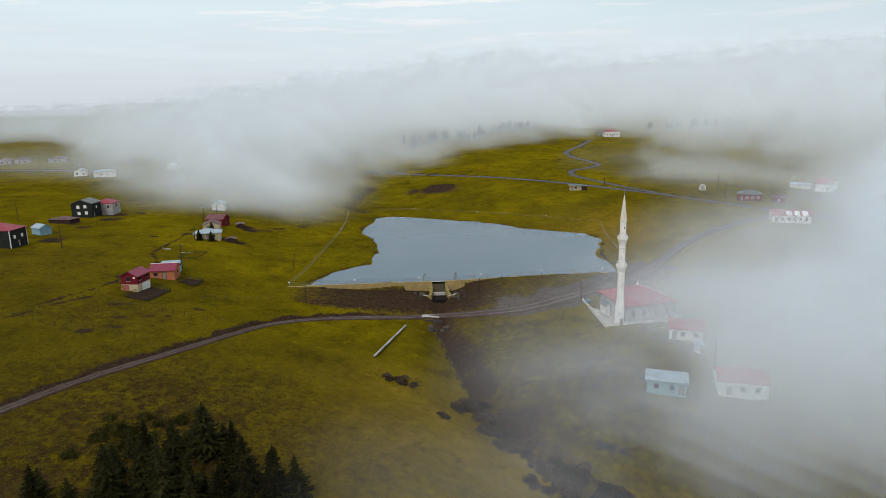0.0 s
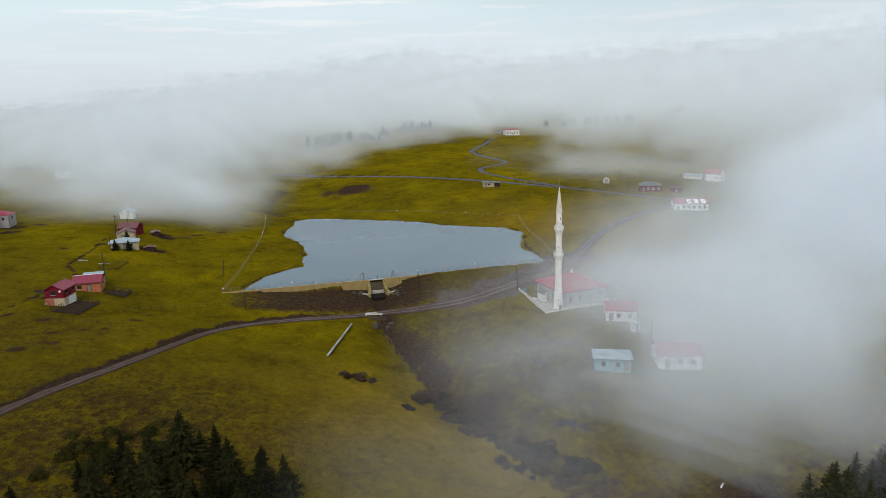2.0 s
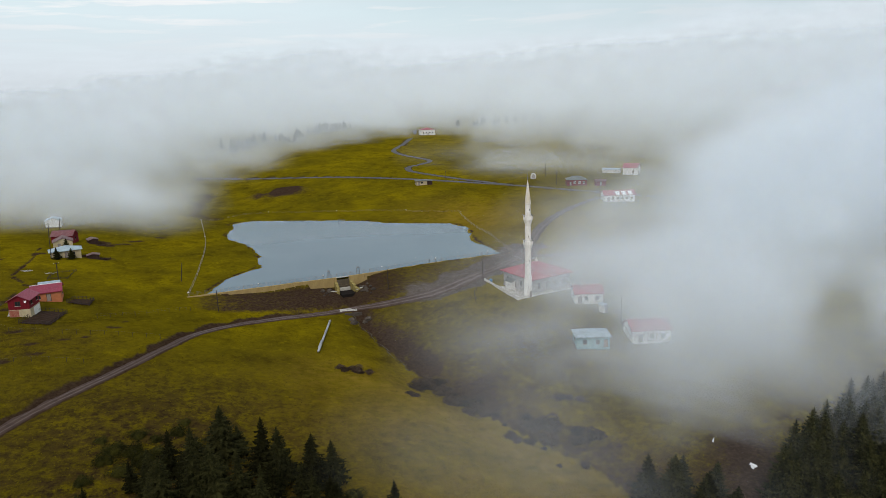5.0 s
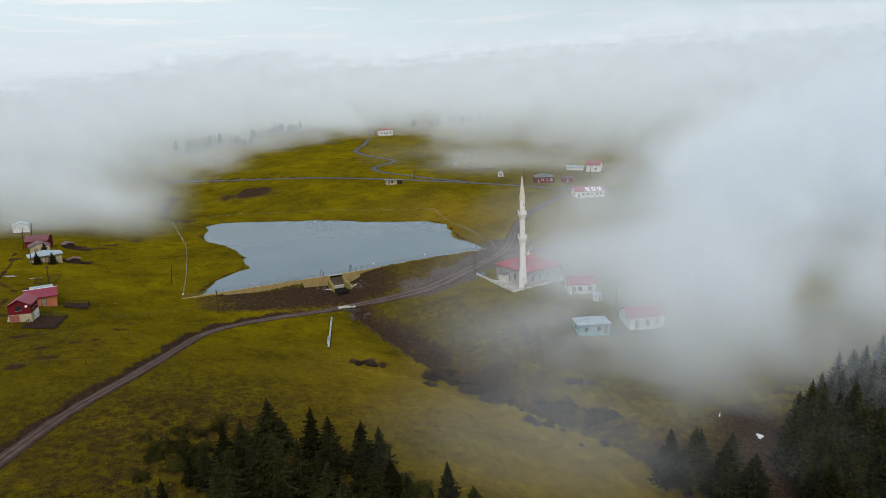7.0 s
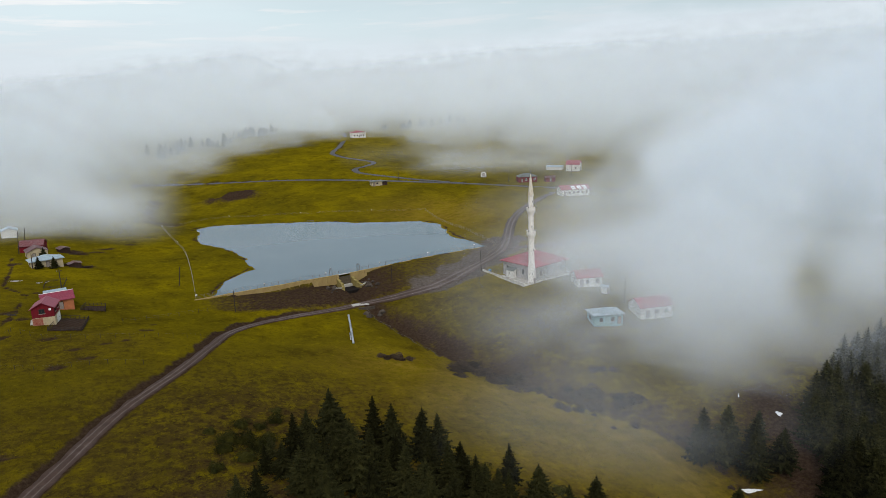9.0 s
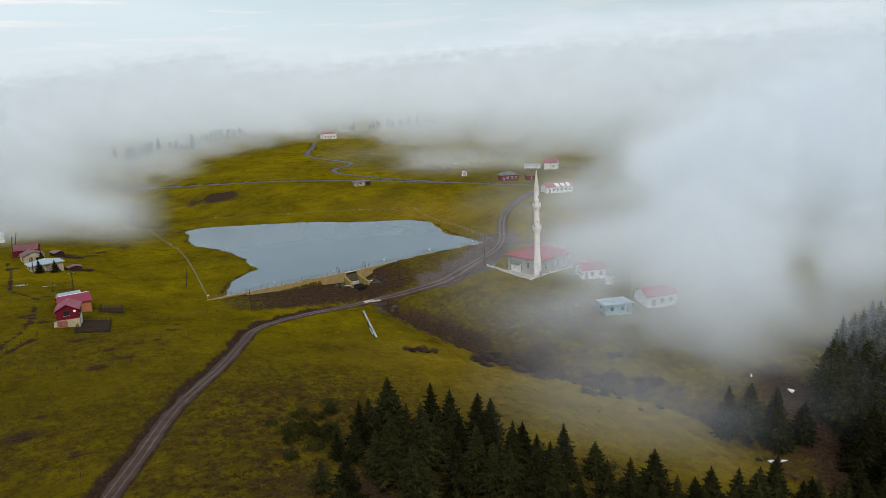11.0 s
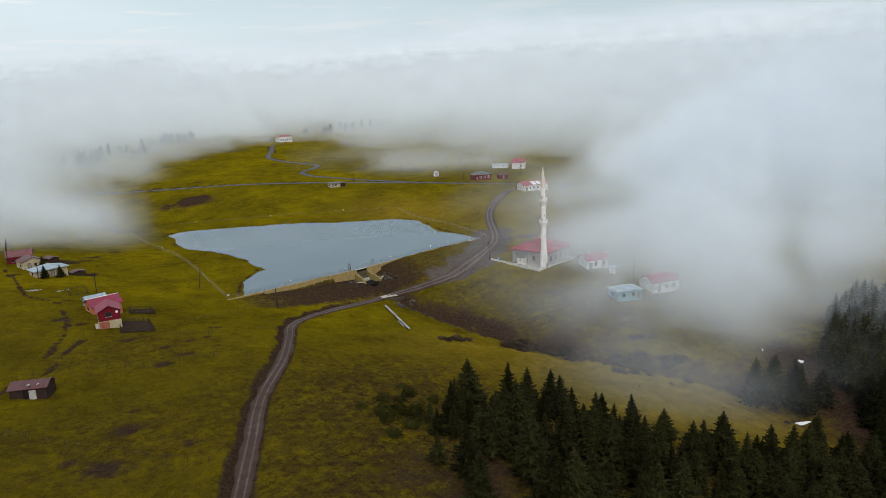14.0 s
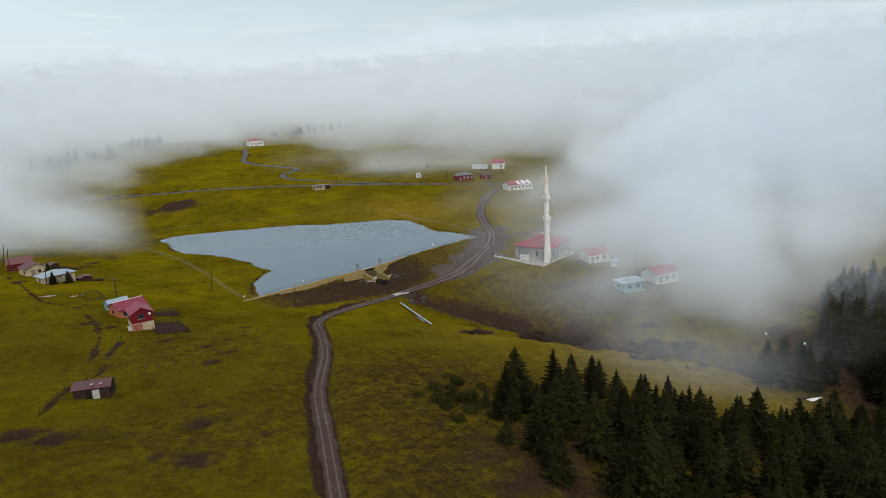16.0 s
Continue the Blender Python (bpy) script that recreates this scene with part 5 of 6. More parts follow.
for k, (x, y, count, long, mat) in enumerate([(-84.0, 271.5, 14, 3.2, "old_wood"), (-89.0, 276.5, 9, 2.6, "post_wood"), (-87.5, 297.5, 16, 3.6, "old_wood"), (-82.5, 300.5, 10, 3.0, "old_wood"), (-151.5, 303.0, 18, 4.2, "old_wood"), (-149.5, 250.5, 12, 3.4, "old_wood"), (-158.0, 288.0, 12, 4.0, "old_wood"), (-101.5, 203.0, 10, 2.8, "post_wood"), (-103.5, 246.5, 6, 2.4, "pale_concrete"), (-97.0, 243.5, 5, 2.6, "pale_concrete"), (-98.5, 281.0, 8, 2.6, "old_wood")]):
    build_timber(x, y, count, long, mat, "few pale boards lying on the grass" if mat == "pale_concrete" else "dark heap of weathered scrap boards", 70 + k)

# ---- hamlet further north-west ----
x, y = (-96.14, 270.94)
house("house", x, y, 12, 9.8, 6.0, 2.5, 1.5, "cream_wall", "zinc_roof", "low cream house with a wide pale zinc roof", windows=[("s", -2.6, 0.9, 1.1, 1.0), ("s", 2.4, 0.9, 1.1, 1.0), ("w", 0, 0.9, 1.0, 1.0)], doors=[("s", 0.2)], hip=True, over=0.6)
x, y = (-99.59, 287.27)
house("house", x, y, 10, 6.6, 6.8, 2.7, 1.4, "cream_wall", "rust_roof", "small weathered house with a dark rusted roof", windows=[("w", -1.4, 0.9, 0.9, 1.0), ("s", 0.8, 0.9, 0.9, 1.0)], doors=[("s", -1.2)])
x, y = (-101.2, 300.72)
house("house", x, y, 80, 6.4, 8.0, 3.0, 1.7, "red_wall", "patched_roof", "dark red house with a patched red and white roof", windows=[("w", -2, 1.0, 0.9, 1.0), ("w", 2, 1.0, 0.9, 1.0), ("s", 0, 1.0, 0.9, 1.0)], doors=[("w", 0)])
x, y = (-112.12, 340.4)
house("barn", x, y, 5, 6.0, 7.0, 3.0, 1.2, "white_wall", "zinc_roof", "pale barn with a white sheet roof in thin fog", category="barn")
x, y = (-87.4, 271.97)
house("shed", x, y, 8, 4.0, 3.2, 1.6, 0.5, "old_wood", "rust_roof", "low tumbledown shed of dark boards", category="shed")
x, y = (-91.42, 301.3)
house("shed", x, y, 20, 3.4, 4.6, 1.6, 0.5, "old_wood", "rust_roof", "low dark lean-to among scrap timber", category="shed")
x, y = (-158.47, 238.97)
house("house", x, y, -4, 12.0, 9.0, 6.0, 2.2, "black_wall", "pink_roof", "black boarded two-storey house with a red hipped roof", windows=[("e", -2, 2.9, 1.1, 1.2), ("e", 2, 2.9, 1.1, 1.2), ("s", 1.0, 2.9, 1.1, 1.2)], doors=[("e", 0)], hip=True, trim="sign_white", frames="frame_paint", panes="sign_white")
x, y = (-158.7, 263.92)
house("shed", x, y, 60, 4.6, 5.6, 2.8, 1.2, "blue_wall", "zinc_roof", "pale blue sheet-metal shed", category="shed")
x, y = (-165.02, 292.67)
house("shed", x, y, -12, 10.5, 6.0, 1.7, 1.1, "old_wood", "rust_roof", "long low shed with a rusted brown roof", category="shed", hip=True)
x, y = (-164.68, 312.22)
house("house", x, y, 0, 9.2, 9.0, 6.3, 1.7, "black_wall", "dark_roof", "black boarded two-storey house with white framed windows", windows=[("s", -1.5, 4.1, 1.3, 1.4), ("s", 1.7, 4.3, 1.3, 1.4), ("s", -1.3, 1.2, 1.3, 1.4), ("s", 2.0, 1.4, 1.3, 1.4), ("e", 0, 3.6, 1.1, 1.2)], doors=[("e", -2.5)], frames="frame_paint", panes="sign_white")
x, y = (-159.62, 321.42)
house("house", x, y, 0, 9.0, 8.0, 5.0, 2.0, "grey_wall", "pink_roof", "grey house with a pinkish red roof", windows=[("s", 2.5, 3.0, 1.0, 1.1), ("e", 0, 3.0, 1.0, 1.1)], hip=True)
for (x, y), w, label in zip([(-354.2, 565.8), (-343.85, 572.7), (-318.55, 579.6), (-251.85, 483), (-233.45, 479.55), (-200.1, 519.8)], (9, 12, 14, 8, 14, 9), ("dark farmhouse on the skyline", "low dark barn on the skyline", "grey farmhouse on the ridge in haze", "small white-roofed hut in mist", "long white-walled house in mist", "pale hut deep in mist")):
    pale = "white" in label or "pale" in label
    house("house", x, y, 20, w, 8.0, 3.4, 1.6, "white_wall" if pale else "grey_wall", "zinc_roof" if pale else "rust_roof", label, windows=[("s", -2, 1.0, 1.0, 1.1), ("s", 2, 1.0, 1.0, 1.1)], hip=w > 9)


def build_shed():
    x, y = (-114.54, 152.03)
    ob = thing("cattle_shed", x, y, -27, "weathered board shed with a rusted corrugated roof", "shed")
    w, d, h, rise = 6.2, 4.2, 2.1, 0.75
    bm = gable_walls(d, w, h, rise)
    bm.transform(Matrix.Rotation(math.pi / 2, 4, "Z"))
    part("wall", bm, M["old_wood"], ob)
    bm = gable_roof(d, w, h, rise, 0.3)
    bm.transform(Matrix.Rotation(math.pi / 2, 4, "Z"))
    part("roof", bm, M["rust_roof"], ob)
    for k in range(22):
        plank = part("plank", box(-w / 2 + 0.14 + k * 0.282, -d / 2 - 0.03, -0.2, 0.25, 0.05, h + 0.12 + random.uniform(-0.06, 0.04)), M["old_wood"], ob)
    # no hole in the wall: a flat panel carries the doorway's shade as colour
    part("doorway", box(-0.45, -d / 2 - 0.07, 0, 0.85, 0.05, 1.8), M["painted_shade"], ob, "dark panel painted as the shade of an open doorway")
    door = part("door", box(0.75, -d / 2 - 0.10, 0, 1.2, 0.06, 1.75), M["pale_concrete"], ob, "pale board door standing ajar")
    part("hinge", box(0.2, -d / 2 - 0.14, 1.4, 0.3, 0.03, 0.06), M["wire"], door)
    for k, (px, s) in enumerate(((0.05, 0.5), (1.6, 0.35))):
        p = part("roof_patch", box(px, -d / 4 - 0.35, h + rise * 0.5 + 0.12, s, 0.9, 0.03), M["steel"], ob, "bare tin patch")
        p.matrix_basis = Matrix.Translation((0, 0, 0))


build_shed()
x, y = (-136.27, 97.17)
house("house", x, y, 20, 7.0, 9.0, 3.0, 1.7, "brick", "red_roof", "farmhouse with a crimson sheet roof at the meadow's edge", windows=[("e", 0, 1.0, 1.0, 1.1)], doors=[("s", 0)])

# ---- dam ----
def build_dam():
    dam = tagged(new("dam"), "stained yellowish concrete dam wall with an earth bank", "dam")
    west = DAM[0]
    # the wall west of the spillway, in poured bays
    x0, x1 = (-54.28, -6.2)
    bays = 14
    for k in range(bays):
        a, b = x0 + (x1 - x0) * k / bays, x0 + (x1 - x0) * (k + 1) / bays
        ya, yb = dam_y(a), dam_y(b)
        n, turn = math.hypot(b - a, yb - ya), math.degrees(math.atan2(yb - ya, b - a))
        depth = np.interp((a + b) / 2, [-54.05, -34.5, -13.8, -5.75], [1.2, 2.4, 3.8, 4.6])
        bay = part("wall_bay", box(0, 0, -depth, n - 0.03, 0.5, depth + 0.42, bevel=0.02), M["concrete"], dam)
        bay.matrix_basis = pose((a + b) / 2, (ya + yb) / 2, 0, 0, 0, turn)
        part("buttress", box(-n / 2, -0.3, -depth, 0.28, 0.3, depth + 0.15), M["concrete"], bay)
    part("wall_stub", box(0, 0, -4.4, 6.2, 0.5, 4.85, bevel=0.02), M["concrete"], dam).matrix_basis = pose(*(2.55, 222.6), 0, 0, 0, 8)
    # crest kerb east of the spillway
    xs = np.linspace(*(5.29, 64.4), 15)
    for a, b in zip(xs[:-1], xs[1:]):
        n, turn = math.hypot(b - a, dam_y(b) - dam_y(a)), math.degrees(math.atan2(dam_y(b) - dam_y(a), b - a))
        part("crest_kerb", box(0, 0, -0.9, n - 0.02, 0.4, 1.15, bevel=0.03), M["concrete"], dam).matrix_basis = pose((a + b) / 2, (dam_y(a) + dam_y(b)) / 2, 0, 0, 0, turn)
    # spillway: a notch in the wall over a stilling basin between stepped, splaying side walls
    sx, sy = (-3.33, 221.95)
    seat = pose(sx, sy, 0, 0, 0, 3)
    spill = part("spillway_sill", box(0, 0, -4.6, 4.5, 0.7, 4.05), M["wet_concrete"], dam, "dark wet spillway sill")
    spill.matrix_basis = seat
    for s in (-1, 1):
        part("notch_pier", box(s * 2.55, 0, -4.8, 0.7, 0.8, 5.25, bevel=0.03), M["concrete"], dam).matrix_basis = seat
        # each side wall steps down from the dam and turns outward at its end
        for k, (y0, y1, top, out) in enumerate(((-0.4, -2.6, -0.9, 0.0), (-2.6, -5.2, -1.5, 0.12), (-5.2, -7.4, -2.1, 0.5))):
            bm = bmesh.new()
            a0, a1 = s * (2.7 + out * 0.4), s * (2.7 + out * 1.6)
            ring = [(a0 - 0.45, y0), (a0 + 0.45, y0), (a1 + 0.5, y1), (a1 - 0.5, y1)]
            low = [bm.verts.new((u, v, -5.6)) for u, v in ring]
            high = [bm.verts.new((u, v, top - (0.25 if i > 1 else 0))) for i, (u, v) in enumerate(ring)]
            bm.faces.new(low[::-1])
            bm.faces.new(high)
            for i in range(4):
                bm.faces.new((low[i], low[(i + 1) % 4], high[(i + 1) % 4], high[i]))
            bmesh.ops.bevel(bm, geom=list(bm.edges), offset=0.04, segments=1, affect="EDGES")
            part("basin_wall", bm, M["mossy_concrete"], dam).matrix_basis = seat
        wing = part("wing_wall", box(0, 0, -5.4, 3.4, 0.6, 2.7, bevel=0.05), M["mossy_concrete"], dam)
        wing.matrix_basis = pose(sx + s * 4.5, sy - 6.4, 0, 0, 0, 3 + s * 38)
        part("wing_cap", box(0, 0, -2.7, 3.5, 0.72, 0.14, bevel=0.03), M["pale_concrete"], wing)
    part("chute_face", box(0, -0.55, -5.2, 4.4, 0.5, 2.7), M["wet_concrete"], dam, "streaked wet chute face").matrix_basis = seat
    part("foam_sill", box(0, -1.6, -4.9, 4.3, 0.6, 1.9, bevel=0.05), M["pale_concrete"], dam, "wet pale sill").matrix_basis = seat
    # floor coloured near-black to paint the shade between the basin walls
    part("basin_floor", box(0, -5.0, -5.4, 4.8, 5.0, 1.5), M["painted_shade"], dam, "wet basin floor with the recess's shade painted in").matrix_basis = seat
    # plank walkway over the notch
    part("footbridge", box(0, 0, 0.30, 5.8, 0.8, 0.12, bevel=0.02), M["pale_concrete"], dam).matrix_basis = seat


build_dam()


def build_sluice_posts():
    for x, y in [(-8.05, 222.29), (2.53, 223.1)]:
        ob = thing("sluice_frame", x, y, 5, "dark steel sluice frame on the dam crest", "sluice", "sluice frames", z=0.4)
        for s in (-0.45, 0.45):
            part("upright", box(s, 0, -0.2, 0.12, 0.12, 2.6), M["wire"], ob)
        part("crossbar", box(0, 0, 2.3, 1.1, 0.14, 0.14), M["wire"], ob)
        part("spindle", lathe([(0.04, 0.0), (0.04, 2.7), (0.22, 2.72), (0.22, 2.78), (0.04, 2.8)], 10), M["wire"], ob)
    x, y = (17.59, 329.47)
    ob = thing("intake_frame", x, y, -28, "thin dark frame standing in the lake shallows", "frame", z=0.0)
    for s in (-1.7, 1.7):
        part("upright", box(s, 0, -3.0, 0.14, 0.14, 5.0), M["wire"], ob)
    part("crossbar", box(0, 0, 1.9, 3.6, 0.12, 0.12), M["wire"], ob)
    part("lower_bar", box(0, 0, 0.35, 3.4, 0.10, 0.10), M["wire"], ob)


build_sluice_posts()


def build_barrel(x, y, z):
    ob = thing("water_barrel", x, y, 0, "blue plastic barrel beside the yard wall", "barrel", z=z)
    part("body", lathe([(0.42, 0), (0.5, 0.12), (0.52, 0.6), (0.5, 1.1), (0.42, 1.2)], 14), M["barrel_blue"], ob, smooth=True)
    part("lid", lathe([(0.40, 1.2), (0.40, 1.26), (0.1, 1.28)], 14), M["barrel_blue"], ob)


x, y = (42.09, 197.11)
build_barrel(x, y, -1.07)


def rock_mesh(name, size, seed):
    bm = bmesh.new()
    bmesh.ops.create_icosphere(bm, subdivisions=2, radius=1.0)
    for v in bm.verts:
        n = noise.noise(v.co * 1.3 + Vector((seed * 3.7, seed, 0)))
        v.co *= 1 + 0.45 * n
        v.co.z *= 0.72
    bm.transform(Matrix.Scale(size, 4))
    mesh = bpy.data.meshes.new(name)
    bm.to_mesh(mesh)
    bm.free()
    mesh.materials.append(M["stone"])
    return mesh


ROCKS = [rock_mesh("boulder", 1.0, k) for k in range(4)]


def boulder(x, y, size, k):
    ob = new("boulder", ROCKS[k % 4])
    ob.matrix_basis = pose(x, y, ground_at(x, y) + size * 0.25, 0, 0, k * 47) @ Matrix.Diagonal((size, size * (0.8 + 0.1 * (k % 3)), size, 1))
    tagged(ob, "grey boulder tipped beside the spillway", "rock", "boulders at the spillway")


for k in range(26):
    side = 1 if k % 3 else -1
    bx, by = (-3.33, 214.47)
    boulder(bx + side * random.uniform(4.8, 8.5), by + random.uniform(-5, 4.5), random.uniform(0.35, 0.95), k)


def build_culvert():
    x, y = (-5.29, 196.53)
    ob = thing("culvert", x, y, -8, "broken concrete culvert under the gravel track", "culvert", z=PROFILES["dirt"][np.argmin(np.hypot(*(DIRT - np.array((x, y))).T))])
    part("headwall", box(0, -0.3, -3.0, 5.4, 0.5, 2.9, bevel=0.05), M["stone"], ob)
    # the headwall is solid; this panel paints the dark of the mouth
    part("mouth", box(0.2, -0.58, -2.7, 2.0, 0.08, 1.5), M["painted_shade"], ob, "dark panel painted as the shade in the culvert mouth")
    slab = part("slab", box(-1.4, 3.0, -0.18, 5.4, 2.6, 0.22, bevel=0.04), M["pale_concrete"], ob, "pale bare concrete slab in the track")


build_culvert()
for k in range(9):
    x, y = (-4.02, 193.43)
    boulder(x + random.uniform(-3.5, 3.5), y + random.uniform(-2.5, 0.8), random.uniform(0.4, 1.0), k + 3)


def build_pipe(a, b, r, name, label, lift):
    za, zb = ground_at(*a), ground_at(*b)
    ob = thing(name, *a, 0, label, "pipe", "steel pipes on the grass", z=za)
    n = math.hypot(b[0] - a[0], b[1] - a[1])
    u = ((b[0] - a[0]) / n, (b[1] - a[1]) / n)
    sections = 3 if n > 12 else 1
    for k in range(sections):
        f, g = k / sections, (k + 1) / sections
        pts = [(u[0] * n * t, u[1] * n * t, (zb - za) * t + r + lift) for t in (f, g - 0.004)]
        sec = part("pipe_section", tube(pts, r, 14), M["steel"], ob, smooth=True)
        part("flange", tube([pts[0], [p + (q - p) * 0.02 for p, q in zip(pts[0], pts[1])]], r * 1.2, 14), M["steel"], sec)


build_pipe(*[(-13.8, 189.98), (-21.27, 165.83)], 0.30, "steel_pipe", "long galvanised steel pipe lying on the grass", 0.25)
build_pipe(*[(-18.86, 175.26), (-20.58, 169.74)], 0.17, "steel_pipe", "shorter steel pipe beside the long one", 0.1)


# ---- fences and poles ----
def build_fence(name, line, gap, height, post_mat, wires, label, group="", knob=None, radius=0.05, wire_mat="wire", wire_r=0.012, base_z=None):
    pts = smooth_line(np.array(line), 1.0) if len(line) > 2 else np.array([np.array(line[0]) + (np.array(line[1]) - np.array(line[0])) * k / 40 for k in range(41)])
    lengths = np.r_[0, np.cumsum(np.hypot(*np.diff(pts, axis=0).T))]
    n = int(lengths[-1] / gap)
    s = np.linspace(0, lengths[-1], n + 1)
    xs, ys = np.interp(s, lengths, pts[:, 0]), np.interp(s, lengths, pts[:, 1])
    zs = land(xs, ys)[0] if base_z is None else np.full(len(xs), base_z)
    ob = thing(name, xs[0], ys[0], 0, label, "fence", group, z=zs[0])
    first = None
    tops = []
    for k, (px, py, pz) in enumerate(zip(xs, ys, zs)):
        h = height * random.uniform(0.93, 1.07)
        m = pose(px - xs[0], py - ys[0], pz - zs[0], random.uniform(-3, 3), random.uniform(-3, 3), 0)
        if first is None:
            first = part("fence_post", lathe([(radius, -0.5), (radius, height - 0.05), (radius * 0.6, height)], 6), M[post_mat], ob)
            first.matrix_basis = m
        else:
            part_copy(first, m)
        tops.append((px - xs[0], py - ys[0], pz - zs[0]))
        if knob and k % knob == 0:
            part("white_marker", box(0, 0, height - 0.1, 0.34, 0.1, 0.34, bevel=0.02), M["sign_white"], ob, "small white marker plate").matrix_basis = m
    for w in wires:
        part("wire", tube([(a, b, c + w * height) for a, b, c in tops], wire_r, 4), M[wire_mat], ob)
    return ob


crest = [(float(x), float(dam_y(x)) + 0.05) for x in np.linspace(*(-53.47, 64.4), 12)]
build_fence("dam_fence", crest, 2.4, 1.35, "wire", (0.35, 0.65, 0.95), "thin dark post-and-wire fence along the dam crest", knob=9, radius=0.05, wire_r=0.02, base_z=0.40)
build_fence("lake_fence", [(-53.82, 220), (-50.37, 253.8), (-47.72, 293.25), (-48.3, 333.5), (-49.45, 361.1)], 6.6, 1.25, "pale_post", (0.22, 0.95), "pale post and rail fence along the lake's western meadow", knob=14, radius=0.035, wire_mat="pale_post", wire_r=0.05)
build_fence("lake_fence", [(-49.45, 361.1), (-28.06, 373.75), (-8.74, 371.45), (11.38, 359.95), (49.56, 338.1), (75.9, 315.1)], 4.2, 1.2, "post_wood", (0.5, 0.95), "thin pale fence above the northern shore", knob=9, radius=0.05, wire_mat="pale_post", wire_r=0.014)
build_fence("lake_fence", [(75.9, 315.1), (72.45, 285.2), (69.57, 258.75), (65.55, 230.57)], 2.6, 1.3, "pale_post", (0.3, 0.6, 0.95), "pale fence down the eastern shore", radius=0.06, wire_mat="pale_post", wire_r=0.022)
build_fence("field_fence", [(-75.9, 190.9), (-65.55, 195.5), (-52.9, 202.4)], 3.0, 1.2, "post_wood", (0.5, 0.9), "old wooden post fence through the meadow", "meadow fences", radius=0.06, wire_r=0.006)
build_fence("field_fence", [(-100.28, 186.07), (-94.53, 179.86), (-87.86, 176.75), (-75.21, 174), (-59.34, 171)], 3.0, 1.2, "post_wood", (0.9,), "old wooden post fence below the farm plot", "meadow fences", radius=0.05, wire_r=0.005)
build_fence("field_fence", [(-100.51, 184.57), (-104.65, 176.64), (-109.25, 165.14), (-116.84, 158.93), (-124.2, 148.69)], 3.2, 1.2, "post_wood", (0.9,), "old wooden post fence beside the ditch", "meadow fences", radius=0.055, wire_r=0.005)
build_fence("field_fence", [(-110.4, 163.07), (-102.23, 159.5), (-94.19, 156.97), (-82.8, 155.13), (-73.71, 153.41)], 3.4, 1.1, "post_wood", (0.9,), "sagging post fence in the near meadow", "meadow fences", radius=0.06, wire_r=0.006)
build_fence("field_fence", [(-133.28, 123.85), (-129.03, 130.98), (-123.85, 138.23), (-118.1, 131.56), (-111.66, 124.66), (-104.65, 117.53), (-96.71, 110.4)], 3.2, 1.2, "post_wood", (0.9,), "leaning post fence on the near slope", "meadow fences", radius=0.05, wire_r=0.005)
build_fence("field_fence", [(41.4, 195.5), (34.5, 192.05), (31.05, 184)], 2.2, 1.2, "post_wood", (0.5, 0.9), "short stretch of wooden fence below the yard wall", "meadow fences", radius=0.07)


def build_pole(x, y, height, lean, arm=False):
    ob = thing("utility_pole", x, y, random.uniform(0, 90), "dark wooden utility pole", "pole", "utility poles")
    ob.matrix_basis = ob.matrix_basis @ pose(0, 0, 0, lean, lean * 0.5, 0)
    part("pole", lathe([(0.17, -0.8), (0.11, height)], 8), M["pole_wood"], ob)
    if arm:
        a = part("crossarm", box(0, 0.12, height - 0.6, 1.6, 0.1, 0.12), M["pole_wood"], ob)
        for k in (-0.65, 0, 0.65):
            part("insulator", lathe([(0.03, 0), (0.06, 0.05), (0.06, 0.14), (0.02, 0.18)], 6), M["sign_white"], a).matrix_basis = pose(k, 0.12, height - 0.48)


for (x, y), h, lean in zip([(-185.15, 293.25), (-136.85, 236.9), (-90.27, 223.67), (-105.8, 294.97), (-99.94, 265.65), (-56.35, 239.77), (-45.08, 202.4), (9.77, 209.87), (40.94, 201.02), (-105.22, 310.5), (193.2, 340.4), (151.8, 350.75), (161, 381.8), (61.87, 150.65), (101.2, 404.8), (-347.3, 571.55), (-328.9, 570.4)], (7.5, 7.8, 8.5, 8.5, 5.5, 6.5, 6.6, 7.0, 7.6, 8, 9, 8, 9, 8, 6, 10, 10), (0, 0, 1, 6, 3, 8, 0, 0, -2, 10, 0, 0, 0, 0, 0, 0, 0)):
    build_pole(x, y, h, lean, h >= 8.5)


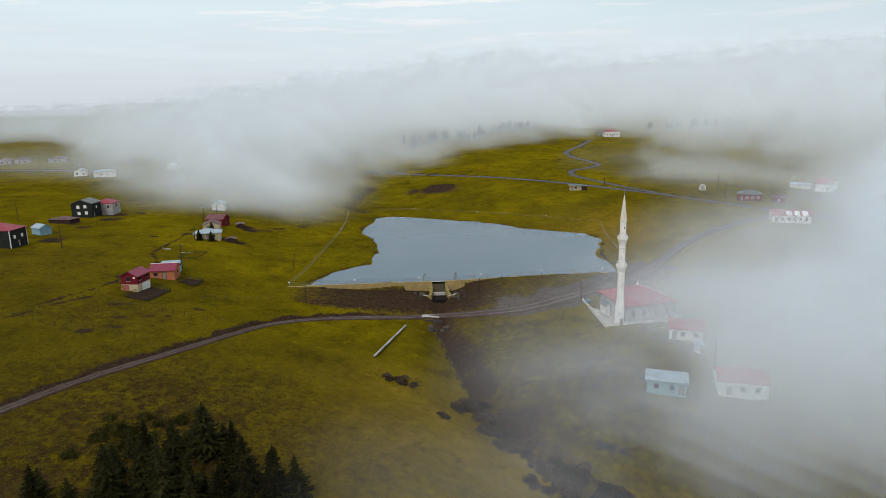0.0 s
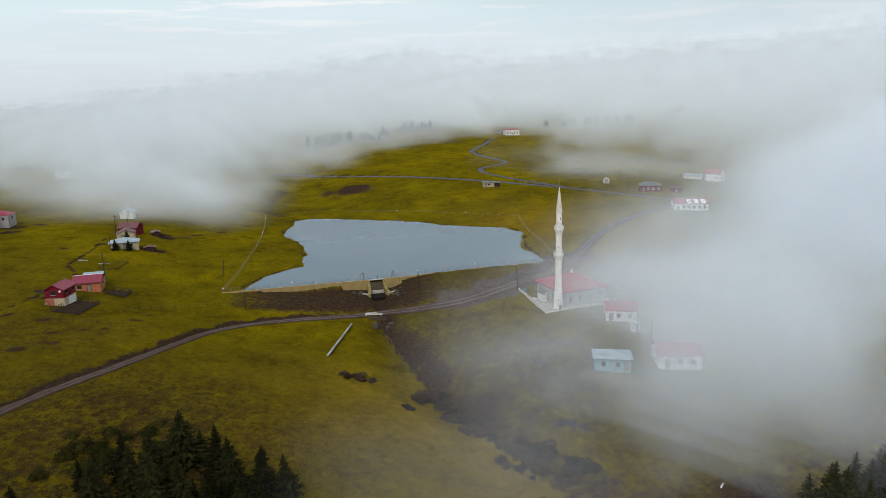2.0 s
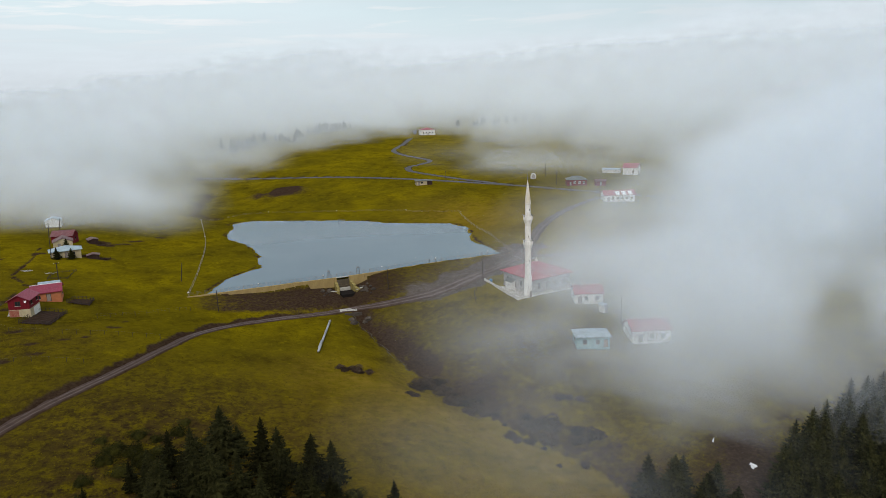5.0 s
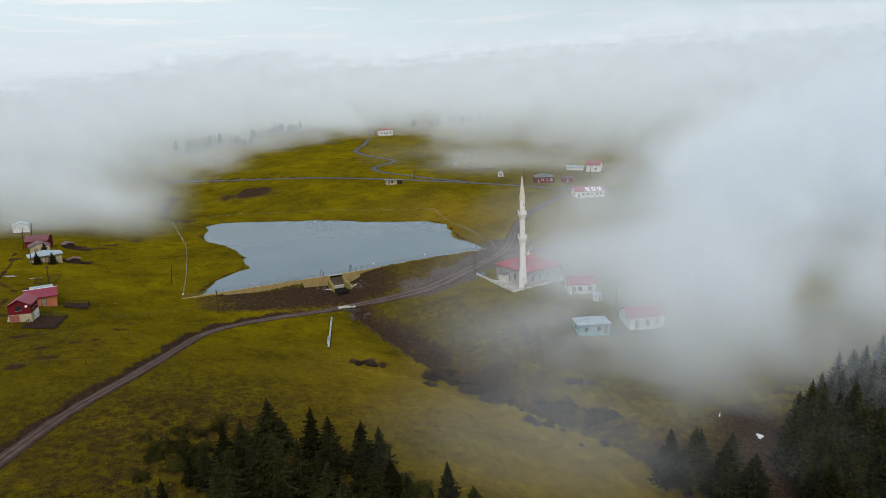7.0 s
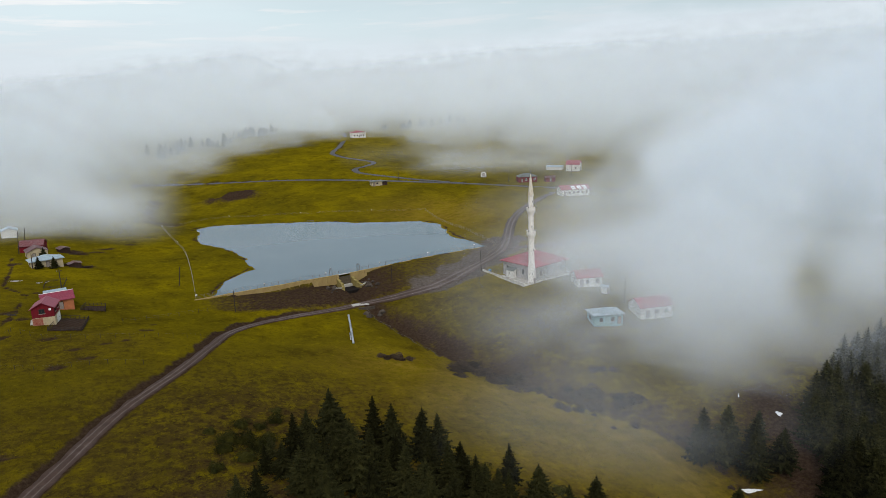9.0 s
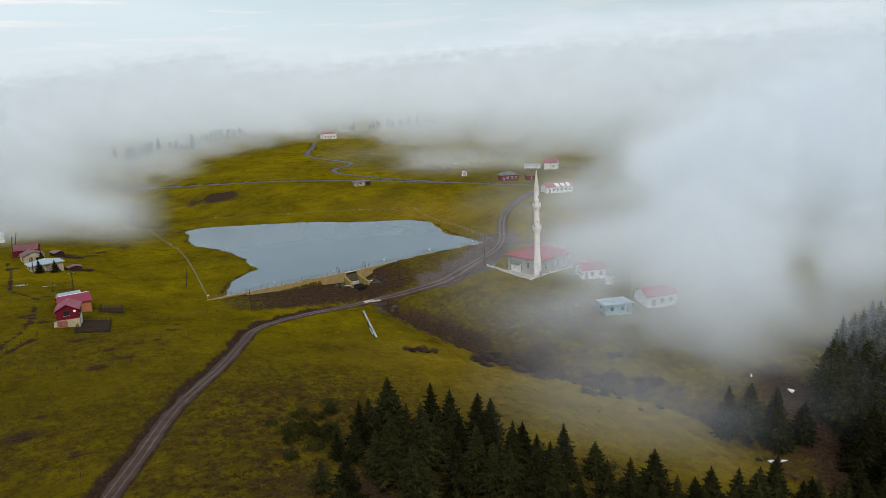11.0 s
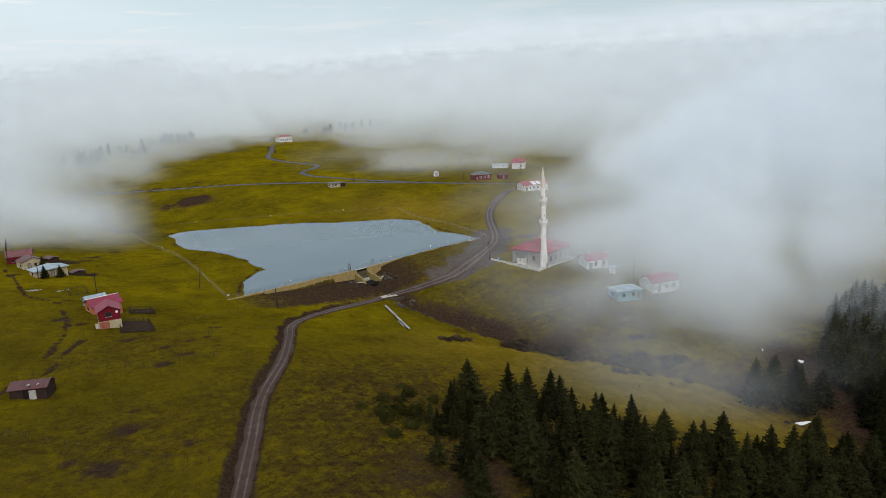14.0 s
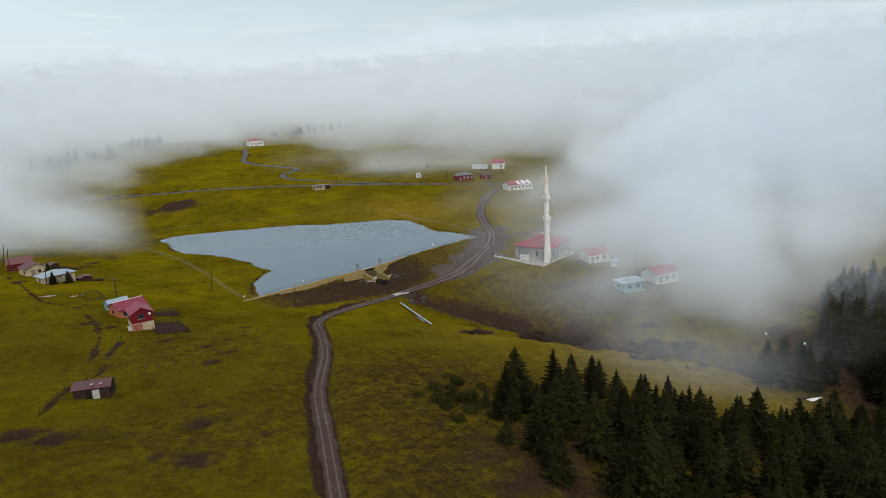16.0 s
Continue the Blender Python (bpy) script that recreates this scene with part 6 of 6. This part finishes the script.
# ---- trees and shrubs ----
def fir_mesh(name, height, spread, seed, whorls=20):
    """A fir's crown: tiers of drooping boughs, each a spine with needle sprays."""
    rnd = random.Random(seed)
    verts, faces = [], []

    def tri(a, b, c):
        n = len(verts)
        verts.extend((a, b, c))
        faces.append((n, n + 1, n + 2))

    for w in range(whorls):
        f = w / (whorls - 1)
        z = height * (0.10 + 0.88 * f**0.92)
        reach = spread * (1 - f) ** 0.85 * (0.78 + 0.44 * rnd.random()) + 0.14
        n = 10 if f < 0.6 else 8
        start = rnd.random() * math.tau
        for k in range(n):
            a = start + math.tau * k / n + rnd.uniform(-0.25, 0.25)
            r = reach * rnd.uniform(0.55, 1.2)
            c, s = math.cos(a), math.sin(a)
            droop = rnd.uniform(0.22, 0.45)
            zz = z + rnd.uniform(-0.15, 0.15)

            def at(t, side=0.0, up=0.0):
                d = r * t
                return (c * d - s * side, s * d + c * side, zz - droop * d + 0.62 * droop * d * t * t + up)

            thin = 0.045 * r + 0.04
            for t0, t1, w0, w1 in ((0.02, 0.55, thin, thin * 1.3), (0.55, 1.0, thin * 1.3, 0.02)):
                tri(at(t0, -w0), at(t1, -w1), at(t0, w0))
                tri(at(t1, -w1), at(t1, w1), at(t0, w0))
            for j in range(10):
                t = 0.12 + 0.093 * j
                for side in (-1, 1):
                    q = rnd.uniform(0.5, 1.25) * (0.30 * r * (1.06 - t) + 0.12)
                    tri(at(t - 0.055, 0, 0.03), at(t + 0.055, side * 0.02, 0.0), at(t + rnd.uniform(-0.02, 0.16), side * q, rnd.uniform(-0.34, 0.02)))
            for t in (0.35, 0.6, 0.82):
                tri(at(t - 0.1, -0.05), at(t + 0.1, 0.05), at(t, rnd.uniform(-0.1, 0.1), -0.2 - 0.12 * r))
    # the dark inner mass of twigs round the stem
    for w in range(9):
        f0, f1 = w / 9, (w + 1) / 9
        for k in range(7):
            a0, a1 = math.tau * k / 7 + w, math.tau * (k + 1) / 7 + w
            r0, r1 = (0.46 * spread * (1 - f) ** 0.85 * rnd.uniform(0.8, 1.2) for f in (f0, f1))
            lo, hi = height * (0.10 + 0.86 * f0), height * (0.10 + 0.86 * f1)
            tri((r0 * math.cos(a0), r0 * math.sin(a0), lo), (r0 * math.cos(a1), r0 * math.sin(a1), lo), (r1 * math.cos(a0), r1 * math.sin(a0), hi))
            tri((r0 * math.cos(a1), r0 * math.sin(a1), lo), (r1 * math.cos(a1), r1 * math.sin(a1), hi), (r1 * math.cos(a0), r1 * math.sin(a0), hi))
    tip = height
    for k in range(5):
        a = k * math.tau / 5
        tri((0.12 * math.cos(a), 0.12 * math.sin(a), tip - 0.7), (0.12 * math.cos(a + 1.2), 0.12 * math.sin(a + 1.2), tip - 0.7), (0, 0, tip + 0.25))
    mesh = bpy.data.meshes.new(name)
    mesh.from_pydata(verts, [], faces)
    mesh.materials.append(M["needles"])
    return mesh


FIRS = []
for k in range(6):
    crown = fir_mesh("crown", 10.0, (3.0, 3.4, 2.7, 3.7, 3.2, 2.9)[k], 40 + k, (22, 25, 21, 24, 26, 20)[k])
    bm = lathe([(0.24, -1.2), (0.20, 1.0), (0.05, 9.2)], 7)
    trunk = bpy.data.meshes.new("trunk")
    bm.to_mesh(trunk)
    bm.free()
    trunk.materials.append(M["bark"])
    FIRS.append((trunk, crown))


def fir(x, y, height, k, group="firs of the near wood"):
    ob = new("fir_tree")
    ob.matrix_basis = pose(x, y, ground_at(x, y), random.uniform(-2, 2), random.uniform(-2, 2), random.uniform(0, 360)) @ Matrix.Diagonal((height / 10 * random.uniform(0.9, 1.15),) * 2 + (height / 10, 1))
    tagged(ob, "tall dark green fir tree" if height > 11 else "dark green fir tree" if height > 7 else "young dark green fir", "tree", group)
    for name, mesh in zip(("trunk", "crown"), FIRS[k % 6]):
        new(name, mesh).parent = ob


random.seed(5)
placed, deep_wood = [], []


def try_fir(x, y, h, least=2.4, group="firs of the near wood"):
    if any((x - a) ** 2 + (y - b) ** 2 < (least * 0.5 + c * 0.09) ** 2 for a, b, c in placed):
        return False
    placed.append((x, y, h))
    if x > 40:
        deep_wood.append((x, y, h))
    else:
        fir(x, y, h, len(placed), group)
    return True


# the standing-out firs along the wood's upper edge: place and top
for x, y, top in [(-46.34, 109.25, 10.35), (-40.37, 104.42, 9.2), (-37.72, 101.66, 8.39), (-32.66, 100.16, 6.67), (-28.98, 100.97, 4.48), (-21.39, 88.89, 1.84), (-19.78, 82.8, 0.46), (-20.24, 74.06, 1.38), (-15.87, 73.14, 2.18), (-17.71, 63.59, 1.03), (-54.62, 104.07, 9.89), (-51.17, 107.41, 8.51), (-43.7, 111.55, 5.29), (-58.07, 106.03, 6.44), (25.87, 88.55, -3.68), (28.75, 85.67, -2.99), (31.62, 80.5, -4.6), (29.32, 78.77, -5.75), (34.5, 82.8, -6.32), (32.77, 87.97, -5.29), (35.65, 77.62, -6.32), (37.95, 85.1, -6.21)]:
    placed.append((x, y, top - ground_at(x, y)))
    fir(x, y, top - ground_at(x, y), len(placed))
WOODS = [
    (np.array([(-66.7, 94.3), (-63.25, 103.5), (-57.5, 102.35), (-50.6, 104.65), (-41.4, 100.05), (-31.05, 96.6), (-24.15, 86.25), (-21.85, 75.9), (-17.25, 66.7), (-9.2, 52.9), (-9.2, 32.2), (-40.25, 37.95), (-59.8, 59.8), (-69, 75.9)]), 125, (4.0, 13.5), 2.6, 10),
    (np.array([(-18.4, 70), (-9.2, 72), (4, 69), (18, 66), (29, 63), (37, 58), (34, 30), (-16.1, 32.2)]), 105, (6, 10), 2.5, 0),
    (np.array([(34, 58), (42, 75), (52, 83), (64, 88), (80, 94), (104, 96), (104, 70), (60, 60)]), 150, (7, 12.5), 2.2, 0),
    (np.array([(31.05, 50.6), (34.5, 65.55), (43.7, 77.05), (52.9, 83.95), (62.1, 87.4), (75.9, 92), (101.2, 93.15), (128.8, 89.7), (135.7, 73.6), (128.8, 23), (69, 13.8), (31.05, 29.9)]), 300, (6, 13), 2.6, 0),
]
for poly, count, (low, high), least, upper in WOODS:
    made, tries = 0, 0
    lo, hi = poly.min(0), poly.max(0)
    while made < count and tries < 4000:
        tries += 1
        x, y = random.uniform(lo[0], hi[0]), random.uniform(lo[1], hi[1])
        if inside(poly, np.array([x]), np.array([y]))[0]:
            rim = float(along(poly[:upper], np.array([x]), np.array([y]))[0][0]) if upper else 99.0
            gap = value_noise(np.array([x]), np.array([y]), 11.0, 95)[0]
            if gap < (0.6 if upper else 0.9):
                made += try_fir(x, y, min(low + (high - low) * random.random() ** 1.1, 4.2 + 0.8 * rim * random.uniform(0.7, 1.4)), least * random.uniform(0.75, 1.25))
# the eastern wood's depth, where no tree stands apart
light = fir_mesh("crown", 10.0, 2.9, 60, 17)
shape = np.array([v.co[:] for v in light.vertices])
tris = np.array([p.vertices[:] for p in light.polygons])
spots = np.array(deep_wood)
ground = land(spots[:, 0], spots[:, 1])[0]
verts, faces = [], []
for k, (x, y, h) in enumerate(deep_wood):
    c, s = math.cos(k * 2.4), math.sin(k * 2.4)
    turned = np.stack([shape[:, 0] * c - shape[:, 1] * s, shape[:, 0] * s + shape[:, 1] * c, shape[:, 2]], 1)
    verts.append(turned * (h / 10) + (x, y, ground[k]))
    faces.append(tris + k * len(shape))
wood = bpy.data.meshes.new("fir_wood")
wood.from_pydata(np.vstack(verts).tolist(), [], np.vstack(faces).tolist())
wood.materials.append(M["needles"])
tagged(new("fir_wood", wood), "dense dark fir wood on the misty slope", "wood", kind="stuff")
# a far wood along the hilltop, lost in the cloud
far_spots = []
for k in range(90):
    f, g = random.random(), random.random()
    x = -30 + 150 * f if k % 3 else 236 + 110 * f
    y = (585 + 0.95 * (x - 20) if k % 3 else 640) + 84 + 45 * g + 12 * math.sin(x / 9)
    far_spots.append((x, y, 5 + 8 * random.random()))
ground = land([p[0] for p in far_spots], [p[1] for p in far_spots])[0]
verts = [shape * (h / 10) + (x, y, ground[k]) for k, (x, y, h) in enumerate(far_spots)]
faces = [tris + k * len(shape) for k in range(len(far_spots))]
wood = bpy.data.meshes.new("hilltop_wood")
wood.from_pydata(np.vstack(verts).tolist(), [], np.vstack(faces).tolist())
wood.materials.append(M["needles"])
tagged(new("hilltop_wood", wood), "dim dark wood along the far hilltop in cloud", "wood", kind="stuff")
# two small conifers before the zinc-roofed house
for x, y, h in [(-97.98, 265.42, 4.6), (-93.38, 265.88, 4.4), (-96.9, 277.6, 5.6)]:
    fir(x, y, h, 3, "garden conifers")


def shrub_mesh(name, seed, mat, twiggy):
    rnd = random.Random(seed)
    verts, faces = [], []
    for k in range(900 if twiggy else 1500):
        u, v = rnd.random() * math.tau, rnd.random()
        lobe = 1 + 0.28 * math.sin(3 * u + seed) + 0.18 * math.sin(5 * u + 2 * seed)
        r = lobe * (0.55 + 0.45 * rnd.random() ** 0.4)
        zc = v**0.8 * 0.9
        rr = r * math.sqrt(max(0.02, 1 - v * v * 0.9))
        c = Vector((rr * math.cos(u), rr * math.sin(u), zc * (0.75 + 0.25 * lobe)))
        s = rnd.uniform(0.04, 0.09) if twiggy else rnd.uniform(0.04, 0.10)
        n = len(verts)
        for _ in range(3):
            d = Vector((rnd.gauss(0, 1), rnd.gauss(0, 1), rnd.gauss(0.3, 1))).normalized()
            verts.append(tuple(c + d * (s * (3.2 if twiggy and _ == 0 else 1))))
        faces.append((n, n + 1, n + 2))
    core = bmesh.new()
    bmesh.ops.create_icosphere(core, subdivisions=2, radius=0.72)
    for v in core.verts:
        u = math.atan2(v.co.y, v.co.x)
        v.co *= 1 + 0.25 * math.sin(3 * u + seed) + 0.2 * noise.noise(v.co * 3 + Vector((seed, 0, 0)))
        v.co.z = max(-0.2, v.co.z * 1.05)
    base = len(verts)
    core.verts.ensure_lookup_table()
    verts += [tuple(v.co) for v in core.verts]
    faces += [tuple(base + v.index for v in f.verts) for f in core.faces]
    core.free()
    mesh = bpy.data.meshes.new(name)
    mesh.from_pydata(verts, [], faces)
    mesh.materials.append(M[mat])
    return mesh


SHRUBS = [shrub_mesh("shrub", k, "shrub", False) for k in range(4)]
BARE = [shrub_mesh("bare_shrub", 20 + k, "bare_shrub", True) for k in range(4)]


def shrub(x, y, size, k, bare=False):
    ob = new("bare_shrub" if bare else "shrub", (BARE if bare else SHRUBS)[k % 4])
    ob.matrix_basis = pose(x, y, ground_at(x, y) - 0.1, 0, 0, k * 67) @ Matrix.Diagonal((size, size * 0.9, size * (random.uniform(0.45, 0.7) if bare else 0.8), 1))
    tagged(ob, "low leafless brown thicket in the gully" if bare else "rounded green shrub on the heath", "shrub", "gully thickets" if bare else "heath shrubs")


for k, (x, y, s) in enumerate([(-60.49, 118.22, 1.26), (-54.05, 119.02, 1.38), (-57.5, 116.72, 1.03), (-63.82, 113.27, 1.49), (-60.95, 112.12, 1.72), (-64.97, 109.82, 1.38), (-59.22, 109.25, 1.84), (-56.92, 112.12, 1.26), (-62.1, 106.37, 1.49), (-51.17, 114.42, 1.15), (-66.12, 116.72, 0.92), (-59.8, 102.35, 1.38), (-67.27, 104.07, 1.15), (-52.9, 123.05, 0.92), (-34.5, 104.65, 1.49), (-26.45, 96.6, 1.38), (-24.72, 93.15, 1.49), (-16.67, 78.2, 1.61), (-13.8, 85.1, 1.15)]):
    shrub(x, y, s * 1.35, k)
for k, (x, y, s) in enumerate([(-16.67, 153.75, 1.84), (-10.7, 153.29, 1.26), (-13.22, 152.26, 1.15), (2.07, 149.5, 2.53), (3.68, 146.74, 2.3), (-3.68, 137.19, 1.26), (6.55, 140.07, 2.76), (8.16, 136.27, 2.64), (9.89, 132.71, 2.07), (12.99, 116.95, 1.95), (21.85, 119.02, 3.1), (24.72, 111.44, 2.42), (17.25, 123.05, 1.61), (29.9, 124.2, 1.72)]):
    for j in range(3 if s > 1.3 else 2):
        a, away = random.uniform(0, math.tau), (0.0, 0.75, 1.0)[j] * s * 1.5
        shrub(x + away * math.cos(a), y + away * math.sin(a), s * random.uniform(0.7, 1.15), k + 5 * j, True)

line = smooth_line(GULLY, 1.0)
for k in range(24):
    p = line[int(len(line) * (0.36 + 0.6 * k / 24))]
    shrub(p[0] + random.gauss(0, 2.0), p[1] + random.gauss(0, 2.0), random.uniform(0.5, 1.5), k, True)

# ---- old snow in the hollows ----
for k, ((x, y), sx, sy, turn) in enumerate(zip([(50.6, 89.12), (26.0, 77.0), (49.45, 98.9)], (0.9, 1.7, 0.8), (0.6, 0.5, 0.12), (60, -35, 40))):
    n = 22
    ring = []
    for i in range(n):
        a = math.tau * i / n
        r = 1 + 0.28 * math.sin(3 * a + k) + 0.16 * math.sin(7 * a + 2 * k)
        c, s = math.cos(radians(turn)), math.sin(radians(turn))
        px, py = r * sx * math.cos(a), r * sy * math.sin(a)
        ring.append((x + px * c - py * s, y + px * s + py * c))
    verts = [(px, py, ground_at(px, py) + 0.02) for px, py in ring] + [(x + (px - x) * 0.6, y + (py - y) * 0.6, ground_at(x + (px - x) * 0.6, y + (py - y) * 0.6) + 0.28) for px, py in ring] + [(x, y, ground_at(x, y) + 0.34)]
    faces = [(i, (i + 1) % n, n + (i + 1) % n, n + i) for i in range(n)] + [(n + i, n + (i + 1) % n, 2 * n) for i in range(n)]
    tagged(mesh_object("snow_patch", verts, faces, M["snow"], smooth=True), "dirty white patch of old snow on the slope", "snow", "snow patches")


# ---- grass and heather, too many to count ----
def scatter(name, mat, count, box_lo, box_hi, keep, size, label, blades=4):
    rng = np.random.default_rng(11 + count)
    x, y = rng.uniform(box_lo[0], box_hi[0], count), rng.uniform(box_lo[1], box_hi[1], count)
    z, soil, heath, straw, mud = land(x, y)
    road = np.minimum.reduce([along(line, x, y)[0] - w * 0.6 for line, w in ROADS.values()])
    ok = keep(x, y, z, soil, heath, rng) & (road > 0) & ~inside(SHORE, x, y) & (soil < 0.5) & (mud < 0.4)
    x, y, z = x[ok], y[ok], z[ok]
    n = len(x)
    verts = np.zeros((n, blades, 3, 3))
    s = rng.uniform(size[0], size[1], n)
    for b in range(blades):
        a = rng.uniform(0, math.tau, n)
        w = s * rng.uniform(0.35, 0.6, n)
        lean = rng.uniform(-0.5, 0.5, (n, 2)) * s[:, None]
        off = rng.uniform(-0.4, 0.4, (n, 2)) * s[:, None]
        cx, cy = x + off[:, 0], y + off[:, 1]
        verts[:, b, 0] = np.stack([cx - w * np.cos(a), cy - w * np.sin(a), z - 0.05], 1)
        verts[:, b, 1] = np.stack([cx + w * np.cos(a), cy + w * np.sin(a), z - 0.05], 1)
        verts[:, b, 2] = np.stack([cx + lean[:, 0], cy + lean[:, 1], z + s * rng.uniform(0.5, 1.0, n)], 1)
    v = verts.reshape(-1, 3)
    mesh = bpy.data.meshes.new(name)
    mesh.from_pydata(v.tolist(), [], np.arange(len(v)).reshape(-1, 3).tolist())
    mesh.materials.append(M[mat])
    tagged(new(name, mesh), label, "grass" if name == "grass" else "heather", kind="stuff")


scatter("grass", "grass", 26000, (-128.8, 71.3), (69, 247.25), lambda x, y, z, soil, heath, rng: rng.random(len(x)) < 0.75 - 0.5 * heath, (0.10, 0.28), "tufts of yellow-green meadow grass")
scatter("heather", "heather", 40000, (-115, 71.3), (63.25, 166.75), lambda x, y, z, soil, heath, rng: rng.random(len(x)) < heath * np.clip(0.4 + 1.4 * value_noise(x, y, 3.5, 96), 0, 1), (0.06, 0.17), "brown tufts of withered heather")


# ---- fog lying over the plateau ----
CLEAR = np.array([(-690, -460), (-690, 900), (-430, 860), (-345, 735), (-250, 545), (-180, 392), (-128.8, 328), (-82.8, 331.2), (-56.35, 418.6), (-29.9, 515.2), (59.8, 593.4), (131.1, 668), (182, 700), (218, 640), (211.6, 506), (247.25, 437), (262, 350), (205, 266), (138, 226), (98, 210), (84, 190), (77, 165), (74, 142), (84, 124), (112, 118), (161, 103.5), (276, -69), (276, -460)])


def fog_density(x, y, h):
    """Droplets per metre of sight at h metres over the ground, and how deep inside the bank (0 at its rim, 1 within)."""
    clear = inside(CLEAR, x, y)
    far = along(np.vstack([CLEAR, CLEAR[:1]]), x, y)[0] * np.where(clear, -1, 1)
    ragged = 14 * value_noise(x, y, 75.0, 50) + 7 * value_noise(x + h, y, 30.0, 61) + 9 * value_noise(x, y + 2 * h, 48.0, 63)
    ragged = ragged * np.interp(far, [60, 200], [1.0, 0.0]) + 18 * value_noise(x, y, 260.0, 64) * np.interp(far, [60, 200], [0.0, 1.0])
    d = far + ragged * np.interp(y, [420, 560], [1.0, 1.6])
    wide = np.interp(y, [200, 280, 520], [0.75, 1.0, 1.7]) * np.interp(x, [-90, 20], [1.25, 1.0])
    # the top of the bank climbs away from its rim and dissolves upward
    crest = np.clip(10 + 0.5 * np.maximum(d, 0), 0, np.interp(x, [-260, 60], [28, 62])) + 0.4 * ragged
    top = 1 - step(0.7 * crest - 6, 1.35 * crest + 12, h)
    thick = step(-22 * wide, 48 * wide, d) * top
    rho = np.interp(y, [200, 420], [0.056, 0.044]) * np.interp(x, [-120, 0], [0.75, 1.0]) * thick * step(0.0, 5.0, h)
    for wx, wy, sx, sy, most, high in WISPS:
        rho = rho + most * np.exp(-(((x - wx) / sx) ** 2 + ((y - wy) / sy) ** 2) - (np.maximum(h - 2, 0) / high) ** 2) * step(0.0, 3.5, h)
    return rho, step(20, 110, d) * step(0.55, 1.0, top)


def fog_slice(k, radius, gap):
    """One upright sheet of the fog, bent round the plateau's near edge; it stands for the droplets over a depth of gap metres."""
    turn = np.radians(np.arange(-52, 96, max(0.45, 220 / radius * 0.9)))
    heights = np.array([-0.5, 0.5, 2, 4, 6.5, 9.5, 13, 17, 22, 28, 35, 43, 52, 62, 74, 88, 104])
    a, h = (v.ravel() for v in np.meshgrid(turn, heights))
    x, y = -66 + radius * np.sin(a), radius * np.cos(a)
    ground = coarse(x, y)
    rho, rim = fog_density(x, y, h)
    depth = rho * gap
    n = len(turn)
    i = (np.arange(len(heights) - 1)[:, None] * n + np.arange(n - 1)[None]).ravel()
    quads = np.stack([i, i + 1, i + n + 1, i + n], 1)
    quads = quads[depth[quads].max(1) > 0.004]
    if len(quads) < 4:
        return
    used, where = np.unique(quads, return_inverse=True)
    ob = mesh_object("fog_bank", np.stack([x, y, ground + h], 1)[used], where.reshape(quads.shape), M["fog"], smooth=True)
    for name, values in (("mist", depth[used]), ("rim", rim[used])):
        ob.data.attributes.new(name, "FLOAT", "POINT").data.foreach_set("value", values.astype(np.float32))
    tagged(ob, "soft white bank of low cloud over the plateau", "fog", "fog banks", kind="stuff")


# thin drifting wisps: place, spread, droplets per metre, height
WISPS = [(14, 130, 15, 16, 0.010, 12), (34, 114, 20, 20, 0.022, 18), (50, 127, 20, 20, 0.024, 18), (6, 96, 26, 18, 0.009, 10), (58, 180, 16, 14, 0.018, 10), (62, 165, 16, 14, 0.024, 14), (60, 134, 20, 16, 0.060, 13), (76, 140, 18, 16, 0.040, 15), (-112, 336, 16, 12, 0.022, 9), (78, 150, 24, 30, 0.014, 24), (165, 442, 40, 48, 0.014, 14), (200, 365, 36, 36, 0.006, 14), (72, 104, 28, 24, 0.018, 22), (58, 88, 24, 18, 0.010, 13), (98, 122, 30, 24, 0.016, 26), (-58, 395, 12, 30, 0.008, 8), (-250, 500, 80, 50, 0.004, 14), (44, 204, 20, 12, 0.009, 9), (26, 164, 18, 18, 0.011, 11), (95, 235, 22, 34, 0.006, 14)]
radius, gap, k = 96.0, 7.0, 0
while radius < 1700:
    fog_slice(k, radius, gap)
    radius, gap, k = radius + gap, gap * (1.0 if radius < 290 else 1.085), k + 1
